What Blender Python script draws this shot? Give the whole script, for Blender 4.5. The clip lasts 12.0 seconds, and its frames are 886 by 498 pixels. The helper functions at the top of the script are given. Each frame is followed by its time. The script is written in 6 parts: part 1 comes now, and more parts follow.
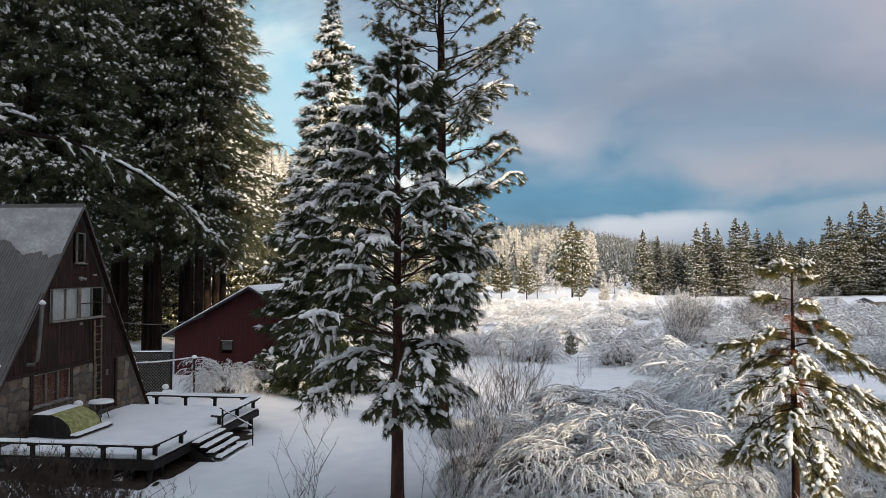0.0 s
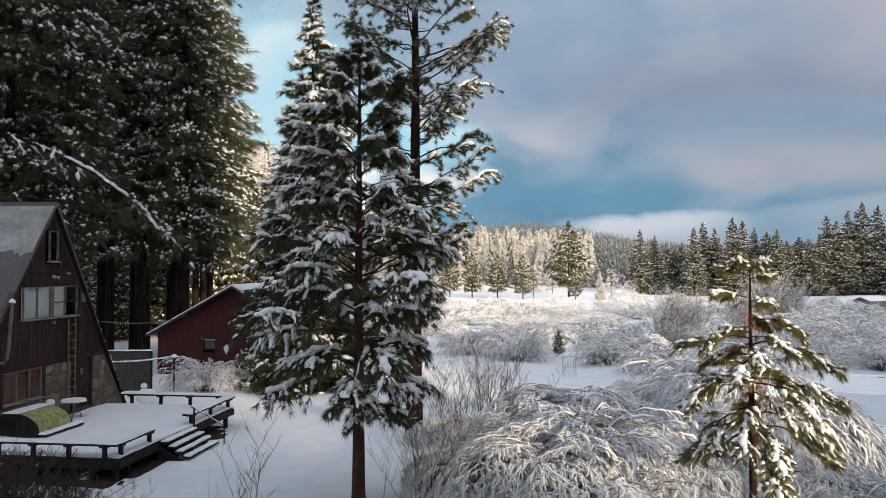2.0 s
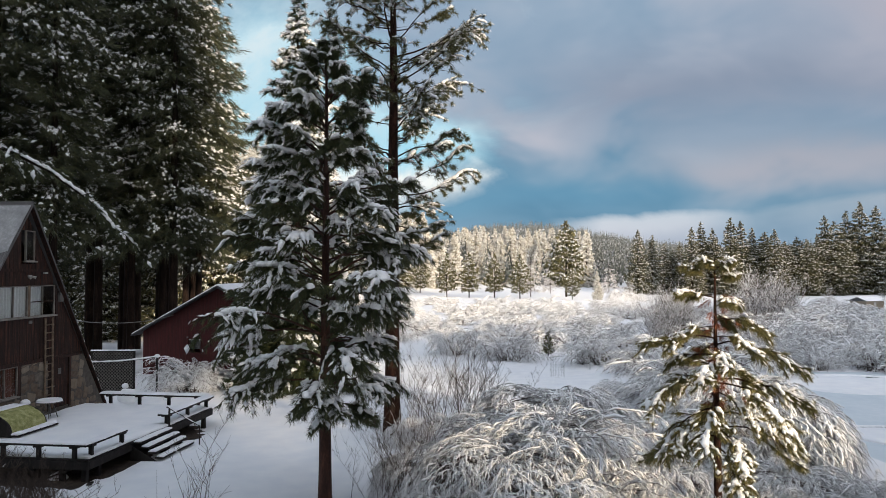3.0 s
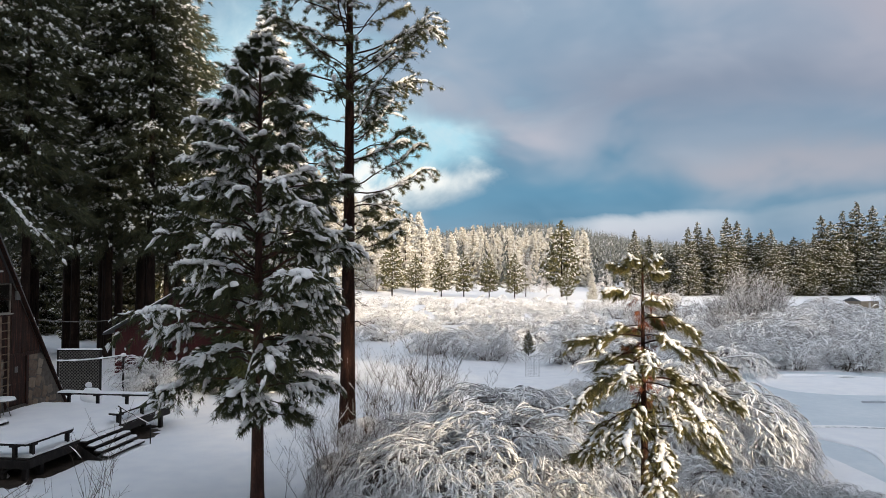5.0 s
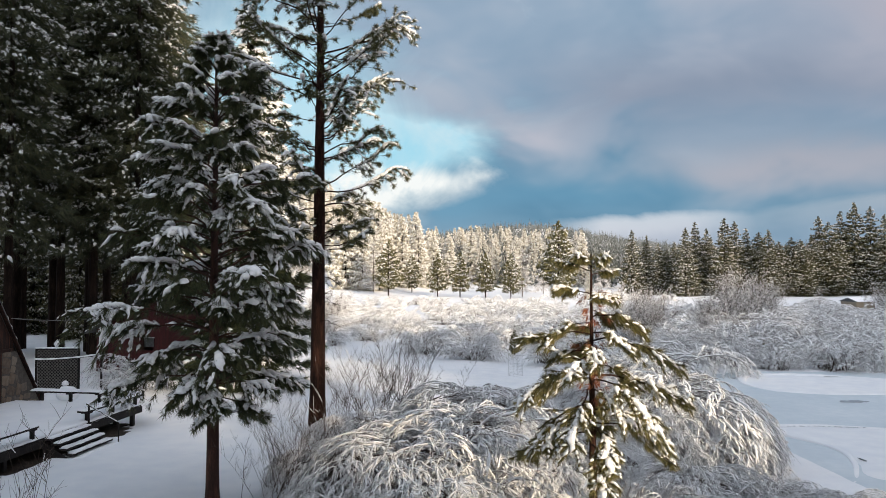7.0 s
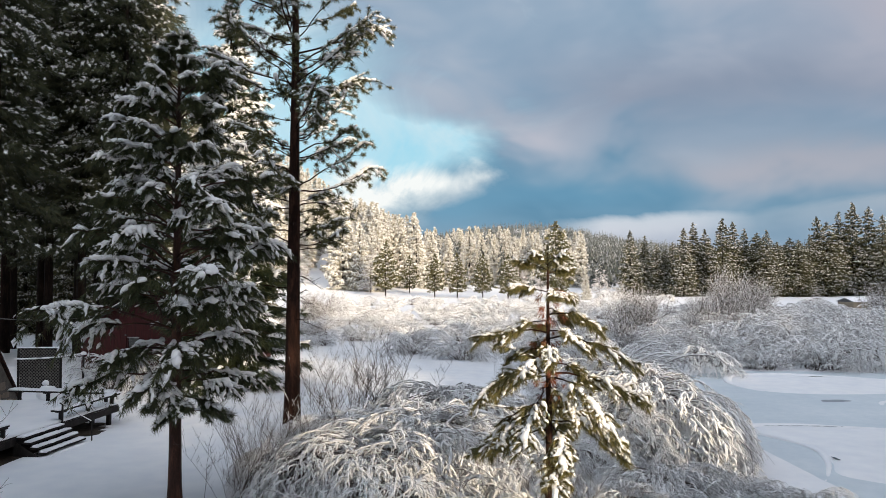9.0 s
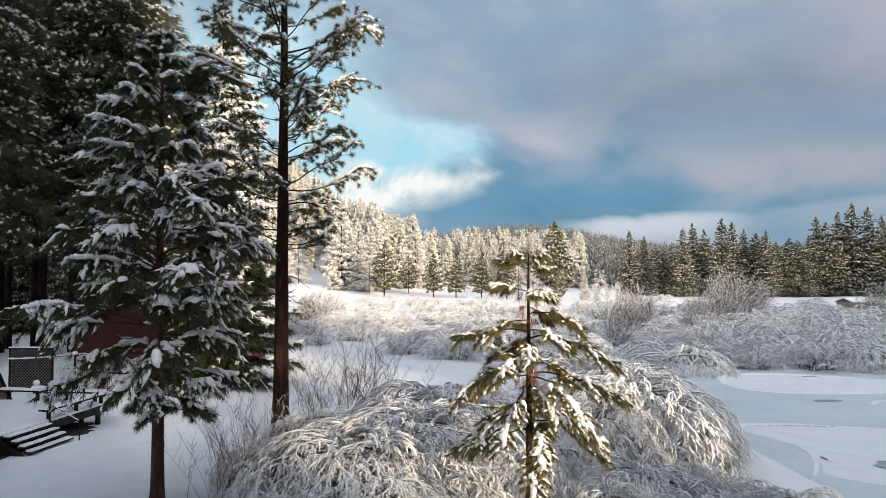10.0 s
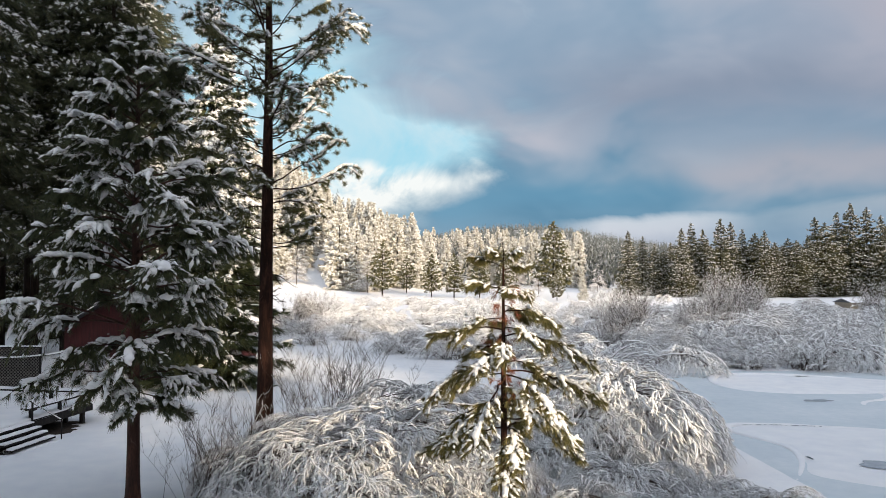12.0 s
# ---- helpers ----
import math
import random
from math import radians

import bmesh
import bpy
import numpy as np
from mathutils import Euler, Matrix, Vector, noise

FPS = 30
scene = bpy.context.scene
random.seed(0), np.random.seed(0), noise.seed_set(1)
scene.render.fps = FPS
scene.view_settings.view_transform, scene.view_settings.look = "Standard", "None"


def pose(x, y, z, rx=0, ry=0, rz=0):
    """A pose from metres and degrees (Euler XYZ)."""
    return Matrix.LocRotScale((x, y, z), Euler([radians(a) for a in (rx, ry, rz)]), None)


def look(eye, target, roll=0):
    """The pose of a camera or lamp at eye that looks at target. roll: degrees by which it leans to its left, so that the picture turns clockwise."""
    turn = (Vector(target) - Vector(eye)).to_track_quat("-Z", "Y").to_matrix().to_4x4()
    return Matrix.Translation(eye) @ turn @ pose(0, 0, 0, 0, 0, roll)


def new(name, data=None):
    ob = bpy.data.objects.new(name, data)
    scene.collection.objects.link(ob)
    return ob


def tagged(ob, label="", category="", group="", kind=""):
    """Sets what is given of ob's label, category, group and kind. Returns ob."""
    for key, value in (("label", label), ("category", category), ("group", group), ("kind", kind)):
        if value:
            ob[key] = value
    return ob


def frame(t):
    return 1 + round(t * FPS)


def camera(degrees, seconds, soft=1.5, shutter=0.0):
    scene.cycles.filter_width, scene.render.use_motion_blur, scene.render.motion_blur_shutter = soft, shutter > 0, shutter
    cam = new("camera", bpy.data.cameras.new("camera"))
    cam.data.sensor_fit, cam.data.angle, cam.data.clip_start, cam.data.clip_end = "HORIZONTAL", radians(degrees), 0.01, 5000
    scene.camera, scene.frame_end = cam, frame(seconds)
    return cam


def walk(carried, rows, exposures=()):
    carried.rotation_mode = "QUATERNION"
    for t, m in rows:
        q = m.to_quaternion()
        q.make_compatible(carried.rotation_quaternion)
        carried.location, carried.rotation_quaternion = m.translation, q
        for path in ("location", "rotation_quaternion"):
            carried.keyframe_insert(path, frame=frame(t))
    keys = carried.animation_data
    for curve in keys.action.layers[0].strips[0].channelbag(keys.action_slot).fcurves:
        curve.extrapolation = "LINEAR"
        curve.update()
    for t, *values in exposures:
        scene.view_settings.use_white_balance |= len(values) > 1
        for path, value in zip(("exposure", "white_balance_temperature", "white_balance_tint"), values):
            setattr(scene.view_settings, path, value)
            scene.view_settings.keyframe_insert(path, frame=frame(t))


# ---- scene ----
cam = camera(62.3, 12.0, soft=0.75)
METRES, EYE, TILT, LEAN, TURN = 7.0, 6.4, 1.7, 0.0, 0.0
ROWS = [
    (0.0, 0.0, 0.0, 0.0, 0.0, 0.0, 0.0),
    (0.5, 0.0215, -0.0003, -0.0018, -0.01, -0.01, 0.01),
    (1.0, 0.0525, 0.0013, -0.004, -0.02, -0.01, 0.02),
    (1.5, 0.0946, 0.0047, -0.0056, -0.03, -0.02, 0.01),
    (2.0, 0.1457, 0.0093, -0.0068, -0.05, -0.02, -0.0),
    (2.5, 0.205, 0.0164, -0.0073, -0.06, -0.03, -0.01),
    (3.0, 0.2702, 0.0244, -0.0085, -0.07, -0.03, -0.01),
    (5.0, 0.5229, 0.045, -0.0151, -0.04, -0.05, -0.07),
    (5.5, 0.5719, 0.044, -0.0175, -0.04, -0.04, -0.09),
    (6.0, 0.6163, 0.0421, -0.0203, -0.04, -0.03, -0.1),
    (6.5, 0.6565, 0.0389, -0.0223, -0.04, -0.03, -0.1),
    (7.0, 0.6944, 0.0364, -0.024, -0.03, -0.02, -0.12),
    (9.0, 0.8419, 0.029, -0.0313, 0.01, 0.03, -0.09),
    (9.5, 0.8764, 0.0285, -0.0333, 0.01, 0.05, -0.09),
    (10.0, 0.9088, 0.029, -0.0346, 0.03, 0.05, -0.1),
    (10.5, 0.9357, 0.0318, -0.0368, 0.03, 0.05, -0.11),
    (11.0, 0.9577, 0.0353, -0.039, 0.03, 0.05, -0.12),
    (11.5, 0.9775, 0.0395, -0.0414, 0.03, 0.06, -0.14),
    (12.0, 0.9947, 0.0434, -0.0434, 0.03, 0.06, -0.15),
]
walk(cam, [(t, pose(0, 0, EYE, TILT, LEAN, TURN) @ pose(METRES * x, METRES * y, METRES * z, 90 + pitch, roll, yaw)) for t, x, y, z, yaw, pitch, roll in ROWS])

# ---- light ----
SUN_EL, SUN_FROM = 12.5, (0.62, -0.785)          # the low sun stands behind the camera, to its right
world = bpy.data.worlds.new("winter_sky")
scene.world = world
world.use_nodes = True


class Net:
    """Short-hand for a node tree."""

    def __init__(self, tree):
        self.t = tree
        tree.nodes.clear()

    def n(self, kind, props=None, **ins):
        nd = self.t.nodes.new(kind)
        for k, v in (props or {}).items():
            setattr(nd, k, v)
        for k, v in ins.items():
            key = int(k[1:]) if k[0] == "i" and k[1:].isdigit() else k.replace("_", " ")
            if isinstance(v, bpy.types.NodeSocket):
                self.t.links.new(v, nd.inputs[key])
            else:
                nd.inputs[key].default_value = v
        return nd

    def math(self, op, a, b=0.0, clamp=False):
        return self.n("ShaderNodeMath", {"operation": op, "use_clamp": clamp}, i0=a, i1=b).outputs[0]

    def ramp(self, fac, stops, mode="LINEAR"):
        nd = self.n("ShaderNodeValToRGB", None, Fac=fac)
        nd.color_ramp.interpolation = mode
        els = nd.color_ramp.elements
        while len(els) < len(stops):
            els.new(0.5)
        for el, (p, c) in zip(els, stops):
            el.position = p
            el.color = (c, c, c, 1) if isinstance(c, (int, float)) else (*c, 1)
        return nd.outputs["Color"]

    def mix(self, fac, a, b, mode="MIX"):
        nd = self.n("ShaderNodeMix", {"data_type": "RGBA", "blend_type": mode})
        for key, v in ((0, fac), (6, a), (7, b)):
            if isinstance(v, bpy.types.NodeSocket):
                self.t.links.new(v, nd.inputs[key])
            else:
                nd.inputs[key].default_value = v if key == 0 else (*v, 1)
        return nd.outputs[2]

    def noise(self, vec, scale, detail=3.0, rough=0.55, dist=0.0):
        return self.n("ShaderNodeTexNoise", None, Vector=vec, Scale=scale, Detail=detail, Roughness=rough, Distortion=dist).outputs["Fac"]


def sky():
    w = Net(world.node_tree)
    at = w.n("ShaderNodeTexCoord").outputs["Generated"]
    sep = w.n("ShaderNodeSeparateXYZ", None, Vector=at)
    x, y, z = sep.outputs
    up = w.math("MAXIMUM", z, 0.0)
    lift = w.math("ADD", up, 0.13)
    flat = w.n("ShaderNodeCombineXYZ", None, X=w.math("DIVIDE", x, lift), Y=w.math("DIVIDE", y, lift), Z=up).outputs[0]
    big = w.noise(flat, 0.45, 2, 0.4, 0.3)
    fine = w.noise(flat, 1.2, 3, 0.45, 0.2)
    puff = w.noise(w.n("ShaderNodeMapping", None, Vector=at, Scale=(1, 1, 1.9)).outputs[0], 6.5, 3, 0.5, 0.3)
    ahead = w.math("MAXIMUM", y, 0.12)
    # bearings, blurred by the cloud's own noise
    u = w.math("ADD", w.math("DIVIDE", x, ahead), w.math("MULTIPLY", w.math("SUBTRACT", puff, 0.5), 0.34))
    v = w.math("ADD", w.math("DIVIDE", z, ahead), w.math("MULTIPLY", w.math("SUBTRACT", puff, 0.5), 0.10))

    def bell(a, centre, wide):
        q = w.math("DIVIDE", w.math("SUBTRACT", a, centre), wide)
        return w.math("EXPONENT", w.math("MULTIPLY", w.math("MULTIPLY", q, q), -1.0))

    def both(a, b):
        return w.math("MULTIPLY", a, b, True)

    clear = w.n("ShaderNodeTexSky", {"sky_type": "NISHITA", "sun_disc": False, "sun_elevation": radians(SUN_EL),
                                     "sun_rotation": math.atan2(SUN_FROM[0], SUN_FROM[1])}).outputs[0]
    blue = w.mix(0.85, w.mix(1.0, clear, (0.10, 0.10, 0.10), "MULTIPLY"), (0.36, 0.69, 0.84))
    # the deck of cloud: mauve grey above, slate blue lower down
    grey = w.ramp(w.math("ADD", w.math("MULTIPLY", fine, 0.18), w.math("ADD", w.math("MULTIPLY", big, 0.37), w.math("MULTIPLY", puff, 0.45))),
                  [(0.36, (0.18, 0.295, 0.42)), (0.52, (0.28, 0.375, 0.49)), (0.68, (0.43, 0.48, 0.56))])
    slate = w.mix(w.ramp(puff, [(0.35, 0.0), (0.7, 1.0)]), (0.11, 0.245, 0.365), (0.23, 0.35, 0.46))
    body = w.mix(w.ramp(v, [(0.10, 1.0), (0.24, 0.0)]), grey, slate)
    # the rift of clear sky on the left, and the lit puffs at its foot
    rift = w.math("ADD", both(bell(u, -0.27, 0.17), bell(v, 0.20, 0.17)), both(bell(u, -0.10, 0.13), bell(v, 0.17, 0.055)), True)
    wisp = w.noise(w.n("ShaderNodeMapping", None, Vector=at, Scale=(1, 1, 1.6), Rotation=(0, 0.5, 0)).outputs[0], 4.5, 7, 0.62, 0.8)
    blue = w.mix(w.ramp(wisp, [(0.40, 0.0), (0.72, 0.85)]), blue, (0.66, 0.76, 0.80))
    rift = w.math("ADD", rift, w.math("MULTIPLY", w.math("SUBTRACT", wisp, 0.5), 0.9))
    body = w.mix(w.ramp(rift, [(0.12, 0.0), (0.75, 1.0)]), body, blue)
    # a darker mauve bank overhead on the right, a rosy one below it and a saturated blue belt over the hills
    bank = both(bell(w.math("SUBTRACT", v, w.math("MULTIPLY", u, 0.05)), 0.235, 0.06), w.ramp(u, [(0.02, 0.0), (0.26, 0.85)]))
    body = w.mix(bank, body, w.mix(puff, (0.18, 0.235, 0.33), (0.31, 0.345, 0.43)))
    mauve = both(w.ramp(u, [(0.25, 0.0), (0.62, 0.75)]), w.ramp(v, [(0.24, 0.0), (0.36, 1.0)]))
    body = w.mix(mauve, body, (0.41, 0.395, 0.46))
    rosy = both(bell(v, 0.145, 0.035), w.ramp(u, [(0.22, 0.0), (0.46, 0.75)]))
    body = w.mix(rosy, body, (0.44, 0.42, 0.465))
    belt = both(bell(v, 0.105, 0.035), both(w.ramp(u, [(-0.06, 0.0), (0.04, 0.9)]), w.ramp(u, [(0.20, 1.0), (0.42, 0.25)])))
    body = w.mix(belt, body, w.mix(puff, (0.075, 0.22, 0.36), (0.17, 0.35, 0.49)))
    veil = both(both(bell(u, 0.16, 0.07), bell(v, 0.185, 0.03)), w.ramp(puff, [(0.35, 0.0), (0.65, 0.8)]))
    body = w.mix(veil, body, (0.52, 0.51, 0.57))
    lit = w.math("ADD", both(bell(u, -0.075, 0.115), bell(v, 0.118, 0.022)), both(bell(u, -0.14, 0.06), bell(v, 0.09, 0.04)), True)
    lit = both(lit, w.ramp(wisp, [(0.40, 0.25), (0.60, 1.15)]))
    body = w.mix(w.ramp(lit, [(0.12, 0.0), (0.66, 0.95)]), body, (0.88, 0.90, 0.88))
    # a pale wedge of cloud over the far hill, sharp along its upper edge, which climbs to the right
    bare_u = w.math("ADD", w.math("DIVIDE", x, ahead), w.math("MULTIPLY", w.math("SUBTRACT", wisp, 0.5), 0.05))
    edge = w.math("ADD", w.math("ADD", w.math("MULTIPLY", w.math("SUBTRACT", bare_u, 0.244), 0.05), 0.078), w.math("MULTIPLY", w.math("MAXIMUM", w.math("SUBTRACT", bare_u, 0.42), 0.0), 0.10))
    under = w.math("SUBTRACT", edge, w.math("ADD", w.math("DIVIDE", z, ahead), w.math("MULTIPLY", w.math("SUBTRACT", wisp, 0.5), 0.035)))
    wedge = both(w.ramp(under, [(0.0, 0.0), (0.010, 0.8), (0.022, 1.0)]), w.ramp(bare_u, [(0.14, 0.0), (0.22, 0.95), (0.33, 0.85), (0.43, 0.22), (0.62, 0.40)]))
    pale = w.mix(w.ramp(bare_u, [(0.40, 0.0), (0.58, 1.0)]), (0.72, 0.74, 0.78), (0.70, 0.66, 0.66))
    body = w.mix(wedge, body, w.mix(w.ramp(under, [(0.006, 0.0), (0.040, 1.0)]), pale, (0.43, 0.47, 0.56)))
    # the half of the sky on the sun's side is clearer and brighter
    body = w.mix(w.ramp(w.math("ADD", w.math("MULTIPLY", y, 0.5), 0.5), [(0.30, 1.0), (0.52, 0.0)]), body, w.mix(w.ramp(fine, [(0.4, 0.0), (0.65, 1.0)]), (1.12, 1.25, 1.46), (1.60, 1.55, 1.53)))
    bg = w.n("ShaderNodeBackground", None, Color=body, Strength=1.09)
    w.n("ShaderNodeOutputWorld", None, Surface=bg.outputs[0])


sky()
sun = new("sun", bpy.data.lights.new("sun", "SUN"))
sun.data.energy, sun.data.angle, sun.data.color = 7.0, radians(2.2), (1.0, 0.82, 0.60)
sun.matrix_world = look((SUN_FROM[0] * 50, SUN_FROM[1] * 50, 50 * math.tan(radians(SUN_EL))), (0, 0, 0))


# ---- materials ----
def material(name, rough=0.7, spec=0.3):
    m = bpy.data.materials.new(name)
    m.use_nodes = True
    w = Net(m.node_tree)
    b = w.n("ShaderNodeBsdfPrincipled", None, Roughness=rough)
    b.inputs["Specular IOR Level"].default_value = spec
    w.n("ShaderNodeOutputMaterial", None, Surface=b.outputs[0])
    return m, w, b


def paint(m, w, b, colour=None, bump=None, dist=0.01, strength=0.6):
    if colour is not None:
        w.t.links.new(colour, b.inputs["Base Color"])
    if bump is not None:
        bp = w.n("ShaderNodeBump", None, Height=bump, Distance=dist, Strength=strength)
        w.t.links.new(bp.outputs[0], b.inputs["Normal"])
    return m


def at_object(w):
    return w.n("ShaderNodeTexCoord").outputs["Object"]


def at_world(w):
    return w.n("ShaderNodeNewGeometry").outputs["Position"]


def island(w):
    return w.n("ShaderNodeNewGeometry").outputs["Random Per Island"]


def two_scale(name, dark, mid, light, scale, rough=0.7, bump=0.01, stretch=(1, 1, 1), spec=0.3):
    m, w, b = material(name, rough, spec)
    v = w.n("ShaderNodeMapping", None, Vector=at_object(w), Scale=stretch).outputs[0]
    a, f = w.noise(v, scale, 4), w.noise(v, scale * 7, 5, 0.65)
    s = w.math("ADD", w.math("MULTIPLY", a, 0.6), w.math("MULTIPLY", f, 0.4))
    return paint(m, w, b, w.ramp(s, [(0.32, dark), (0.5, mid), (0.68, light)]), f, bump)


def snow_material(name, lumps=1.2, dist=0.05, old=(0.80, 0.81, 0.84), fresh=(0.88, 0.88, 0.89)):
    m, w, b = material(name, 0.65, 0.25)
    v = at_world(w)
    a, f = w.noise(v, lumps, 4, 0.5), w.noise(v, 22, 4, 0.7)
    s = w.math("ADD", w.math("MULTIPLY", a, 0.75), w.math("MULTIPLY", f, 0.25))
    return paint(m, w, b, w.ramp(a, [(0.3, old), (0.7, fresh)]), s, dist, 0.7)


def needle_material(name, dark, mid, light):
    m, w, b = material(name, 0.55, 0.3)
    r = island(w)
    v = at_object(w)
    c = w.ramp(w.math("ADD", w.math("MULTIPLY", r, 0.6), w.math("MULTIPLY", w.noise(v, 0.9), 0.4)), [(0.2, dark), (0.5, mid), (0.8, light)])
    paint(m, w, b, c)
    return m


def frosted(name, stops, rough=0.7):
    """Many small pieces, each of one colour out of the ramp: greens, and the snow that lies on some."""
    m, w, b = material(name, rough, 0.25)
    v = w.math("MULTIPLY", w.math("SUBTRACT", w.noise(at_object(w), 0.55, 2), 0.5), 1.1)
    paint(m, w, b, w.ramp(w.math("ADD", island(w), v, True), stops, "CONSTANT"))
    return m


SNOW = snow_material("snow")
OLD_SNOW = snow_material("rimed_snow", 2.0, 0.03, (0.72, 0.70, 0.67), (0.81, 0.80, 0.78))
SNOW_LUMP = snow_material("clinging_snow", 6.0, 0.02, (0.82, 0.825, 0.84), (0.88, 0.88, 0.885))
PINE = needle_material("pine_needles", (0.020, 0.028, 0.013), (0.046, 0.056, 0.022), (0.10, 0.105, 0.040))
YOUNG = needle_material("young_pine_needles", (0.055, 0.058, 0.020), (0.14, 0.128, 0.042), (0.26, 0.21, 0.08))
TALL_NEEDLE = needle_material("ponderosa_needles", (0.034, 0.042, 0.017), (0.075, 0.080, 0.029), (0.15, 0.135, 0.052))
RUSTY = needle_material("dead_needles", (0.10, 0.03, 0.012), (0.20, 0.06, 0.025), (0.28, 0.11, 0.05))
FIR = needle_material("fir_needles", (0.016, 0.028, 0.014), (0.040, 0.052, 0.021), (0.095, 0.098, 0.036))
STAND_GREEN = needle_material("old_pine_needles", (0.022, 0.029, 0.016), (0.046, 0.053, 0.026), (0.10, 0.098, 0.046))
BARK = two_scale("pine_bark", (0.012, 0.006, 0.005), (0.040, 0.017, 0.012), (0.105, 0.046, 0.028), 5, 0.85, 0.03, (1, 1, 0.25))
# bark darkened towards black to carry the shade inside the stand
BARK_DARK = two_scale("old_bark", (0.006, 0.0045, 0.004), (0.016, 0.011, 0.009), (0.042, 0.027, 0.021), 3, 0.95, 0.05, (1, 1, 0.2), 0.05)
# red-brown bark, darkened for a trunk that stands in shade
BARK_TALL = two_scale("dark_red_bark", (0.008, 0.005, 0.004), (0.022, 0.011, 0.008), (0.065, 0.030, 0.021), 5, 0.95, 0.05, (1, 1, 0.25), 0.1)
TWIG = two_scale("willow_bark", (0.026, 0.019, 0.015), (0.062, 0.044, 0.035), (0.12, 0.088, 0.068), 3, 0.8, 0.004)
PALE_NEEDLE = needle_material("rimed_needles", (0.22, 0.20, 0.125), (0.42, 0.39, 0.31), (0.62, 0.60, 0.56))
SPRUCE_NEEDLE = needle_material("spruce_needles", (0.018, 0.021, 0.011), (0.052, 0.053, 0.023), (0.13, 0.115, 0.048))
OLIVE_NEEDLE = needle_material("meadow_pine_needles", (0.040, 0.040, 0.016), (0.09, 0.085, 0.033), (0.17, 0.15, 0.065))
# frosted greens, greyed and darkened to stand in for cloud shade
HILL_GREEN = frosted("shaded_hill_conifer", [(0.0, (0.05, 0.058, 0.052)), (0.30, (0.085, 0.094, 0.088)), (0.58, (0.15, 0.16, 0.16)), (0.84, (0.29, 0.30, 0.315))])
FROST = frosted("hoar_frost", [(0.0, (0.30, 0.26, 0.23)), (0.35, (0.60, 0.59, 0.59)), (0.6, (0.80, 0.80, 0.82))])


# ---- meshes ----
def mesh_of(name, verts, faces, mat, smooth=True):
    """A mesh from arrays: verts (n, 3); faces: one array of corner numbers, or several with differing counts of corners."""
    me = bpy.data.meshes.new(name)
    faces = [faces] if isinstance(faces, np.ndarray) else [f for f in faces if len(f)]
    verts = np.ascontiguousarray(verts, dtype=np.float32)
    me.vertices.add(len(verts))
    me.vertices.foreach_set("co", verts.ravel())
    loops = np.concatenate([f.ravel() for f in faces]).astype(np.int32)
    totals = np.concatenate([np.full(len(f), f.shape[1]) for f in faces])
    starts = np.concatenate([[0], np.cumsum(totals)[:-1]]).astype(np.int32)
    me.loops.add(len(loops))
    me.loops.foreach_set("vertex_index", loops)
    me.polygons.add(len(totals))
    me.polygons.foreach_set("loop_start", starts)
    me.polygons.foreach_set("use_smooth", np.full(len(totals), smooth))
    me.update(calc_edges=True)
    me.materials.append(mat)
    return me


class Pile:
    """Gathers pieces of geometry for one mesh."""

    def __init__(self):
        self.v, self.t, self.q, self.n = [], [], [], 0

    def add(self, verts, tris=None, quads=None):
        verts = np.asarray(verts, float).reshape(-1, 3)
        if tris is not None and len(tris):
            self.t.append(np.asarray(tris, int) + self.n)
        if quads is not None and len(quads):
            self.q.append(np.asarray(quads, int) + self.n)
        self.v.append(verts)
        self.n += len(verts)

    def mesh(self, name, mat, smooth=True):
        faces = [np.concatenate(f) for f in (self.t, self.q) if f]
        return mesh_of(name, np.concatenate(self.v), faces, mat, smooth)

    def empty(self):
        return self.n == 0


def unit(a):
    return a / np.maximum(np.linalg.norm(a, axis=-1, keepdims=True), 1e-9)


def tubes(pile, lines, radii, sides=4):
    """Tubes along many lines at once: lines (m, k, 3), radii (m, k)."""
    lines = np.asarray(lines, float)
    m, k, _ = lines.shape
    if not m:
        return
    d = unit(np.gradient(lines, axis=1))
    side = np.cross(d, np.array([0.31, 0.17, 0.93]))
    side = unit(side)
    up = np.cross(side, d)
    ang = np.arange(sides) * 2 * np.pi / sides
    ring = side[:, :, None] * np.cos(ang)[:, None] + up[:, :, None] * np.sin(ang)[:, None]
    v = lines[:, :, None] + ring * np.asarray(radii)[:, :, None, None]
    base = (np.arange(m) * k * sides)[:, None, None] + (np.arange(k - 1) * sides)[None, :, None]
    i = np.arange(sides)
    a, b = base + i, base + (i + 1) % sides
    quads = np.stack([a, b, b + sides, a + sides], -1).reshape(-1, 4)
    pile.add(v.reshape(-1, 3), quads=quads)


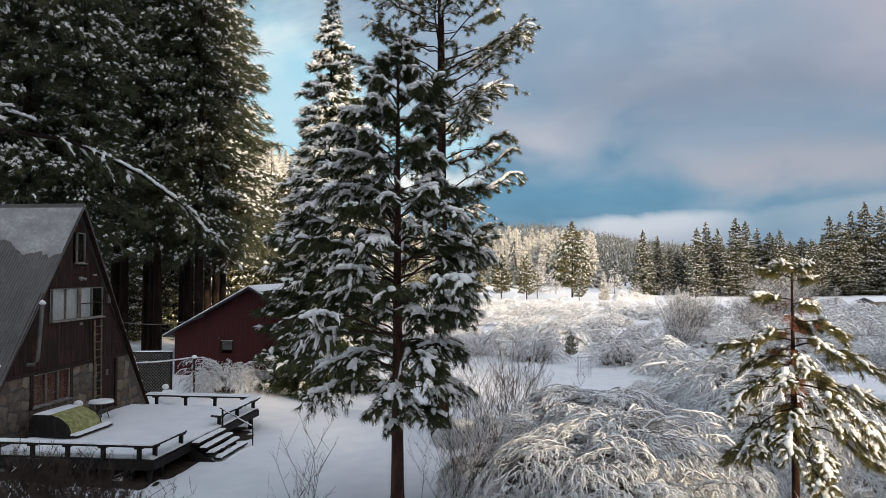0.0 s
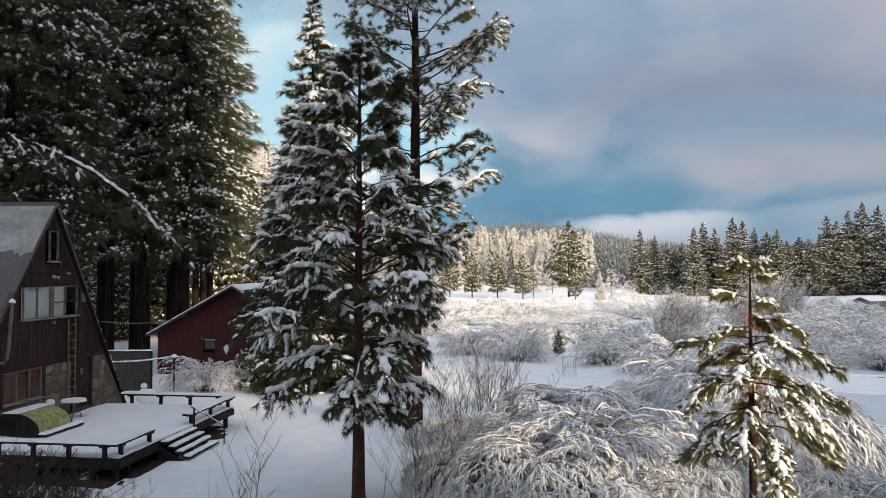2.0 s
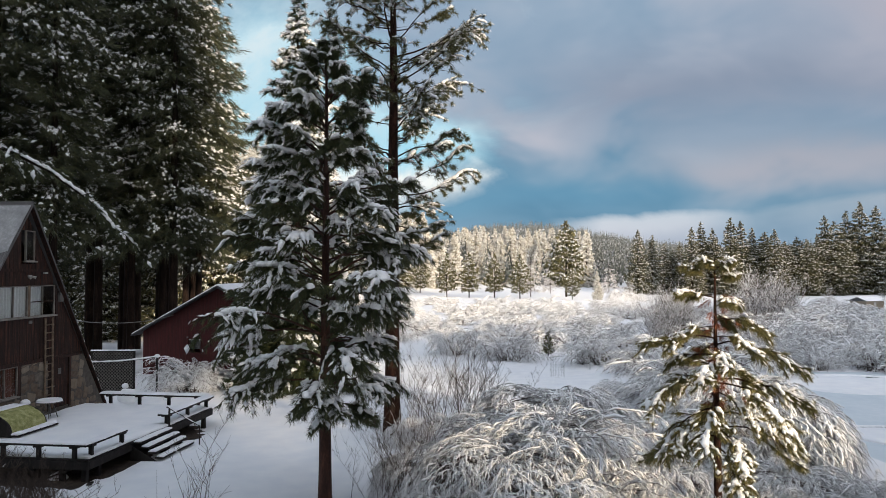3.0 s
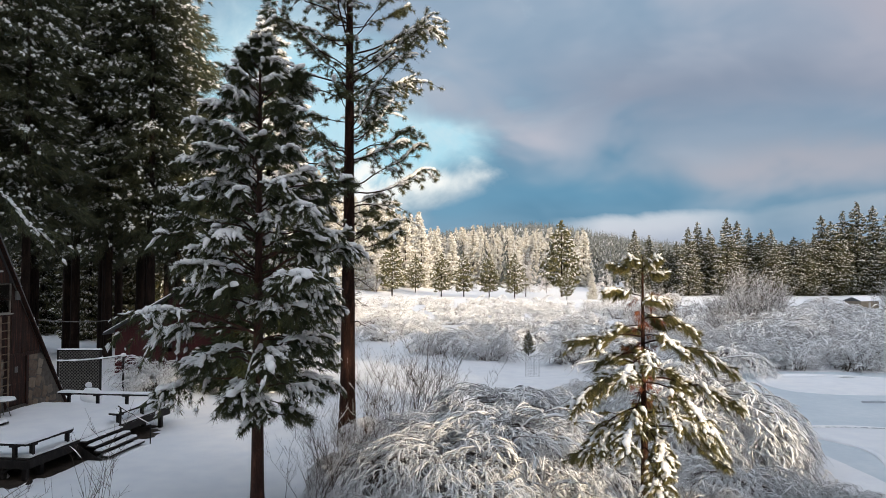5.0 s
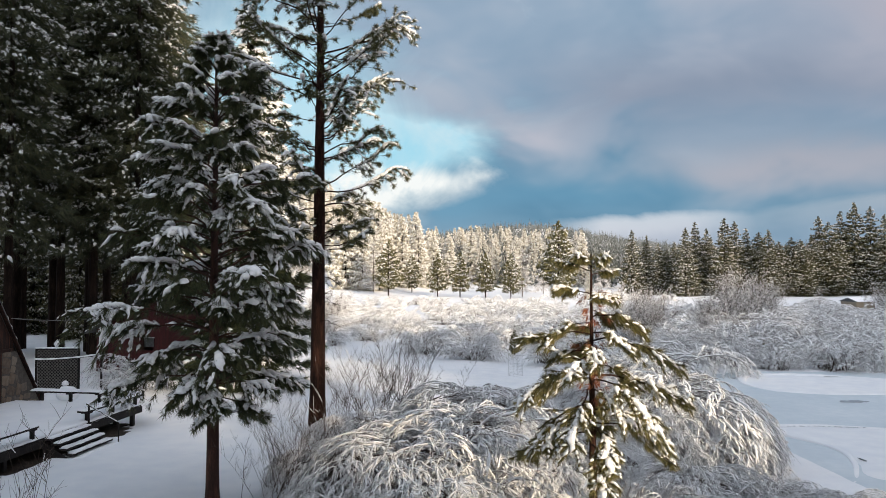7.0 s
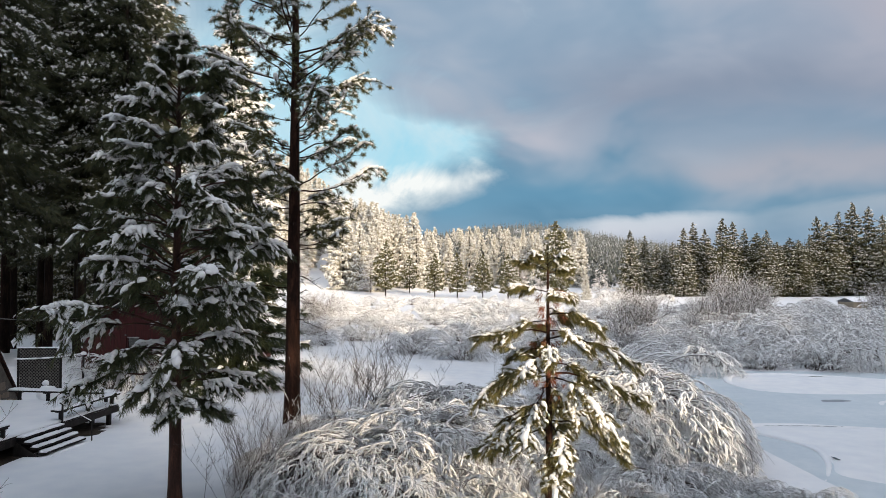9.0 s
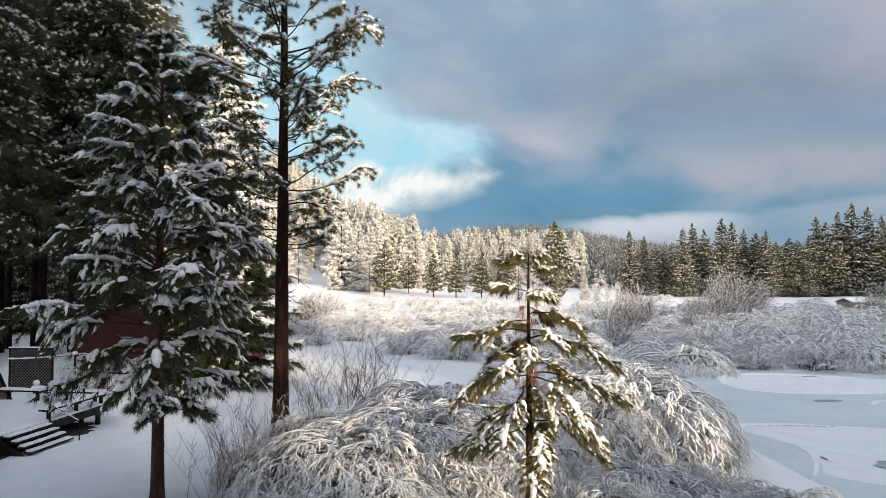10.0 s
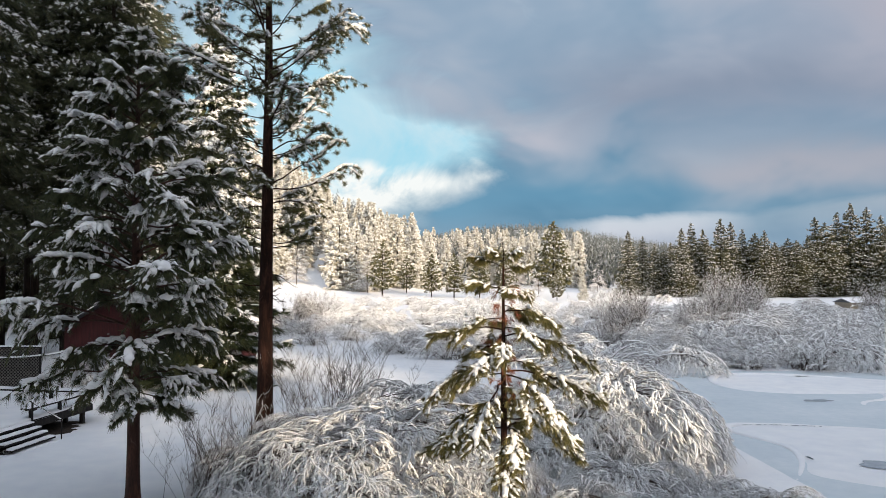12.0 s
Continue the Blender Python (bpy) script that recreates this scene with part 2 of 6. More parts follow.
def brushes(pile, rng, pos, axis, length, count, width, spread=(20, 75), droop=0.25, back=0.5, plain=False):
    """Tufts of needles: a bottle-brush of thin blades round each axis."""
    m = len(pos)
    if not m:
        return
    length = np.broadcast_to(length, (m,))
    axis = unit(axis)
    u = unit(np.cross(axis, np.array([0.2, 0.1, 1.0]) + rng.normal(0, 0.05, (m, 3))))
    v = np.cross(axis, u)
    phi = np.radians(rng.uniform(*spread, (m, count)))
    th = rng.uniform(0, 2 * np.pi, (m, count))
    d = (axis[:, None] * np.cos(phi)[..., None] + (u[:, None] * np.cos(th)[..., None] + v[:, None] * np.sin(th)[..., None]) * np.sin(phi)[..., None])
    d[..., 2] -= droop * rng.uniform(0.4, 1.4, (m, count))
    d = unit(d)
    ln = length[:, None] * rng.uniform(0.7, 1.1, (m, count))
    root = pos[:, None] - axis[:, None] * (rng.uniform(0, back, (m, count)) * length[:, None])[..., None]
    w = unit(np.cross(d, rng.normal(0, 1, (m, count, 3)))) * width / 2
    mid = root + d * (ln * 0.55)[..., None]
    tip = root + d * ln[..., None] - np.array([0, 0, 1.0]) * (ln * 0.12 * droop * 2)[..., None]
    if plain:
        pile.add(np.stack([root - w, root + w, tip], 2).reshape(-1, 3), tris=np.arange(m * count * 3).reshape(-1, 3))
        return
    vs = np.stack([root, mid - w, tip, mid + w], 2).reshape(-1, 3)
    q = np.arange(m * count * 4).reshape(-1, 4)
    pile.add(vs, quads=q)


def ico(levels):
    bm = bmesh.new()
    bmesh.ops.create_icosphere(bm, subdivisions=levels, radius=1)
    v = np.array([x.co[:] for x in bm.verts])
    f = np.array([[x.index for x in p.verts] for p in bm.faces])
    bm.free()
    return v, f


ICO1, ICO2 = ico(1), ico(2)
OCTA = (np.array([[1, 0, 0], [0, 1, 0], [-1, 0, 0], [0, -1, 0], [0, 0, 1], [0, 0, -1]], float),
        np.array([[0, 1, 4], [1, 2, 4], [2, 3, 4], [3, 0, 4], [1, 0, 5], [2, 1, 5], [3, 2, 5], [0, 3, 5]]))


def lumps(pile, rng, pos, axis, size, template=ICO1, rough=0.18):
    """Snow lumps along axes: size (m, 3) are half lengths along, across and up."""
    m = len(pos)
    if not m:
        return
    tv, tf = template
    axis = unit(axis)
    across = unit(np.cross(axis, np.array([0.01, 0.02, 1.0])))
    up = np.cross(across, axis)
    k = tv[None] * (1 + rng.normal(0, rough, (m, len(tv), 1)))
    k[..., 2] = np.where(k[..., 2] < 0, k[..., 2] * 0.45, k[..., 2])
    s = np.asarray(size)
    v = pos[:, None] + axis[:, None] * (k[..., :1] * s[:, None, :1]) + across[:, None] * (k[..., 1:2] * s[:, None, 1:2]) + up[:, None] * (k[..., 2:] * s[:, None, 2:])
    f = (tf[None] + (np.arange(m) * len(tv))[:, None, None]).reshape(-1, 3)
    pile.add(v.reshape(-1, 3), tris=f)


def arc(start, azim, length, rise, sag, k, wander=None):
    """Lines that leave start at azimuth azim, climbing by rise and sagging by sag (both as parts of the length); arrays of m."""
    s = np.linspace(0, 1, k)[None]
    out = np.stack([np.cos(azim), np.sin(azim), np.zeros_like(azim)], -1)
    p = start[:, None] + out[:, None] * (s * length[:, None])[..., None]
    p[..., 2] += (rise[:, None] * s - sag[:, None] * s * s) * length[:, None]
    if wander is not None:
        p[:, 1:] += wander[:, 1:]
    return p


def at_line(lines, which, s):
    """Points and directions at the parts s along lines[which]."""
    k = lines.shape[1]
    f = np.clip(s, 0, 0.9999) * (k - 1)
    i = f.astype(int)
    a, b = lines[which, i], lines[which, i + 1]
    return a + (b - a) * (f - i)[:, None], unit(b - a)


def part(name, data, parent, label=""):
    """One mesh, or a bmesh's mesh, as a part of a thing."""
    ob = new(name, data)
    ob.parent = parent
    return tagged(ob, label)


def thing(name, m, label, category, group="", kind=""):
    ob = new(name)
    ob.matrix_world = m
    ob.empty_display_size = 0.2
    return tagged(ob, label, category, group, kind)


# ---- ground ----
def step(a, b, v):
    t = np.clip((v - a) / (b - a), 0, 1)
    return t * t * (3 - 2 * t)


def crest(u):
    return 0.031 + 0.041 * np.exp(-((u - 0.11) / 0.15) ** 2) + 0.012 * step(0.0, -0.45, u)


def height(x, y):
    x, y = np.asarray(x, float), np.asarray(y, float)
    z = -0.3 - 0.85 * step(3, 16, x + 0.15 * (y - 20)) * step(70, 45, y) - 1.0 * step(45, 75, y)
    z = z - (0.9 + 2.6 * step(10, 110, x)) * step(100, 210, y)
    z = z + 3.2 * step(212, 262, y) * step(15, -40, x)
    d = np.hypot(x, np.maximum(y, 1))
    u = x / np.maximum(y, 1.0)
    ahead = step(300, 500, y)
    z = z + ahead * crest(np.clip(u, -1.2, 1.2)) * np.clip(d - 330, 0, 1700) ** 1.12 * 0.43
    z = z + step(235, 330, y) * step(5, -125, x) * step(1500, 700, y) * 52
    ripple = 0.06 * np.sin(x * 0.9 + 1.3 * np.sin(y * 0.4)) * np.sin(y * 0.7 + x * 0.2) + 0.25 * np.sin(x * 0.11 + 2) * np.sin(y * 0.09)
    return z + ripple * step(4, 30, d) * (1 - 0.95 * step(14, 20, x) * step(20, 28, y) * step(75, 60, y))


def ground():
    r = np.concatenate([np.linspace(0, 90, 150), 90 * 1.045 ** np.arange(1, 91)])
    a = np.linspace(0, 2 * np.pi, 361)[:-1]
    x, y = np.outer(r[1:], np.cos(a)), np.outer(r[1:], np.sin(a)) + 20
    v = np.stack([x, y, height(x, y)], -1).reshape(-1, 3)
    n, k = len(r) - 1, len(a)
    i, j = np.meshgrid(np.arange(n - 1), np.arange(k), indexing="ij")
    q = np.stack([i * k + j, i * k + (j + 1) % k, (i + 1) * k + (j + 1) % k, (i + 1) * k + j], -1).reshape(-1, 4)[:, ::-1]
    c = len(v)
    v = np.concatenate([v, [[0, 20, float(height(0, 20))]]])
    t = np.stack([np.arange(k), (np.arange(k) + 1) % k, np.full(k, c)], -1)
    ob = new("ground", mesh_of("ground", v, [t, q], SNOW))
    tagged(ob, "snow-covered yard and meadow rising to wooded hills", "ground", kind="structure")


ground()


# ---- trees ----
class Tree:
    """What the builders of conifers share: whorls of limbs on a tapered trunk."""

    def __init__(self, seed, tall, foot, low, spread, shape, whorl, rise, sag, twigs, k=7, inner=0.22, own=None, twig_sag=(0.15, 0.55)):
        rng = self.rng = np.random.default_rng(seed)
        n = whorl[0]
        zs = low + (tall * 0.985 - low) * np.sort(rng.uniform(0, 1, n)) if whorl[1] == 0 else np.repeat(
            low + (tall * 0.97 - low) * np.linspace(0, 1, n) ** 0.92, whorl[1]) + rng.uniform(-0.12, 0.12, n * whorl[1]) * tall / n * 3
        m = len(zs)
        f = (zs - low) / (tall - low)
        self.f = f
        self.az = (np.arange(m) * 2.399 + rng.uniform(-0.5, 0.5, m)) % (2 * np.pi)
        self.len = spread * shape(f) * rng.uniform(0.52, 1.22, m)
        self.lean = rng.uniform(-0.006, 0.006, 2)
        start = np.stack([self.lean[0] * zs, self.lean[1] * zs, zs], -1)
        r = rise[0] + (rise[1] - rise[0]) * f + rng.normal(0, 0.10, m)
        s = sag[0] + (sag[1] - sag[0]) * f + rng.normal(0, 0.06, m)
        wander = np.cumsum(rng.normal(0, 0.022, (m, k, 3)), 1) * self.len[:, None, None]
        if own is not None:
            zs, self.az, self.len, r, s = (np.array(c, float) for c in zip(*own))
            m, f = len(zs), (zs - low) / (tall - low)
            self.az, self.f = np.radians(self.az), f
            start = np.stack([self.lean[0] * zs, self.lean[1] * zs, zs], -1)
            wander = np.cumsum(rng.normal(0, 0.016, (m, k, 3)), 1) * self.len[:, None, None]
        self.limbs = arc(start, self.az, self.len, r, s, k, wander)
        self.tall, self.foot, self.low = tall, foot, low
        # side twigs
        cnt = np.maximum((twigs * (0.25 + 0.75 * self.len / spread)).astype(int), 3)
        self.of = np.repeat(np.arange(m), cnt)
        q = len(self.of)
        ts = inner + (1 - inner) * rng.uniform(0, 1, q) ** 0.8
        p, d = at_line(self.limbs, self.of, ts)
        flip = np.where(rng.uniform(0, 1, q) < 0.5, -1, 1)
        turn = flip * np.radians(rng.uniform(25, 68, q))
        az = np.arctan2(d[:, 1], d[:, 0]) + turn
        ln = self.len[self.of] * rng.uniform(0.20, 0.42, q) * (1.15 - 0.55 * ts)
        self.ts, self.tl = ts, np.maximum(ln, 0.12)
        self.twigs = arc(p, az, self.tl, d[:, 2] * 0.4 + rng.normal(0.05, 0.25, q), rng.uniform(*twig_sag, q), 4)

    def trunk(self, mat, sides=10, butt=1.35):
        k = 26
        z = np.linspace(-0.4, self.tall, k)
        rng = self.rng
        line = np.stack([self.lean[0] * z, self.lean[1] * z, z], -1)
        line[:, :2] += np.cumsum(rng.normal(0, 0.006, (k, 2)), 0) * np.clip(z / self.tall * 3, 0, 1)[:, None] * self.tall / 20
        r = self.foot * (1 - np.clip(z, 0, None) / self.tall) ** 0.85 + 0.012
        r = r * (1 + (butt - 1) * np.exp(-np.clip(z, 0, None) / (self.foot * 2.2)))
        p = Pile()
        tubes(p, line[None], r[None], sides)
        return p.mesh("trunk", mat)


def plant(name, meshes, m, label, category="tree", group=""):
    ob = thing(name, m, label, category, group)
    for key, me in meshes.items():
        tagged(part(key, me, ob, {"snow": "clumps of clinging snow"}.get(key, "")), kind="" if key == "trunk" else "stuff")
    return ob


def standing(x, y, turn=0.0, scale=1.0, sink=0.1):
    return pose(x, y, float(height(x, y)) - sink, 0, 0, turn) @ Matrix.Scale(scale, 4)


def cone(p=1.0, full=0.0):
    return lambda f: np.clip((1 - f) ** p * (1 - full * np.exp(-f * 14)), 0.03, 1)


def rounded(f):
    return np.clip(np.sin(np.pi * (0.22 + 0.78 * f) ** 0.8) ** 0.6, 0.12, 1)


def layered_tree(seed, tall, spread, low, levels, per, leaf, share, shape, size, trunk_r, wood=BARK_DARK, droop=0.35, white=SNOW_LUMP, up=0.30, fat=1.0, blades=(4, 0.34), template=OCTA, clear=0.0, dense=2.6, cap=16, vary=(0.62, 1.15), patchy=False):
    """A conifer seen from afar: whorls of drooping limbs, each a row of needle sprays with snow lying on top of them."""
    rng = np.random.default_rng(seed)
    p = Pile()
    z = np.array([-0.5, tall * 0.4, tall * 0.97])
    tubes(p, np.stack([0 * z, 0 * z, z], -1)[None], np.array([[trunk_r, trunk_r * 0.65, 0.02]]), 5)
    trunk = p.mesh("trunk", wood)
    m = levels * per
    f = np.clip(np.repeat(np.linspace(0, 0.985, levels), per) + rng.uniform(-0.45, 0.45, m) / levels, 0, 0.985)
    az = np.arange(m) * 2.399 + rng.uniform(-0.5, 0.5, m)
    ln = spread * shape(f) * rng.uniform(*vary, m)
    n = np.clip((ln / size * dense).astype(int), 2, cap)
    w = np.repeat(np.arange(m), n)
    q = len(w)
    s = rng.uniform(0.10, 1.0, q) ** 0.75
    r = ln[w] * s
    off = rng.normal(0, 0.30, q) * ln[w] * np.clip(1.25 - s, 0.1, 1) * s
    zz = low + (tall * 0.985 - low) * f[w] + rng.normal(0, 0.018, m)[w] * tall + ln[w] * (-droop * s + up * s * s) - np.abs(off) * 0.25
    ca, sa = np.cos(az[w]), np.sin(az[w])
    pos = np.stack([r * ca - off * sa, r * sa + off * ca, zz + rng.normal(0, size * 0.10, q)], -1)
    turn = az[w] + np.clip(off / np.maximum(ln[w], 0.1) * 2.2, -0.9, 0.9)
    axis = np.stack([np.cos(turn), np.sin(turn), rng.uniform(-0.55, 0.15, q)], -1)
    crown, snow = Pile(), Pile()
    long = size * rng.uniform(0.7, 1.25, q) * (0.55 + 0.45 * np.clip(ln[w] / spread * 1.6, 0, 1))
    brushes(crown, rng, pos, axis, long, blades[0], size * blades[1] * (1.2 if blades[0] > 8 else 1.0), (8, 55), 0.30, 0.5, plain=blades[0] > 8)
    top = np.stack([rng.normal(0, size * 0.10, 16), rng.normal(0, size * 0.10, 16), tall * np.linspace(0.93, 1.0, 16)], -1)
    brushes(crown, rng, top, np.tile([0, 0, 1.0], (16, 1)), size * 0.7, blades[0], size * blades[1] * 0.7, (10, 60), 0.1, 0.3)
    # whole limbs are bare of snow or loaded
    loaded = np.clip(share * (4.0 * rng.uniform(0, 1, m) ** 3 if patchy else rng.uniform(0.35, 1.65, m)), 0, 1) * (1 - 0.85 * step(clear + 0.12, clear - 0.12, f))
    k = rng.uniform(0, 1, q) < loaded[w]
    g = long[k] * fat
    p = pos[k] + unit(axis[k]) * (0.25 * g)[:, None] + np.array([0, 0, 1.0]) * (0.16 * g)[:, None]
    lumps(snow, rng, p, axis[k] + rng.normal(0, 0.35, p.shape), 0.72 * np.stack([g * rng.uniform(0.30, 0.65, len(g)), g * rng.uniform(0.20, 0.45, len(g)), g * rng.uniform(0.12, 0.28, len(g))], -1), template, 0.32)
    # white-coated needle tips round the lumps
    brushes(snow, rng, p + np.array([0, 0, 0.04]) * size, axis[k], g * 0.75, 6 if blades[0] > 8 else 3, size * (0.11 if blades[0] > 8 else 0.22), (6, 48), 0.30, 0.6)
    return {"trunk": trunk, "crown": crown.mesh("crown", leaf, False), "snow": snow.mesh("snow", white)}


def spire(f):
    return np.clip(1 - f, 0.03, 1) ** 0.62 * np.where(f < 0.06, 0.8, 1)


def oval(f):
    return np.interp(f, [0, 0.12, 0.35, 0.7, 0.92, 1], [0.70, 0.96, 1.0, 0.66, 0.26, 0.08])


def dress_limb(ob, rng, line, twigs, tl, ts, thick, wood, leaf, needle, tufts, fat, amount, ends=1.0):
    """One limb of a near pine as a part, its needles and its snow under it."""
    k = len(line)
    ln, count, width, droop, spread_deg = needle
    reach = float(np.linalg.norm(line[-1] - line[0]))
    fat = fat * min(1.0, 0.45 + 0.4 * reach)
    p = Pile()
    tubes(p, line[None], np.linspace(thick, 0.008, k)[None], 6)
    tubes(p, twigs, np.tile(np.linspace(0.011, 0.004, twigs.shape[1]), (len(twigs), 1)), 4)
    limb = part("branch", p.mesh("branch", wood), ob)
    p = Pile()
    w = np.repeat(np.arange(len(twigs)), tufts)
    a, d = at_line(twigs, w, 1 - 0.75 * rng.uniform(0, 1, len(w)) ** ends)
    e, d2 = at_line(line[None], np.zeros(tufts * 5, int), rng.uniform(0.55, 1.0, tufts * 5))
    a, d = np.concatenate([a, e]), np.concatenate([d, d2])
    brushes(p, rng, a, d, ln * rng.uniform(0.8, 1.15, len(a)), count, width * 1.25, spread_deg, droop, plain=True)
    tagged(part("needles", p.mesh("needles", leaf, False), limb), kind="stuff")
    # crumbs of snow lie on the tufts, a pad along the limb's outer part; it runs out along the twigs in drooping fingers
    p = Pile()
    q = rng.uniform(0, 1, len(a)) < min(0.6, 0.85 * amount)
    f = ln * rng.uniform(0.10, 0.30, q.sum())
    lumps(p, rng, a[q] + d[q] * ln * rng.uniform(0.0, 0.6, (q.sum(), 1)) + np.array([0, 0, 0.22 * ln]), d[q] + rng.normal(0, 0.3, (q.sum(), 3)), np.stack([f * 1.7, f, f * 0.55], -1), OCTA, 0.2)
    n = max(4, int(reach * 9 * min(1.0, amount * 1.5)))
    s = np.linspace(1.0 - 0.62 * min(1.0, amount * 1.4) * rng.uniform(0.75, 1.1), 1.02, n)
    a, d = at_line(line[None], np.zeros(n, int), s)
    f = fat * rng.uniform(0.65, 1.15, n) * np.interp(np.linspace(0, 1, n), [0, 0.25, 0.8, 1], [0.4, 0.9, 1.05, 0.75])
    a[:, 2] += f * 0.55 + thick * 0.4
    a = a + rng.normal(0, 0.22, a.shape) * fat * np.array([1, 1, 0.25])
    lumps(p, rng, a, d + rng.normal(0, 0.22, d.shape), np.stack([f * 1.45, f, f * 0.75], -1), ICO2, 0.13)
    w = np.nonzero((rng.uniform(0, 1, len(twigs)) < amount * 0.75) & (ts > 0.38))[0]
    if len(w):
        k = 7
        g = np.linspace(0, 1, k)
        tip = rng.uniform(0.7, 1.06, len(w))
        a, _ = at_line(twigs, np.repeat(w, k), (np.outer(tip, 0.30 + 0.70 * g)).ravel())
        a = a.reshape(len(w), k, 3)
        f = fat * rng.uniform(0.32, 0.85, (len(w), 1)) * rng.uniform(0.45, 1.25, (len(w), k)) * np.interp(g, [0, 0.12, 0.45, 0.85, 1], [0.25, 0.8, 1.0, 0.65, 0.12])
        a[..., 2] += f * 0.75 + 0.012
        a = a + rng.normal(0, 0.16, a.shape) * fat
        tubes(p, a, f * rng.uniform(0.7, 1.2, f.shape), 6)
    tagged(part("snow", p.mesh("snow", SNOW_LUMP), limb), kind="stuff")


def near_pine(name, seed, m, label, tall, foot, low, spread, shape, whorl, rise, sag, twigs, needle, tufts, wood, leaf, fat, amount, dead=0, thick=0.05, inner=0.25, ends=1.0, own=None, twig_sag=(0.15, 0.55), loads=(0.15, 0.7, 1.1, 1.5)):
    """A pine close by: every limb is a part, with its needles and snow under it. own: limbs given one by one, as height, bearing, length, rise and sag."""
    t = Tree(seed, tall, foot, low, spread, shape, whorl, rise, sag, twigs, 9, inner, own, twig_sag)
    ob = thing(name, m, label, "tree")
    part("trunk", t.trunk(wood, 14), ob)
    for i in range(len(t.limbs)):
        mine = np.nonzero(t.of == i)[0]
        dress_limb(ob, t.rng, t.limbs[i], t.twigs[mine], t.tl[mine], t.ts[mine], foot * thick + 0.010 * t.len[i], wood, leaf, needle, tufts, fat, amount * t.rng.choice(loads), ends)
    p = Pile()
    at = np.stack([t.rng.normal(0, 0.03, 5), t.rng.normal(0, 0.03, 5), tall * np.linspace(0.955, 0.99, 5)], -1) + np.array([*t.lean, 0]) * tall
    brushes(p, t.rng, at, np.tile([0, 0, 1.0], (5, 1)), needle[0], needle[1] + 8, needle[2], (15, 100), 0.2)
    tagged(part("needles", p.mesh("needles", leaf, False), ob), kind="stuff")
    if dead:
        # tufts of dead needles close to the trunk
        p = Pile()
        at = np.stack([t.rng.normal(0, 0.22, dead), t.rng.normal(0, 0.22, dead), t.rng.uniform(0.50, 0.88, dead) * tall], -1)
        way = at * np.array([1, 1, 0]) + np.array([0, 0, -0.08])
        brushes(p, t.rng, at, way, 0.20, 26, 0.010, (12, 65), 0.5)
        tagged(part("dead_needles", p.mesh("dead_needles", RUSTY, False), ob, "rust-red dead needles"), kind="stuff")
    return ob


def front_shape(f):
    return np.interp(f, [0, 0.10, 0.25, 0.5, 0.75, 0.93, 1], [0.42, 0.95, 1.0, 0.86, 0.52, 0.25, 0.10])


near_pine("pine_tree", 11, standing(-1.22, 19.85, 40), "young ponderosa pine in shade, limbs bowed under clumps of snow",
          12.75, 0.17, 2.85, 2.6, front_shape, (18, 7), (0.28, 1.05), (0.36, 0.30), 23, (0.25, 17, 0.013, 0.45, (12, 75)), 5, BARK, PINE, 0.112, 0.74, inner=0.42, ends=1.0, twig_sag=(0.2, 0.95))


# height, bearing, length, rise and sag of the small pine's limbs
SAPLING_LIMBS = [(6.85, 175, 0.72, 0.35, 0.10), (6.75, 15, 0.62, 0.35, 0.20), (6.3, 170, 0.85, 0.30, 0.12), (6.2, 275, 0.6, 0.3, 0.35), (6.05, 20, 0.8, 0.4, 0.3), (5.75, 350, 1.25, 0.30, 0.55),
                 (5.5, 95, 0.9, 0.3, 0.3), (5.35, 182, 1.60, 0.12, 0.25), (5.2, 3, 1.9, 0.15, 0.50), (5.1, 262, 0.9, 0.2, 0.7), (4.9, 130, 1.2, 0.2, 0.4), (4.65, 192, 1.95, 0.15, 0.55), (4.4, 0, 2.15, 0.10, 0.32),
                 (4.3, 312, 1.8, 0.12, 0.60), (4.1, 240, 1.6, 0.10, 0.80), (3.75, 200, 1.75, 0.10, 0.75), (3.6, 342, 1.6, 0.10, 0.60), (3.2, 280, 1.2, 0.05, 0.7), (3.0, 70, 1.5, 0.1, 0.4)]
SAPLING_LIMBS += [(6.95, 30 + 97 * i, 0.42, 0.9, 0.3) for i in range(4)] + [(5.9 - 0.26 * i, 40 + 139 * i, 0.8 + 0.08 * i, 0.15, 0.55) for i in range(13)]
near_pine("young_pine_tree", 23, standing(8.4, 17.6, 0), "small sparse pine with snow-capped branches and some rust-red needles",
          7.25, 0.105, 1.0, 2.15, cone(), (1, 0), (0, 0), (0, 0), 32,
          (0.19, 24, 0.009, 0.40, (12, 75)), 5, BARK_TALL, YOUNG, 0.080, 0.78, 60, inner=0.36, own=SAPLING_LIMBS, twig_sag=(0.1, 0.7), loads=(0.45, 0.8, 1.0, 1.2))


def tall_shape(f):
    return np.interp(f, [0, 0.2, 0.45, 0.7, 0.9, 1], [0.75, 0.95, 1.0, 0.95, 0.6, 0.2])


tall_pine = near_pine("tall_pine_tree", 31, standing(-0.1, 29.5, 80), "tall open-crowned ponderosa pine with snow-tipped branches",
          24.5, 0.31, 7.4, 3.2, tall_shape, (22, 5), (0.12, 0.80), (-0.10, -0.25), 19, (0.20, 26, 0.013, 0.02, (20, 115)), 4, BARK_TALL, TALL_NEEDLE, 0.095, 0.65, thick=0.012, inner=0.34, ends=2.6)

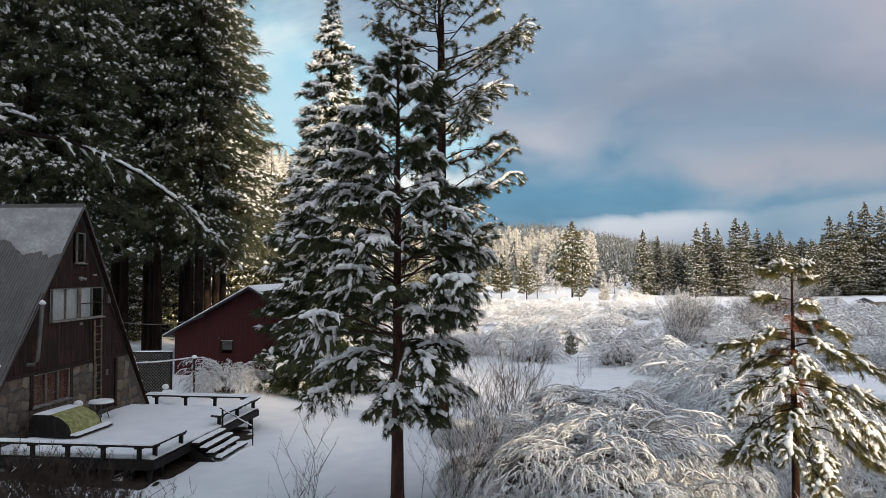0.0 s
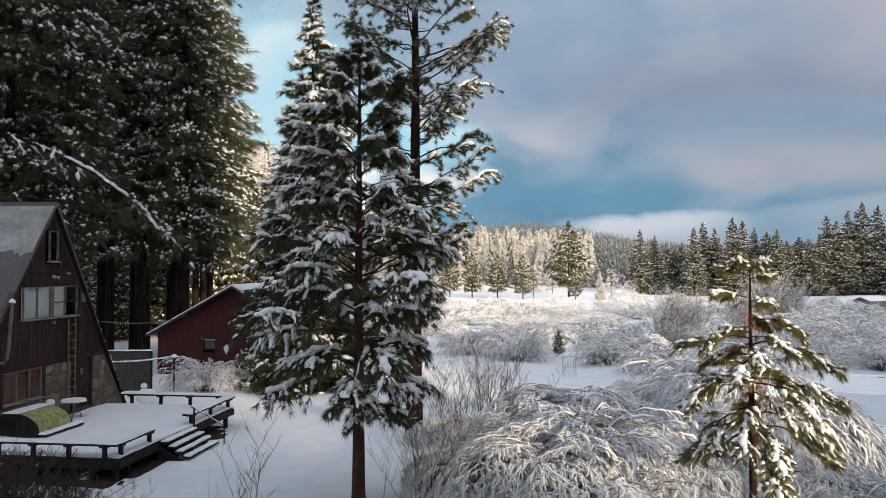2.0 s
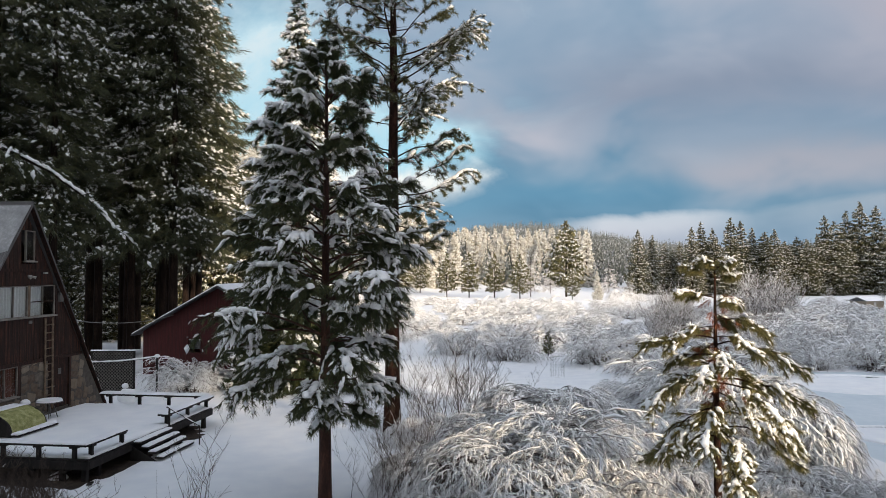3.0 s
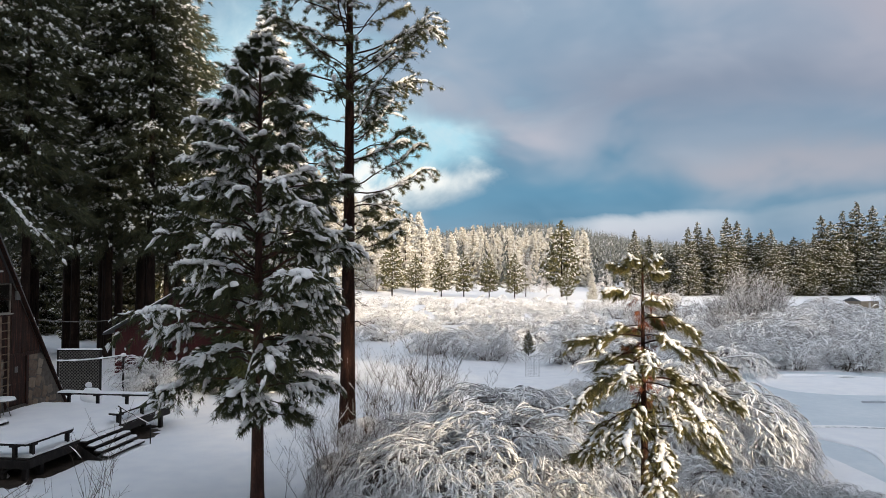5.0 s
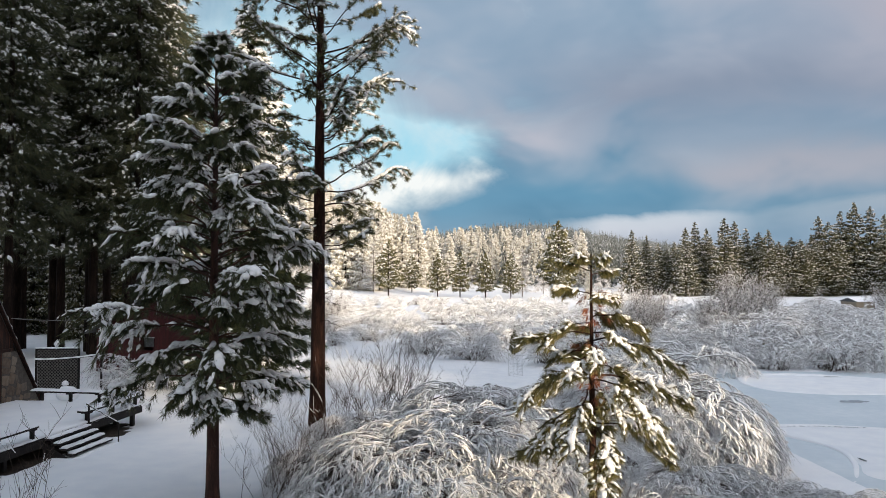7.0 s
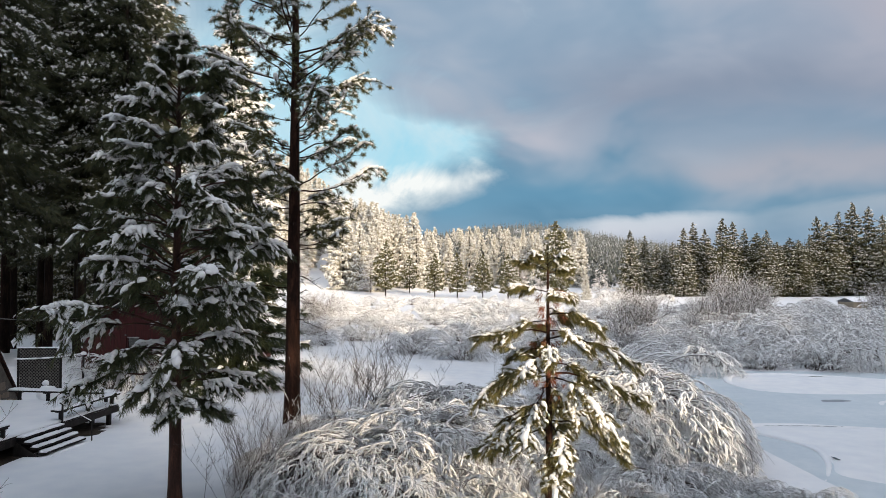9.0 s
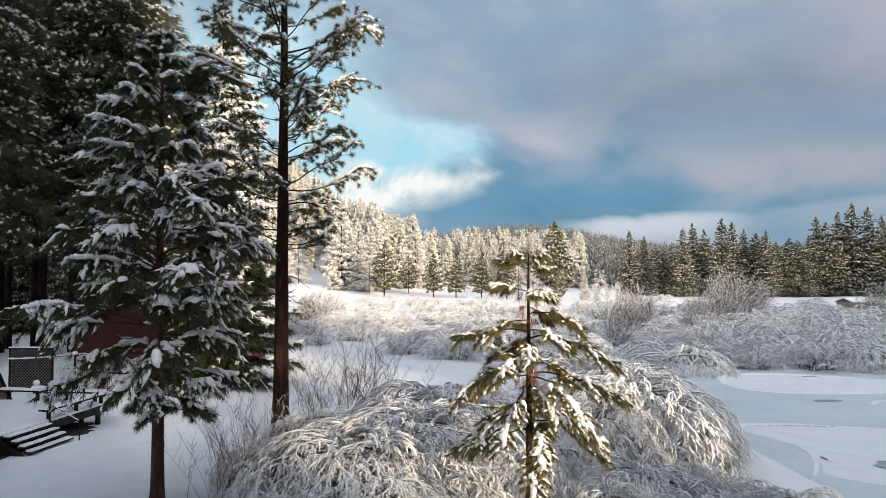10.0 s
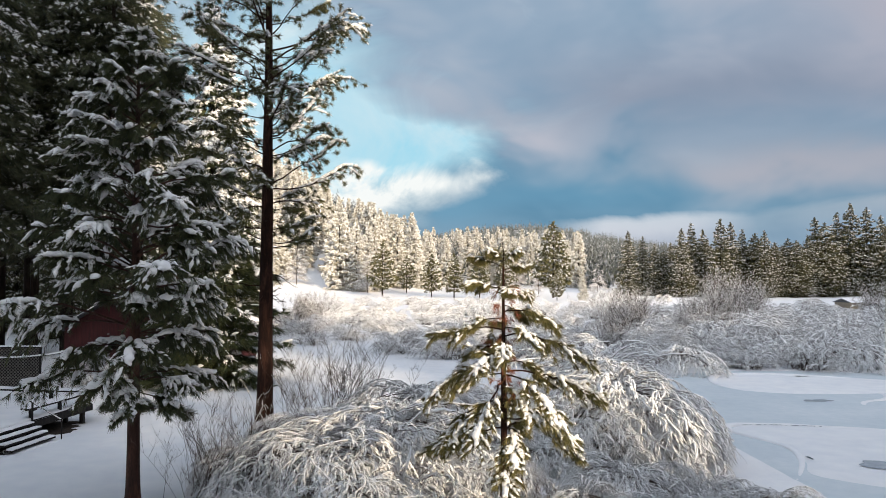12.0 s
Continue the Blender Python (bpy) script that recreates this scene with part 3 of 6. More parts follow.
# dead, bare branches low on the tall pine's trunk
rng = np.random.default_rng(77)
for i in range(14):
    z, az = rng.uniform(4.2, 9.5), rng.uniform(0, 2 * np.pi, 1)
    ln = rng.uniform(0.7, 2.0, 1)
    limb = arc(np.array([[0, 0, z]]), az, ln, rng.uniform(-0.1, 0.4, 1), rng.uniform(0.1, 0.5, 1), 7, np.cumsum(rng.normal(0, 0.03, (1, 7, 3)), 1))
    p = Pile()
    tubes(p, limb, np.linspace(0.028, 0.006, 7)[None], 5)
    q, d = at_line(limb, np.zeros(7, int), rng.uniform(0.3, 1.0, 7))
    tubes(p, arc(q, np.arctan2(d[:, 1], d[:, 0]) + rng.normal(0, 0.8, 7), rng.uniform(0.15, 0.5, 7), rng.uniform(-0.3, 0.6, 7), rng.uniform(0, 0.5, 7), 4), np.tile(np.linspace(0.010, 0.004, 4), (7, 1)), 4)
    part("dead_branch", p.mesh("dead_branch", BARK_TALL), tall_pine)

FIR_A = layered_tree(41, 23.2, 4.5, 0.3, 58, 8, FIR, 1.15, lambda f: np.clip(1 - f, 0.02, 1) ** 0.66 * (1 + 0.12 * np.exp(-f * 6)), 0.58, 0.30, droop=0.42, up=0.18, fat=1.05, blades=(14, 0.085), template=ICO1, clear=0.40, dense=4.6, cap=36)
plant("fir_tree", FIR_A, standing(-6.6, 43), "tall pointed fir loaded with snow, its top in sunlight")


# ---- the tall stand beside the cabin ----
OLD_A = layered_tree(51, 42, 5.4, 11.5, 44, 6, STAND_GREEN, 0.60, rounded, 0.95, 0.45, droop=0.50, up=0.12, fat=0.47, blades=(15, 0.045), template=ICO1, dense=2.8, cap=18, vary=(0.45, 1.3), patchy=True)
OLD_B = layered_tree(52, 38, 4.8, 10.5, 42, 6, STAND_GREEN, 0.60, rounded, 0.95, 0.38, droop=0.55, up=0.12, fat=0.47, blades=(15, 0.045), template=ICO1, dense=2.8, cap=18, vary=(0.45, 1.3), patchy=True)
STAND = [(-25.9, 64, 1, 0.95), (-23.4, 66, 0, 0.95), (-21.7, 63, 1, 0.95), (-20.1, 65, 0, 0.9), (-18.6, 62, 1, 0.88), (-26.8, 60, 0, 1.0), (-25.2, 58, 1, 1.02), (-24.1, 61, 0, 1.0), (-22.6, 58, 1, 0.95), (-20.9, 60, 1, 0.98), (-19.3, 58, 0, 0.92), (-29.5, 55, 1, 1.1), (-31, 62, 0, 1.0),
         (-35, 54, 1, 1.05), (-28.0, 49, 0, 1.0), (-31.5, 45, 1, 0.95), (-37, 47, 0, 1.0), (-24.6, 50, 1, 0.95), (-40, 64, 1, 1.1), (-46, 54, 0, 1.1), (-22.5, 70, 1, 1.0), (-28, 72, 0, 1.0), (-35, 70, 1, 1.0)]
for i, (x, y, kind, k) in enumerate(STAND):
    plant("old_pine_tree", (OLD_A, OLD_B)[kind], standing(x, y, i * 71, k), "huge dark old pine in shade behind the cabin, dusted with snow", group="stand of old pines")

# a pine that stands just outside the view and reaches one long limb in
NEEDLE = (0.24, 18, 0.012, 0.3, (15, 70))
edge_pine = near_pine("leaning_limb_pine_tree", 61, standing(-13.2, 14.8, 15), "old pine beside the cabin with long drooping snowy limbs",
                      26, 0.34, 11.5, 5.2, lambda f: np.interp(f, [0, 0.5, 1], [1.0, 0.9, 0.3]), (9, 4), (-0.05, 0.3), (0.25, 0.3), 12, NEEDLE, 3, BARK_DARK, PINE, 0.07, 0.4)


def long_limb(ob, seed, pts, count):
    rng = np.random.default_rng(seed)
    inv = ob.matrix_world.inverted()
    line = np.array([inv @ Vector(p) for p in pts])
    s = rng.uniform(0.3, 1.0, count)
    p, d = at_line(line[None], np.zeros(count, int), s)
    az = np.arctan2(d[:, 1], d[:, 0]) + np.where(rng.uniform(0, 1, count) < 0.5, -1, 1) * rng.uniform(0.3, 1.2, count)
    tl = rng.uniform(0.35, 0.9, count)
    tw = arc(p, az, tl, rng.normal(0.0, 0.25, count), rng.uniform(0.3, 0.9, count), 4)
    dress_limb(ob, rng, line, tw, tl, s, 0.07, BARK_DARK, PINE, NEEDLE, 4, 0.055, 0.6)


long_limb(edge_pine, 1, [(-13.1, 15.0, 9.2), (-11.2, 15.5, 9.6), (-9.55, 15.8, 9.45), (-8.2, 15.9, 9.25), (-7.4, 15.9, 8.9), (-6.5, 15.8, 8.45), (-5.6, 15.8, 7.8), (-4.9, 15.8, 7.0)], 26)

# unseen pines added behind the viewer to keep the low sun off the yard
BACK = [(8, -17, 1.25), (13, -20, 1.3), (17, -15, 1.25), (21, -17, 1.25), (22.5, -14, 1.2), (12, -28, 1.25), (3, -20, 1.2), (-6, -17, 1.15), (-14, -22, 1.1), (20, -26, 1.25), (27, -24, 1.2),
        (40, -11, 0.63), (46, -19, 0.63), (51, -10, 0.45), (48, -13, 0.43), (53, -1, 0.61), (58, -8, 0.63), (59, 3, 0.61), (64, 10, 0.63), (70, 16, 0.64), (55, -15, 0.46), (56, -3, 0.61), (62, 0, 0.63), (62, -12, 0.63), (67, 6, 0.63), (42, -17, 0.61), (60, -16, 0.63), (66, -6, 0.63), (70, 0, 0.63), (72, 8, 0.63), (75, -2, 0.63), (68, -14, 0.63), (57, -22, 0.5), (64, -20, 0.63), (80, 8, 0.64), (86, 14, 0.64), (78, 16, 0.64), (49, -24, 0.63), (58, -7.5, 1.2), (62, -13, 1.2), (-24, -14, 1.0), (-30, -2, 1.0), (-28, 12, 0.95), (-33, 9, 1.0), (-36, 31, 1.0),
        (82, 0, 0.56), (86, -4, 0.55), (79, -9, 0.56), (90, 3, 0.56), (84, -11, 0.55), (74, -9, 0.57), (89, 9, 0.55), (95, -2, 0.56), (94, 9, 0.56), (73, -19, 0.56), (99, 4, 0.55), (77, 3, 0.56), (83, 6, 0.56), (91, -8, 0.56)]


# ---- distant trees ----
def clump_tree(name, seed, tall, spread, low, count, leaf, power=0.9, size=0.5, trunk_r=0.16, wood=BARK_DARK, tri=3):
    """A conifer seen from far: a trunk and a crown of many small drooping sprays."""
    rng = np.random.default_rng(seed)
    p = Pile()
    z = np.array([-0.5, tall * 0.4, tall * 0.9])
    tubes(p, np.stack([0 * z, 0 * z, z], -1)[None], np.array([[trunk_r, trunk_r * 0.65, 0.02]]), 5)
    trunk = p.mesh("trunk", wood)
    p = Pile()
    limbs = max(70, int(tall * 6.5))
    lf = np.sort(1 - rng.uniform(0, 1, limbs) ** 0.62)
    laz = rng.uniform(0, 2 * np.pi, limbs)
    ll = spread * np.clip(1 - lf, 0.03, 1) ** power * rng.uniform(0.62, 1.12, limbs) * np.where(lf < 0.08, 0.85, 1)
    w = rng.choice(limbs, count, p=(ll + spread * 0.22) / (ll + spread * 0.22).sum())
    s = rng.uniform(0.12, 1.0, count) ** 0.7
    r = ll[w] * s
    az = laz[w] + rng.normal(0, 0.28, count)
    pos = np.stack([r * np.cos(az), r * np.sin(az), low + (tall - low) * np.clip(lf[w], 0, 0.99) - 0.20 * r * s + rng.normal(0, size * 0.25, count)], -1)
    axis = np.stack([np.cos(az), np.sin(az), rng.uniform(-0.8, 0.1, count)], -1)
    brushes(p, rng, pos, axis, size * rng.uniform(0.6, 1.3, count) * (0.55 + 0.45 * (1 - lf[w])), tri, size * 0.6, (5, 60), 0.25, 0.3, True)
    top = np.stack([rng.normal(0, size * 0.12, 14), rng.normal(0, size * 0.12, 14), tall * np.linspace(0.93, 1.0, 14)], -1)
    brushes(p, rng, top, np.tile([0, 0, 1.0], (14, 1)), size * 0.7, 3, size * 0.3, (10, 70), 0.1, 0.3, True)
    return {"trunk": trunk, "crown": p.mesh("crown", leaf, False)}


LONE = [layered_tree(70 + i, 11, 3.0, 1.9, 17, 7, OLIVE_NEEDLE, 0.38, oval, 0.58, 0.17, droop=0.15, up=0.25, fat=0.9) for i in range(3)]
SPRUCE = [layered_tree(80 + i, 34, 7.9, 0.6, 40, 8, SPRUCE_NEEDLE, 0.43, spire, 0.95, 0.4, white=OLD_SNOW, fat=1.0, blades=(5, 0.30), vary=(0.5, 1.2)) for i in range(4)]
BUSHY = [layered_tree(86 + i, 34, 9.6, 1.5, 32, 9, SPRUCE_NEEDLE, 0.36, oval, 1.05, 0.5, white=OLD_SNOW, fat=1.0, blades=(5, 0.30), droop=0.2, up=0.2) for i in range(2)]
SNOWY = [layered_tree(90 + i, 22, 4.7, 0.4, 27, 7, PALE_NEEDLE, 1.1, spire, 0.90, 0.3, white=OLD_SNOW, fat=1.35) for i in range(4)]
FROSTY = [clump_tree("aspen", 100 + i, 12, 4.2, 1.6, 2200, FROST, 0.30, 0.26, 0.15, TWIG, 3) for i in range(2)]

# pines out of view, shaped and set only for the shade they cast
SHADE_PINE = [clump_tree("pine", 110 + i, 42, 5.6, 5.0, 1700, FIR, 0.5, 1.5, 0.5) for i in range(2)]
HIGH_SHADE_PINE = clump_tree("pine", 115, 54, 4.4, 17.5, 1700, FIR, 0.4, 1.5, 0.5)
TOP_SHADE_PINE = clump_tree("pine", 116, 57, 4.6, 38, 1500, FIR, 0.4, 1.5, 0.5)
# unseen crowns set high: they shade the stand, sun passes below them
for x, y, k in [(32.6, -10.5, 1.0), (34.5, -20.5, 1.06)]:
    plant("old_pine_tree", TOP_SHADE_PINE, standing(x, y, x * 9, k), "unseen tall pine with bare trunk and high crown, added to cast shade", group="wood behind the yard")
# unseen crowns added to shade the tall pine and leave the small one lit
for x, y, k in [(29.8, -12.5, 1.0), (27.5, -15.0, 1.0)]:
    plant("old_pine_tree", HIGH_SHADE_PINE, standing(x, y, x * 9, k), "unseen tall pine with bare trunk and high crown, added to cast shade", group="wood behind the yard")
for i, (x, y, k) in enumerate(BACK):
    plant("old_pine_tree", SHADE_PINE[i % 2], standing(x, y, i * 53, k), "unseen tall pine dusted with snow, added to cast shade", group="wood behind the yard")


# unseen rows added out of view to keep the sun off the meadow's right
for i in range(120):
    k = (i + 0.5) / 62
    plant("old_pine_tree", SHADE_PINE[i % 2], standing(100 + 122 * k + (i % 3) * 5, 5 + 180 * k - (i % 3) * 4, i * 71, 0.80 + 0.05 * (i % 4) / 3 + 0.3 * float(step(0.9, 1.6, k))), "unseen tall pine dusted with snow, added to cast shade", group="wood beside the meadow")


def from_end(u, d):
    """A place at the distance d ahead, at the tangent u from the walk's end."""
    return 6.96 + u * (d - 0.3), d


def lone_trees():
    # bearing, distance, height
    rows = [(-0.083, 228, 17), (-0.016, 228, 13.5), (0.0147, 230, 14), (0.0494, 232, 14), (0.084, 230, 14), (0.155, 226, 9.5), (0.150, 262, 27), (-0.134, 250, 13), (-0.05, 252, 13)]
    for i, (u, d, h) in enumerate(rows):
        x, y = from_end(u, d)
        plant("pine_tree", LONE[i % 3], standing(x, y, i * 80, h / 11), "sunlit pine standing alone on the snowy meadow", group="pines on the meadow")
    x, y = from_end(0.190, 236)
    plant("small_spruce_tree", SNOWY[0], standing(x, y, 20, 0.42), "small snow-white conical spruce on the meadow")
    for i, (u, d, h) in enumerate([(-0.103, 241, 15), (0.10, 243, 16), (0.02, 300, 16), (-0.2, 250, 14), (0.21, 290, 13), (0.505, 222, 6.5), (0.13, 290, 14), (0.235, 240, 7)]):
        x, y = from_end(u, d)
        plant("frosted_aspen_tree", FROSTY[i % 2], standing(x, y, i * 60, h / 12), "bare aspen white with hoar frost", group="frosted aspens")


def tree_line():
    # bearing, distance, height: the row of big spruces across the meadow
    rows = [(0.252, 330, 29), (0.272, 334, 27), (0.288, 340, 24), (0.30, 345, 21), (0.325, 318, 30), (0.338, 328, 33), (0.354, 330, 30), (0.378, 318, 34), (0.392, 326, 33), (0.408, 330, 30),
            (0.425, 325, 28), (0.438, 318, 29), (0.452, 322, 24), (0.466, 325, 23), (0.482, 320, 25), (0.497, 325, 27), (0.507, 330, 36), (0.520, 326, 33), (0.537, 335, 38), (0.556, 332, 42),
            (0.578, 330, 40), (0.597, 325, 36), (0.615, 330, 39), (0.632, 332, 36), (0.65, 330, 38), (0.31, 355, 25), (0.36, 352, 27), (0.43, 350, 26), (0.47, 352, 27), (0.53, 352, 30)]
    for i, (u, d, h) in enumerate(rows):
        x, y = from_end(u, d)
        bushy = 0.44 < u < 0.49 or i % 7 == 3
        plant("spruce_tree", BUSHY[i % 2] if bushy else SPRUCE[i % 4], standing(x, y, i * 47, h / 34), "big dark spruce with snow on its sunward side", group="spruces across the meadow")


def bright_slope():
    rng = np.random.default_rng(5)
    rows = []
    for i in range(300):
        u, d = rng.uniform(-0.50, 0.18) if i < 170 else rng.uniform(-0.34, -0.05) if i < 215 else rng.uniform(-0.12, 0.19), 0
        d = (264 if i < 170 or i > 214 else 244) + 230 * rng.uniform(0, 1) ** 1.3 + 130 * float(step(-0.07, 0.04, u))
        rows.append((u, d, rng.uniform(19, 31)))
    for i, (u, d, h) in enumerate(rows):
        x, y = from_end(u, d)
        plant("snowy_spruce_tree", SNOWY[i % 4], standing(x, y, i * 33, h / 22), "spruce plastered with sunlit snow on the slope", group="sunlit woods on the slope")


def woods_behind_cabin():
    rng = np.random.default_rng(15)
    for i in range(40):
        x, y = -72 + 52 * (i + rng.uniform(0, 1)) / 40, rng.uniform(82, 108)
        plant("spruce_tree", (SPRUCE + BUSHY)[i % 6], standing(x, y, i * 70, rng.uniform(15, 23) / 34), "young spruce in the shaded wood behind the cabin", group="young wood behind the cabin")


def woods_mesh(seed, n, near, far, k, slim):
    """Many small spruces: every one a spindle of drooping sprays."""
    rng = np.random.default_rng(seed)
    d = near + (far - near) * rng.uniform(0, 1, n)
    u = rng.uniform(-0.75, 0.80, n)
    x, y = 3 + u * d, d
    z = height(x, y)
    tall = rng.uniform(13, 26, n) * rng.uniform(0.8, 1.15, n)
    f = (np.arange(k) + rng.uniform(0, 1, (n, k))) / k
    az = rng.uniform(0, 2 * np.pi, (n, k))
    r = (1 - f) ** 0.8 * tall[:, None] * 0.15 * rng.uniform(0.5, 1.1, (n, k))
    root = np.stack([x[:, None] + 0.4 * r * np.cos(az), y[:, None] + 0.4 * r * np.sin(az), z[:, None] + tall[:, None] * (0.06 + 0.94 * f)], -1)
    out = np.stack([np.cos(az), np.sin(az), np.full_like(az, -0.9)], -1)
    side = np.stack([-np.sin(az), np.cos(az), 0 * az], -1)
    w = (r * slim + 0.12)[..., None]
    tip = root + out * (0.6 * r[..., None] + 0.3)
    vs = np.stack([root + np.array([0, 0, 1.0]) * w * 1.6, tip - side * w, tip + side * w], 2).reshape(-1, 3)
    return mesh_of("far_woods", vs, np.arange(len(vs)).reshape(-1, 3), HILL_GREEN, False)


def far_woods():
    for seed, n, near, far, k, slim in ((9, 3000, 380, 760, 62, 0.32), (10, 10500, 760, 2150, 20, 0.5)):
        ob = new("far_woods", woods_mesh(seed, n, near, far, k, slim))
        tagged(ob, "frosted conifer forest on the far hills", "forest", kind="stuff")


lone_trees()
tree_line()
bright_slope()
woods_behind_cabin()
far_woods()


# ---- shrubs ----
def arching(seed, stems, reach, high, twigs, fat, fine=1.0, many=6, bow=0.0):
    """A willow bowed over by snow: lobes of long stems that rise, arch over and hang, combed side by side, their drooping twigs carrying thin broken lines of snow."""
    rng = np.random.default_rng(seed)
    k = 12
    fa = rng.uniform(0, 2 * np.pi, many)
    fr = reach * 0.30 * rng.uniform(0, 1, many) ** 0.6
    lead = np.arange(many) * 2 * np.pi / many + rng.normal(0, 0.35, many)
    lobe_high = rng.uniform(0.62, 1.0, many)
    fan = rng.integers(0, many, stems)
    az = lead[fan] + rng.normal(0, 0.42, stems)
    root = np.stack([fr * np.cos(fa), fr * np.sin(fa)], -1)[fan] + rng.normal(0, reach * 0.08, (stems, 2))
    # each stem turns from steep to hanging along its length; low ones fill the mound under the outer shell
    low = rng.uniform(0, 1, stems) ** 1.6
    first, last = np.radians(6 + 46 * low), np.radians(rng.uniform(118, 152, stems))
    s = np.linspace(0, 1, k)[None]
    lean = first[:, None] + (last - first)[:, None] * s ** (bow + rng.uniform(1.15, 1.7, many)[fan] + rng.normal(0, 0.08, stems))[:, None]
    ln = high / (0.54 + 0.09 * bow) * lobe_high[fan] * (1 - 0.35 * low) * rng.uniform(0.78, 1.08, stems)
    step_len = ln[:, None] / (k - 1)
    side = np.cumsum(rng.normal(0, 0.065, (stems, k)), 1) + rng.normal(0, 0.22, (stems, 1)) * s ** 2
    run = np.concatenate([np.zeros((stems, 1)), np.cumsum(np.sin(lean[:, :-1]) * step_len, 1)], 1)
    rise = np.concatenate([np.zeros((stems, 1)), np.cumsum(np.cos(lean[:, :-1]) * step_len, 1)], 1)
    ang = az[:, None] + side
    line = np.zeros((stems, k, 3))
    line[..., 0] = root[:, :1] + run * np.cos(ang)
    line[..., 1] = root[:, 1:] + run * np.sin(ang)
    line[..., 2] = np.maximum(rise - 0.12 + np.cumsum(rng.normal(0, 0.012 * reach, (stems, k)), 1), 0.03 + 0.10 * rng.uniform(0, 1, (stems, 1)))
    wood, white = Pile(), Pile()
    tubes(wood, line, np.outer(rng.uniform(0.009, 0.017, stems), np.linspace(1.3, 0.45, k)) * fine, 3)

    def snow_on(lines, share, thick, lift):
        """Broken ropes of snow that lie thicker where a twig runs level."""
        some = lines[rng.uniform(0, 1, len(lines)) < share]
        d = unit(np.gradient(some, axis=1))
        level = 0.40 + 0.60 * np.hypot(d[..., 0], d[..., 1])
        load = thick * level * (0.14 + 1.75 * rng.uniform(0, 1, some.shape[:2]) ** 2.0)
        load[:, [0, -1]] *= 0.3
        top = some.copy()
        top[..., 2] += lift + load * 0.55
        tubes(white, top, load, 3)

    snow_on(line[:, 2:], 0.85, fat * 1.35, 0.006)

    def sprout(lines, each, lo, hi, turn, thick, share):
        q = len(lines) * each
        of = np.repeat(np.arange(len(lines)), each)
        p, d = at_line(lines, of, rng.uniform(0.30, 1.0, q))
        a2 = np.arctan2(d[:, 1], d[:, 0]) + rng.normal(0, turn, q)
        tl = rng.uniform(lo, hi, q) * reach / 3.2
        flat = np.hypot(d[:, 0], d[:, 1])
        tw = arc(p, a2, tl * (0.35 + 0.65 * flat), np.clip(d[:, 2], -1.2, 0.8) * 0.8 + rng.normal(0.10, 0.22, q), rng.uniform(0.3, 1.3, q), 6)
        tw[:, 1:] += np.cumsum(rng.normal(0, 0.020, (q, 5, 3)), 1) * fine
        tw[..., 2] = np.maximum(tw[..., 2], 0.03)
        tubes(wood, tw, np.tile(np.linspace(thick, thick * 0.5, 6), (q, 1)) * fine, 3)
        snow_on(tw, share, fat * 0.85, 0.004)
        return tw

    sprout(line, twigs, 0.14, 0.58, 0.62, 0.006, 0.82)
    # caps of snow where stems crowd along the crest
    n = stems * 4
    w = rng.integers(0, stems, n)
    p, d = at_line(line, w, rng.uniform(0.42, 0.85, n))
    g = fat * rng.uniform(0.8, 2.0, n)
    p[:, 2] += g * 0.4
    lumps(white, rng, p, d + rng.normal(0, 0.15, d.shape), np.stack([g * rng.uniform(1.2, 3.2, n), g * 1.1, g * 0.6], -1), OCTA, 0.25)
    return {"stemwork": wood.mesh("stemwork", TWIG), "snow": white.mesh("snow", SNOW_LUMP)}


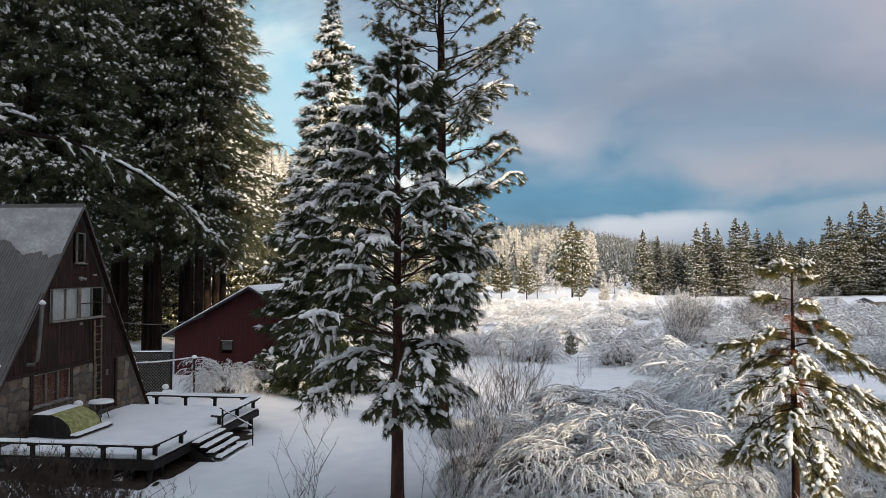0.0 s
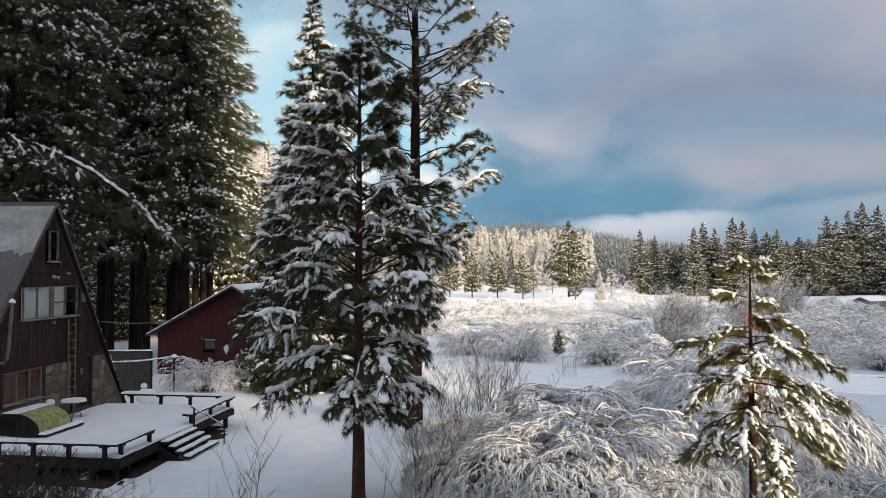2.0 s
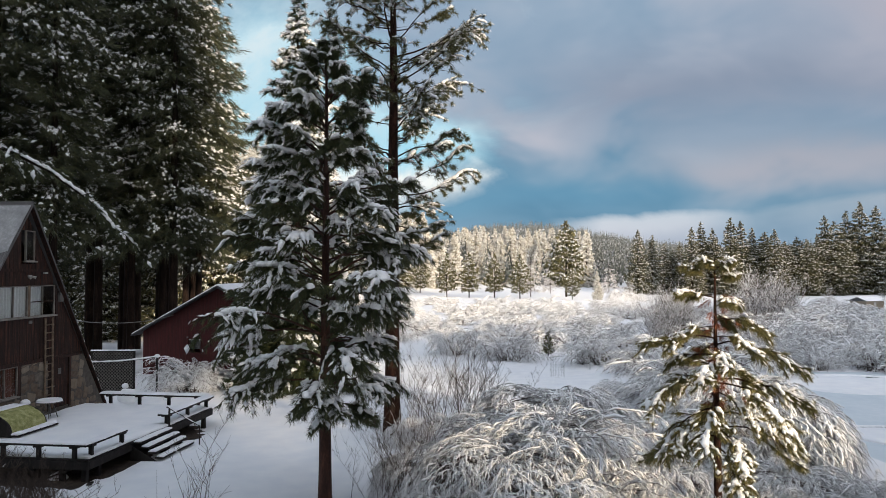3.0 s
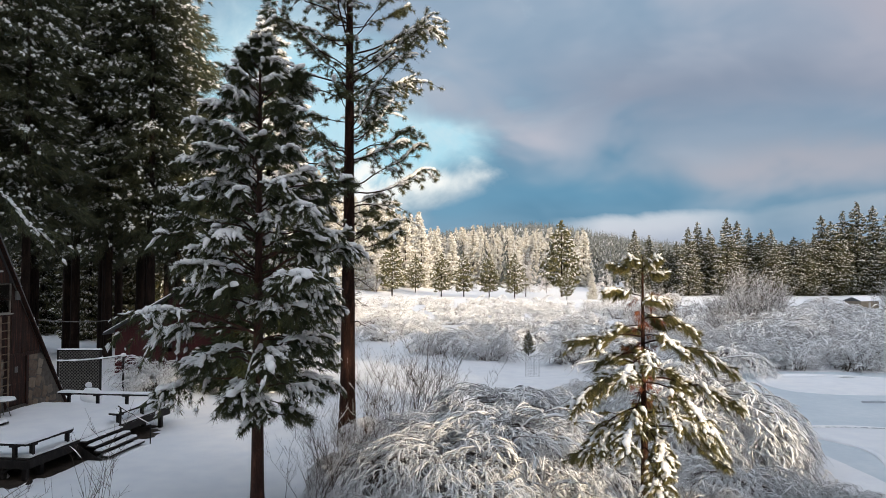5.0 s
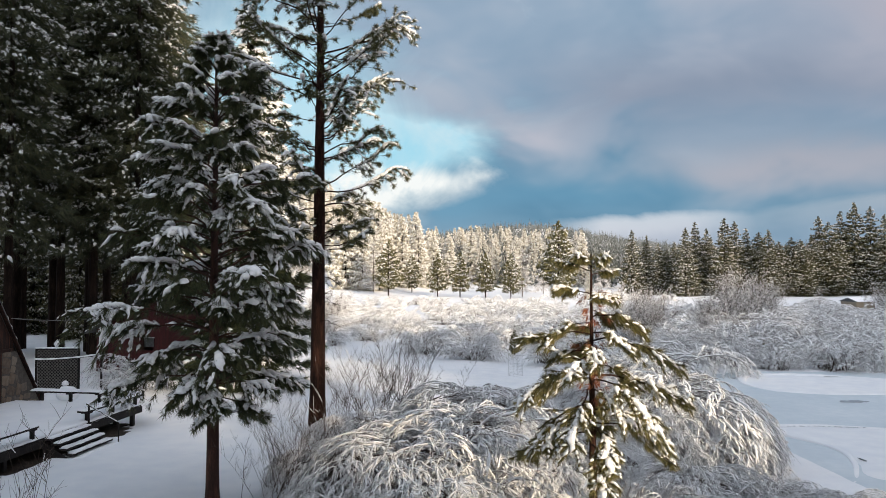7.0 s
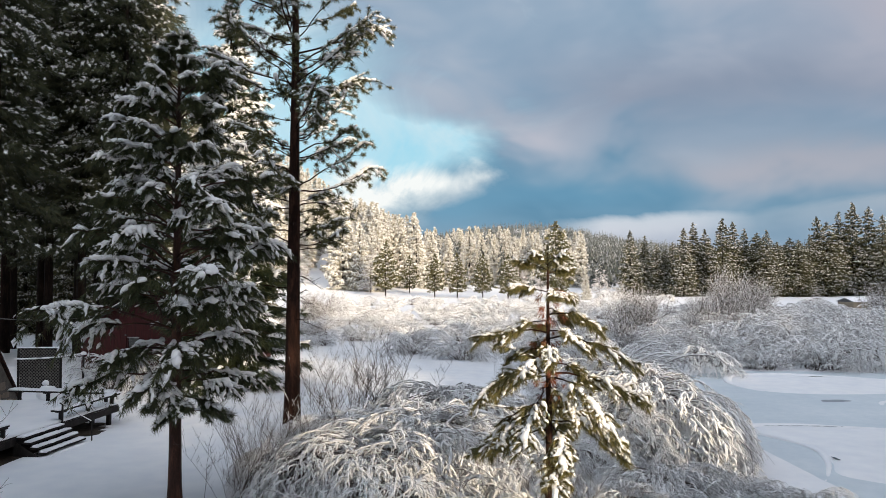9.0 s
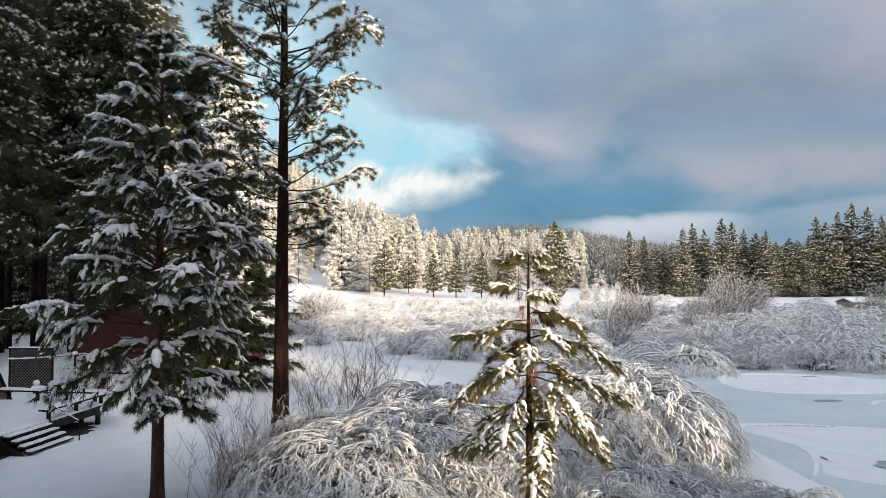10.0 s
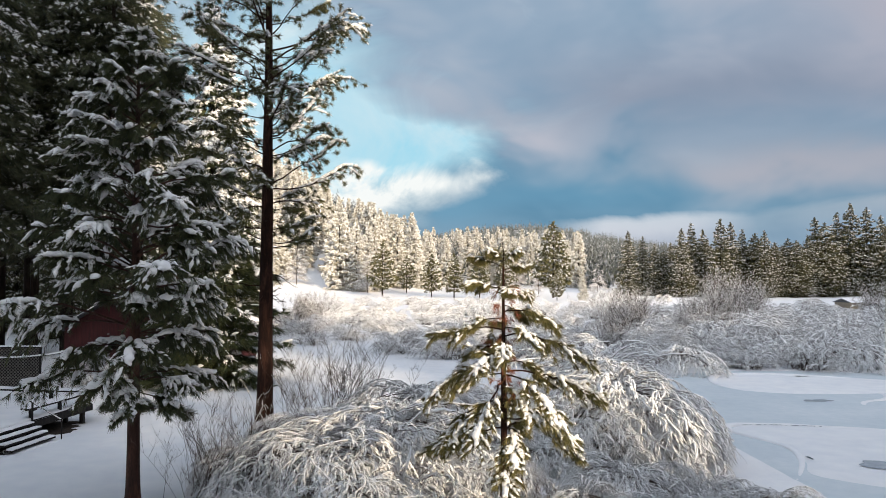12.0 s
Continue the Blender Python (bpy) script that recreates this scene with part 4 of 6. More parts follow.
def thatched(seed, stems, rx, ry, high, twigs, fat, fine=1.0):
    """A willow weighed down into a mound: tiers of stems that break out of it, arch over and lie down its sides like thatch."""
    rng = np.random.default_rng(seed)
    k = 8
    ph = rng.uniform(0, 6.28, 4)

    def shell(az, s):
        """The mound's surface: s runs from its ridge to the ground."""
        lobe = 1 + 0.13 * np.sin(3 * az + ph[0]) + 0.09 * np.sin(5 * az + ph[1]) + 0.05 * np.sin(9 * az + ph[2])
        r = lobe * np.sin(np.pi / 2 * np.clip(s, 0, 1.1) ** 0.85)
        z = high * (0.88 + 0.12 * np.sin(2 * az + ph[3])) * np.clip(1 - np.clip(s, 0, 1) ** 1.9, 0, 1)
        return np.stack([rx * r * np.cos(az), ry * r * np.sin(az), z], -1)

    s0 = rng.uniform(0, 0.72, stems) ** 0.85
    s1 = np.minimum(s0 + rng.uniform(0.26, 0.55, stems), 1.04)
    az = rng.uniform(0, 2 * np.pi, stems)
    t = np.linspace(0, 1, k)[None]
    swing = rng.normal(0, 0.22, stems)[:, None] * t ** 1.5 + np.cumsum(rng.normal(0, 0.022, (stems, k)), 1)
    line = shell(az[:, None] + swing, s0[:, None] + (s1 - s0)[:, None] * t)
    proud = rng.uniform(-0.02, 0.16, (stems, 1)) * high / 2.6
    line[..., 2] += (np.sin(np.pi * np.clip(t * 0.92 + 0.08, 0, 1)) * (0.10 * high * rng.uniform(0.3, 1.0, (stems, 1))) - 0.10 * high * (1 - t) ** 2) + proud
    line[..., :2] *= 1 + 0.05 * np.sin(np.pi * t)[..., None] * rng.uniform(0, 1, (stems, 1, 1))
    line[..., 2] = np.maximum(line[..., 2], 0.03)
    wood, white = Pile(), Pile()
    tubes(wood, line, np.outer(rng.uniform(0.007, 0.012, stems), np.linspace(1.2, 0.45, k)) * fine, 3)

    def snow_on(lines, share, thick):
        some = lines[rng.uniform(0, 1, len(lines)) < share]
        d = unit(np.gradient(some, axis=1))
        level = 0.65 + 0.35 * np.hypot(d[..., 0], d[..., 1])
        load = thick * level * (0.22 + 1.7 * rng.uniform(0, 1, some.shape[:2]) ** 1.6)
        load[:, [0, -1]] *= 0.3
        top = some.copy()
        top[..., 2] += 0.004 + load * 0.5
        tubes(white, top, load, 3)

    snow_on(line, 0.92, fat)
    q = stems * twigs
    of = np.repeat(np.arange(stems), twigs)
    p, d = at_line(line, of, rng.uniform(0.12, 1.0, q))
    a2 = np.arctan2(d[:, 1], d[:, 0]) + rng.normal(0, 0.85, q)
    tl = rng.uniform(0.12, 0.46, q) * fine
    tw = arc(p, a2, tl * 0.8, np.clip(d[:, 2], -0.9, 0.5) * 0.6 + rng.normal(0.22, 0.22, q), rng.uniform(0.4, 1.4, q), 4)
    tw[:, 1:] += np.cumsum(rng.normal(0, 0.018, (q, 3, 3)), 1) * fine
    tw[..., 2] = np.maximum(tw[..., 2], 0.03)
    tubes(wood, tw, np.tile(np.linspace(0.0045, 0.0025, 4), (q, 1)) * fine, 3)
    snow_on(tw, 0.90, fat)
    # brown stems inside, bare of snow
    inner = shell(az[:, None] + 0.5 * swing, s0[:, None] * 0.8 + (s1 - s0)[:, None] * t) * np.array([0.86, 0.86, 0.80])
    tubes(wood, inner, np.outer(rng.uniform(0.006, 0.013, stems), np.linspace(1.2, 0.6, k)) * fine, 3)
    # pads where the stems crowd on the crest and the shoulders
    n = stems * 10
    p, d = at_line(line, rng.integers(0, stems, n), rng.uniform(0.2, 0.8, n))
    g = fat * rng.uniform(0.8, 2.2, n)
    p[:, 2] += g * 0.4
    lumps(white, rng, p, d + rng.normal(0, 0.2, d.shape), np.stack([g * rng.uniform(1.2, 3.0, n), g * 1.1, g * 0.55], -1), OCTA, 0.28)
    return {"stemwork": wood.mesh("stemwork", TWIG), "snow": white.mesh("snow", SNOW_LUMP)}


def upright(seed, stems, reach, high, twigs, frost, fine=1.0):
    """A bare shrub of upright stems that branch into fine twigs, with a little rime on them."""
    rng = np.random.default_rng(seed)
    k = 7
    az = rng.uniform(0, 2 * np.pi, stems)
    base = np.stack([rng.normal(0, reach * 0.2, stems), rng.normal(0, reach * 0.2, stems), np.full(stems, -0.1)], -1)
    s = np.linspace(0, 1, k)[None]
    lean = reach * rng.uniform(0.1, 1.0, stems)
    line = np.zeros((stems, k, 3))
    line[..., :2] = base[:, None, :2] + np.stack([np.cos(az), np.sin(az)], -1)[:, None] * (lean[:, None] * s ** 1.3)[..., None] + np.cumsum(rng.normal(0, 0.03, (stems, k, 2)), 1)
    line[..., 2] = high * rng.uniform(0.5, 1.0, stems)[:, None] * s - 0.1
    wood, white = Pile(), Pile()
    tubes(wood, line, np.outer(rng.uniform(0.008, 0.017, stems), np.linspace(1.1, 0.25, k)) * fine, 4)
    def sprout(lines, each, lo, hi, thick):
        q = len(lines) * each
        of = np.repeat(np.arange(len(lines)), each)
        p, d = at_line(lines, of, rng.uniform(0.25, 1.0, q))
        tw = arc(p, rng.uniform(0, 2 * np.pi, q), rng.uniform(lo, hi, q) * high / 4, rng.uniform(0.5, 2.4, q), rng.uniform(-0.2, 0.5, q), 3)
        tubes(wood, tw, np.tile(np.linspace(thick, thick * 0.45, 3), (q, 1)) * fine, 3)
        return tw
    one = sprout(line, twigs, 0.2, 0.55, 0.006)
    two = sprout(one, 4, 0.10, 0.30, 0.004)
    both = np.concatenate([one, two])
    tb = both[rng.uniform(0, 1, len(both)) < max(frost, 0.004)].copy()
    tb[..., 2] += 0.006
    tubes(white, tb, 0.010 * fine * rng.uniform(0.3, 1.3, (len(tb), 3)), 3)
    return {"stemwork": wood.mesh("stemwork", TWIG), "snow": white.mesh("snow", SNOW_LUMP)}


ARCH = [arching(200 + i, 120, 3.3, 2.6, 34, 0.026, many=9) for i in range(3)]
ARCH_FAR = [arching(210 + i, 90, 4.4, 3.6, 22, 0.038, 1.6, 8) for i in range(3)]
ARCH_LEAN = [arching(215 + i, 64, 4.4, 3.4, 13, 0.055, 2.4, 7) for i in range(3)]
THATCH = [thatched(206 + i, 210, 3.0, 2.4, 2.6, 16, 0.0240) for i in range(3)]
THATCH_BIG = [thatched(236 + i, 400, 4.1, 3.3, 3.3, 21, 0.0225) for i in range(2)]
THATCH_FAR = [thatched(209 + i, 150, 3.4, 2.6, 2.5, 9, 0.036, 1.6) for i in range(2)]
BARE = [upright(220 + i, 20, 2.5, 3.9, 10, 0.14, 1.0) for i in range(2)]
BARE_DARK = upright(224, 30, 2.8, 2.5, 9, 0.0, 2.0)
WANDS = upright(226, 7, 0.75, 3.9, 9, 0.05, 0.9)
BARE_FAR = [upright(230 + i, 46, 3.4, 5.4, 19, 0.28, 1.05) for i in range(2)]


def shrubs():
    near = [(3.8, 20.3, 0.85), (5.5, 22.9, 0.95), (5.2, 22.4, 0.98), (7.3, 28.6, 0.85), (14.0, 30.0, 1.35), (4.3, 22.6, 0.85), (14.9, 29.6, 1.05), (2.3, 20.7, 0.7), (4.4, 25.0, 0.78), (5.9, 28.5, 0.98), (7.3, 30.6, 0.85), (3.7, 27.2, 0.7), (7.8, 26.2, 0.55), (6.8, 23.8, 0.75), (6.0, 20.2, 0.8),
            (8.3, 21.8, 0.62), (4.7, 18.3, 0.66), (2.9, 18.4, 0.52), (9.6, 31, 0.55), (11.4, 37.2, 0.42), (12.1, 41.5, 0.65), (10.1, 25.2, 0.55), (12.6, 34.5, 0.75), (15.6, 28.9, 0.85), (1.3, 28.6, 0.42), (0.4, 28.1, 0.34),
            (12.2, 27.6, 0.8), (14.6, 36, 1.25), (12.2, 22.6, 0.62), (13.6, 20.9, 0.6), (15.2, 20.6, 0.5), (16.6, 21.6, 0.5), (15.2, 23.0, 0.55), (7.0, 17.6, 0.55), (10.6, 19.4, 0.6), (12.4, 18.2, 0.5), (10.2, 28.4, 0.7), (3.4, 29.4, 0.48), (4.4, 30.4, 0.5)]
    for i, (x, y, k) in enumerate(near):
        plant("willow_shrub", ARCH[i % 3] if i % 3 == 2 else THATCH[i % 3], standing(x, y, i * 77, k), "willow shrub bowed into arches by snow on every twig", "shrub", "bowed willows by the pond")
    for x, y, k, turn in [(14.3, 30.4, 0.98, 101), (12.3, 28.0, 0.72, 40)]:
        plant("willow_shrub", THATCH_BIG[turn % 2], standing(x, y, turn, k), "tall willow shrub bowed into a dome by snow on every twig", "shrub", "bowed willows by the pond")
    far = [(8.0, 62, 0.85), (3.2, 66, 0.7), (13.5, 58, 0.8), (17.5, 60, 0.85), (12, 70, 0.8), (17.0, 45, 0.85), (15.2, 38.5, 0.95), (-3, 78, 0.65), (2, 84, 0.6), (7.5, 80, 0.7), (-8, 82, 0.7), (14, 84, 0.64), (-1, 92, 0.6), (9, 95, 0.6),
           (19, 92, 0.8), (-12, 74, 0.6), (16, 52, 0.7), (-14, 98, 0.5), (-7, 104, 0.5), (0, 108, 0.55), (6, 112, 0.5), (13, 104, 0.6), (19, 112, 0.6), (-4, 124, 0.5), (4, 130, 0.5), (12, 126, 0.55), (22, 130, 0.6), (32, 128, 0.6),
           (44, 132, 0.7), (57, 130, 0.7), (10, 146, 0.5), (40, 150, 0.6), (72, 128, 0.8), (-10, 114, 0.5)]
    for i, (x, y, k) in enumerate(far):
        plant("willow_shrub", (ARCH_FAR + THATCH_FAR)[i % 5] if y < 90 else ARCH_LEAN[i % 3], standing(x, y, i * 61, k), "willow thicket arched over and whitened by snow", "shrub", "willow belt beyond the pond")
    rng = np.random.default_rng(64)
    for y in (54.5, 58, 62, 67, 73, 80, 88, 97, 107, 118):
        x = 0.24 * y + 7
        while x < 0.64 * y + 9:
            x += rng.uniform(2.6, 4.6) * (0.75 + y / 250)
            plant("willow_shrub", (ARCH_FAR + THATCH_FAR)[rng.integers(0, 5)] if y < 75 else ARCH_LEAN[rng.integers(0, 3)], standing(x, y + rng.uniform(-1.5, 2.5), rng.uniform(0, 360), rng.uniform(0.55, 0.86) * (0.9 + y / 400)), "willow thicket arched over and whitened by snow", "shrub", "willow belt beyond the pond")
    rng = np.random.default_rng(63)
    for row, y in enumerate((76, 84, 93, 103, 114, 126, 139, 153, 168, 184)):
        x = -0.17 * y - 2
        while x < 7 + 0.19 * y:
            x += rng.uniform(3.2, 5.6) * (0.8 + y / 300)
            if rng.uniform() < 0.9:
                plant("willow_shrub", ARCH_LEAN[rng.integers(0, 3)], standing(x, y + rng.uniform(-4, 4), rng.uniform(0, 360), rng.uniform(0.46, 0.80)), "low willow thicket arched over and whitened by snow", "shrub", "willow belt beyond the pond")
    for i, (x, y, k) in enumerate([(2.4, 30.7, 1.0), (1.5, 30.2, 0.85), (3.5, 31.2, 0.9), (0.8, 21.2, 0.72), (1.6, 22.4, 0.7), (0.3, 20.2, 0.6), (8.2, 16.8, 0.55), (9.4, 18.4, 0.5), (2.6, 19.2, 0.5)]):
        plant("bare_shrub", BARE[i % 2], standing(x, y, i * 50, k), "leafless brown shrub with rimed upright stems", "shrub", "bare shrubs")
    for i, (x, y, k) in enumerate([(24, 74, 1.35), (27, 78, 1.5), (31, 73, 0.9), (41, 90, 1.3), (38.5, 92, 1.0), (-9.3, 92, 0.95), (-11.8, 96, 0.9), (36, 76, 0.8), (22, 66, 0.7), (67, 98, 1.2), (33, 100, 1.0), (34, 82, 0.9), (28.5, 84, 1.3), (47.5, 108, 1.45), (50.5, 105, 1.2), (53.5, 112, 1.1), (44, 100, 0.9), (58, 84, 0.7),
                                   (66, 88, 0.9), (72, 112, 1.1), (40, 70, 0.65), (33, 68, 0.55), (25, 80, 0.9), (48, 74, 0.6), (55, 78, 0.65)]):
        plant("bare_shrub", BARE_FAR[i % 2], standing(x, y, i * 50, k * (0.72 if y < 86 else 0.95)), "tall leafless willow, grey-brown with frost", "shrub", "bare willows beyond the pond")
    for i, (u, d, k) in enumerate([(0.222, 236, 1.4), (0.246, 240, 1.0), (0.50, 224, 1.2), (0.30, 256, 1.0), (0.41, 252, 1.0)]):
        x, y = from_end(u, d)
        plant("willow_shrub", THATCH_FAR[i % 2], standing(x, y, i * 80, k), "round willow white with hoar frost across the meadow", "shrub", "frosted willows across the meadow")
    plant("bare_sapling", WANDS, standing(-2.77, 13.6, 20), "thin leafless sapling of a few upright brown wands", "shrub")
    plant("snowy_bush", ARCH[2], standing(-11.7, 40.8, 0, 0.80), "rounded bush white with snow beside the red shed", "shrub")
    for x, y, h in [(11.1, 63.8, 2.3), (14.5, 57, 1.7), (31, 60, 1.8)]:
        plant("spruce_sapling", LONE[1], standing(x, y, 30, h / 11), "little spruce sapling among the willows", "tree", "saplings")


def tree_guard():
    ob = thing("wire_tree_guard", standing(10.0, 52.0), "round wire mesh guard standing in the snow by the willows", "tree guard")
    a = np.linspace(0, 2 * np.pi, 17)
    for i in range(16):
        x, y = 0.5 * math.cos(a[i]), 0.5 * math.sin(a[i])
        p = Pile()
        tubes(p, np.array([[[x, y, -0.2], [x, y, 0.8], [x, y, 1.7]]]), np.full((1, 3), 0.004), 4)
        part("wire", p.mesh("wire", PIPE_WIRE), ob)
    for z in np.linspace(0.15, 1.68, 8):
        p = Pile()
        tubes(p, np.stack([0.5 * np.cos(a), 0.5 * np.sin(a), 0 * a + z], -1)[None], np.full((1, 17), 0.004), 4)
        part("hoop", p.mesh("hoop", PIPE_WIRE), ob)


PIPE_WIRE = two_scale("galvanised_wire", (0.20, 0.20, 0.20), (0.32, 0.32, 0.32), (0.45, 0.45, 0.45), 4, 0.5, 0.001)
shrubs()
tree_guard()


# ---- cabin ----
# brown stain, darkened further to carry the shade of the trees around
WOOD_DARK = two_scale("shaded_brown_stained_boards", (0.006, 0.004, 0.003), (0.022, 0.010, 0.007), (0.095, 0.034, 0.020), 2.2, 0.75, 0.006, (6, 6, 0.5))
WOOD_RED = two_scale("red_painted_boards", (0.022, 0.004, 0.003), (0.046, 0.006, 0.006), (0.078, 0.011, 0.010), 1.6, 0.7, 0.006, (5, 5, 0.5))
# weathered timber, taken almost to black to carry the shade at the deck
WOOD_DECK = two_scale("shaded_weathered_timber", (0.006, 0.005, 0.0045), (0.014, 0.011, 0.010), (0.034, 0.028, 0.025), 2.5, 0.8, 0.006, (3, 3, 1))
WOOD_PALE = two_scale("bare_ladder_wood", (0.085, 0.058, 0.040), (0.155, 0.108, 0.075), (0.23, 0.17, 0.12), 5, 0.75, 0.003)
WOOD_GREY = two_scale("silvered_lattice_wood", (0.07, 0.065, 0.06), (0.13, 0.12, 0.11), (0.20, 0.19, 0.175), 4, 0.8, 0.003)
TRIM = two_scale("dull_white_trim", (0.26, 0.255, 0.245), (0.38, 0.375, 0.36), (0.48, 0.47, 0.455), 4, 0.6, 0.002)
METAL = two_scale("galvanised_roofing", (0.055, 0.052, 0.052), (0.085, 0.082, 0.082), (0.13, 0.125, 0.122), 0.8, 0.55, 0.003, (1, 1, 0.35), 0.4)
PIPE = two_scale("stove_pipe_steel", (0.085, 0.082, 0.08), (0.135, 0.13, 0.127), (0.20, 0.195, 0.19), 3, 0.5, 0.002)
CURTAIN = two_scale("drawn_curtain", (0.52, 0.52, 0.52), (0.66, 0.66, 0.66), (0.78, 0.78, 0.78), 3, 0.9, 0.02, (9, 9, 0.3))
BLIND = two_scale("reddish_brown_drapes", (0.09, 0.036, 0.026), (0.16, 0.066, 0.048), (0.23, 0.10, 0.075), 2, 0.85, 0.02, (8, 8, 0.3))
MOSS = two_scale("mossy_green_cover", (0.12, 0.13, 0.04), (0.30, 0.30, 0.12), (0.50, 0.48, 0.26), 5, 0.9, 0.02)
MORTAR = two_scale("mortar", (0.05, 0.045, 0.04), (0.09, 0.08, 0.07), (0.13, 0.12, 0.105), 6, 0.9, 0.01)
FROST_SHEET = two_scale("thin_refrozen_snow", (0.17, 0.172, 0.175), (0.25, 0.252, 0.255), (0.40, 0.402, 0.405), 1.3, 0.7, 0.01)
SHINGLE = two_scale("dark_roof_edge", (0.03, 0.03, 0.032), (0.06, 0.06, 0.064), (0.10, 0.10, 0.105), 4, 0.8, 0.004)


def stone_material():
    m, w, b = material("field_stone", 0.85, 0.2)
    r = w.n("ShaderNodeObjectInfo").outputs["Random"]
    v = at_world(w)
    a, f = w.noise(v, 6, 4), w.noise(v, 40, 4)
    c = w.ramp(r, [(0.0, (0.075, 0.05, 0.036)), (0.3, (0.16, 0.115, 0.08)), (0.55, (0.12, 0.108, 0.095)), (0.8, (0.22, 0.15, 0.10)), (1.0, (0.26, 0.225, 0.18))])
    c = w.mix(0.3, c, w.ramp(a, [(0.3, (0.06, 0.05, 0.045)), (0.7, (0.30, 0.26, 0.22))]))
    return paint(m, w, b, c, f, 0.012)


STONE = stone_material()


def glass_material():
    m, w, b = material("window_glass", 0.06, 0.5)
    b.inputs["Base Color"].default_value = (0.9, 0.93, 0.93, 1)
    b.inputs["Transmission Weight"].default_value = 1.0
    b.inputs["IOR"].default_value = 1.2
    return m


GLASS = glass_material()


def bm_mesh(bm, name, mat, smooth=False):
    me = bpy.data.meshes.new(name)
    bmesh.ops.recalc_face_normals(bm, faces=bm.faces)
    bm.to_mesh(me)
    bm.free()
    me.materials.append(mat)
    if smooth:
        me.polygons.foreach_set("use_smooth", np.full(len(me.polygons), True))
    return me


def block(name, lo, hi, mat, bevel=0.01):
    """A timber or panel between two corners, its edges eased."""
    bm = bmesh.new()
    bmesh.ops.create_cube(bm, size=1)
    lo, hi = np.minimum(lo, hi), np.maximum(lo, hi)
    for v in bm.verts:
        v.co = [lo[i] + (v.co[i] + 0.5) * (hi[i] - lo[i]) for i in range(3)]
    if bevel:
        bmesh.ops.bevel(bm, geom=bm.edges[:], offset=min(bevel, 0.3 * min(hi - lo)), segments=1, affect="EDGES")
    return bm_mesh(bm, name, mat)


def prism(name, outline, depth, mat, axis="x", at=0.0):
    """A flat outline, pushed out to a thickness along x or y."""
    bm = bmesh.new()
    put = (lambda a, b, d: (at + d, a, b)) if axis == "x" else (lambda a, b, d: (a, at + d, b))
    one = [bm.verts.new(put(a, b, 0)) for a, b in outline]
    two = [bm.verts.new(put(a, b, depth)) for a, b in outline]
    bm.faces.new(one)
    bm.faces.new(two[::-1])
    n = len(outline)
    for i in range(n):
        bm.faces.new((one[i], two[i], two[(i + 1) % n], one[(i + 1) % n]))
    return bm_mesh(bm, name, mat)


def beam(name, a, b, wide, thick, mat):
    """A straight timber from a to b."""
    a, b = Vector(a), Vector(b)
    d = (b - a)
    bm = bmesh.new()
    bmesh.ops.create_cube(bm, size=1)
    bmesh.ops.scale(bm, vec=(wide, thick, d.length), verts=bm.verts)
    bmesh.ops.bevel(bm, geom=bm.edges[:], offset=min(wide, thick) * 0.12, segments=1, affect="EDGES")
    m = Matrix.Translation((a + b) / 2) @ d.to_track_quat("Z", "X").to_matrix().to_4x4()
    bmesh.ops.transform(bm, matrix=m, verts=bm.verts)
    return bm_mesh(bm, name, mat)


def rope(name, pts, radius, mat, sides=6):
    p = Pile()
    pts = np.asarray(pts, float)
    tubes(p, pts[None], np.broadcast_to(radius, (1, len(pts))), sides)
    return p.mesh(name, mat)


def snow_cap(name, lo, hi, thick, seed=1, cell=0.12, ease=0.06):
    """A blanket of snow on a flat top: rounded rim, uneven surface."""
    lo, hi = np.asarray(lo, float), np.asarray(hi, float)
    rng = np.random.default_rng(seed)
    nx, ny = [max(5, int((hi[i] - lo[i]) / cell) + 3) for i in (0, 1)]
    def spaced(a, b, n):
        s = np.linspace(0, 1, n)
        s[1:-1] = np.linspace(0, 1, n - 2) * (1 - 2 * ease / (b - a)) + ease / (b - a) if (b - a) > 2.2 * ease else s[1:-1]
        return a + s * (b - a)
    x, y = np.meshgrid(spaced(lo[0], hi[0], nx), spaced(lo[1], hi[1], ny), indexing="ij")
    edge = np.zeros((nx, ny))
    edge[1:-1, 1:-1] = 1
    h = edge * thick * (0.85 + 0.2 * np.sin(x * 3.1 + seed) * np.sin(y * 2.3) + rng.normal(0, 0.05, (nx, ny))) + (1 - edge) * thick * 0.35 * rng.uniform(0.7, 1.3, (nx, ny))
    jag = (1 - edge) * rng.normal(0, 0.012, (nx, ny))
    v = np.stack([x + jag, y + jag, lo[2] + h], -1).reshape(-1, 3)
    i, j = np.meshgrid(np.arange(nx - 1), np.arange(ny - 1), indexing="ij")
    q = np.stack([i * ny + j, (i + 1) * ny + j, (i + 1) * ny + j + 1, i * ny + j + 1], -1).reshape(-1, 4)
    # the rim goes down to the support
    ring = np.concatenate([np.arange(ny), np.arange(1, nx) * ny + ny - 1, (nx - 1) * ny + np.arange(ny - 2, -1, -1), np.arange(nx - 2, 0, -1) * ny])
    foot = v[ring].copy()
    foot[:, 2] = lo[2] - 0.004
    n0, k = len(v), len(ring)
    s = np.arange(k)
    skirt = np.stack([ring, ring[(s + 1) % k], n0 + (s + 1) % k, n0 + s], -1)
    return mesh_of(name, np.concatenate([v, foot]), np.concatenate([q, skirt]), SNOW)


APEX, SLOPE, LONG = 8.94, 1.5, 9.5


def half(z):
    """Half the cabin's width inside the roof at the height z."""
    return (APEX - z) / SLOPE


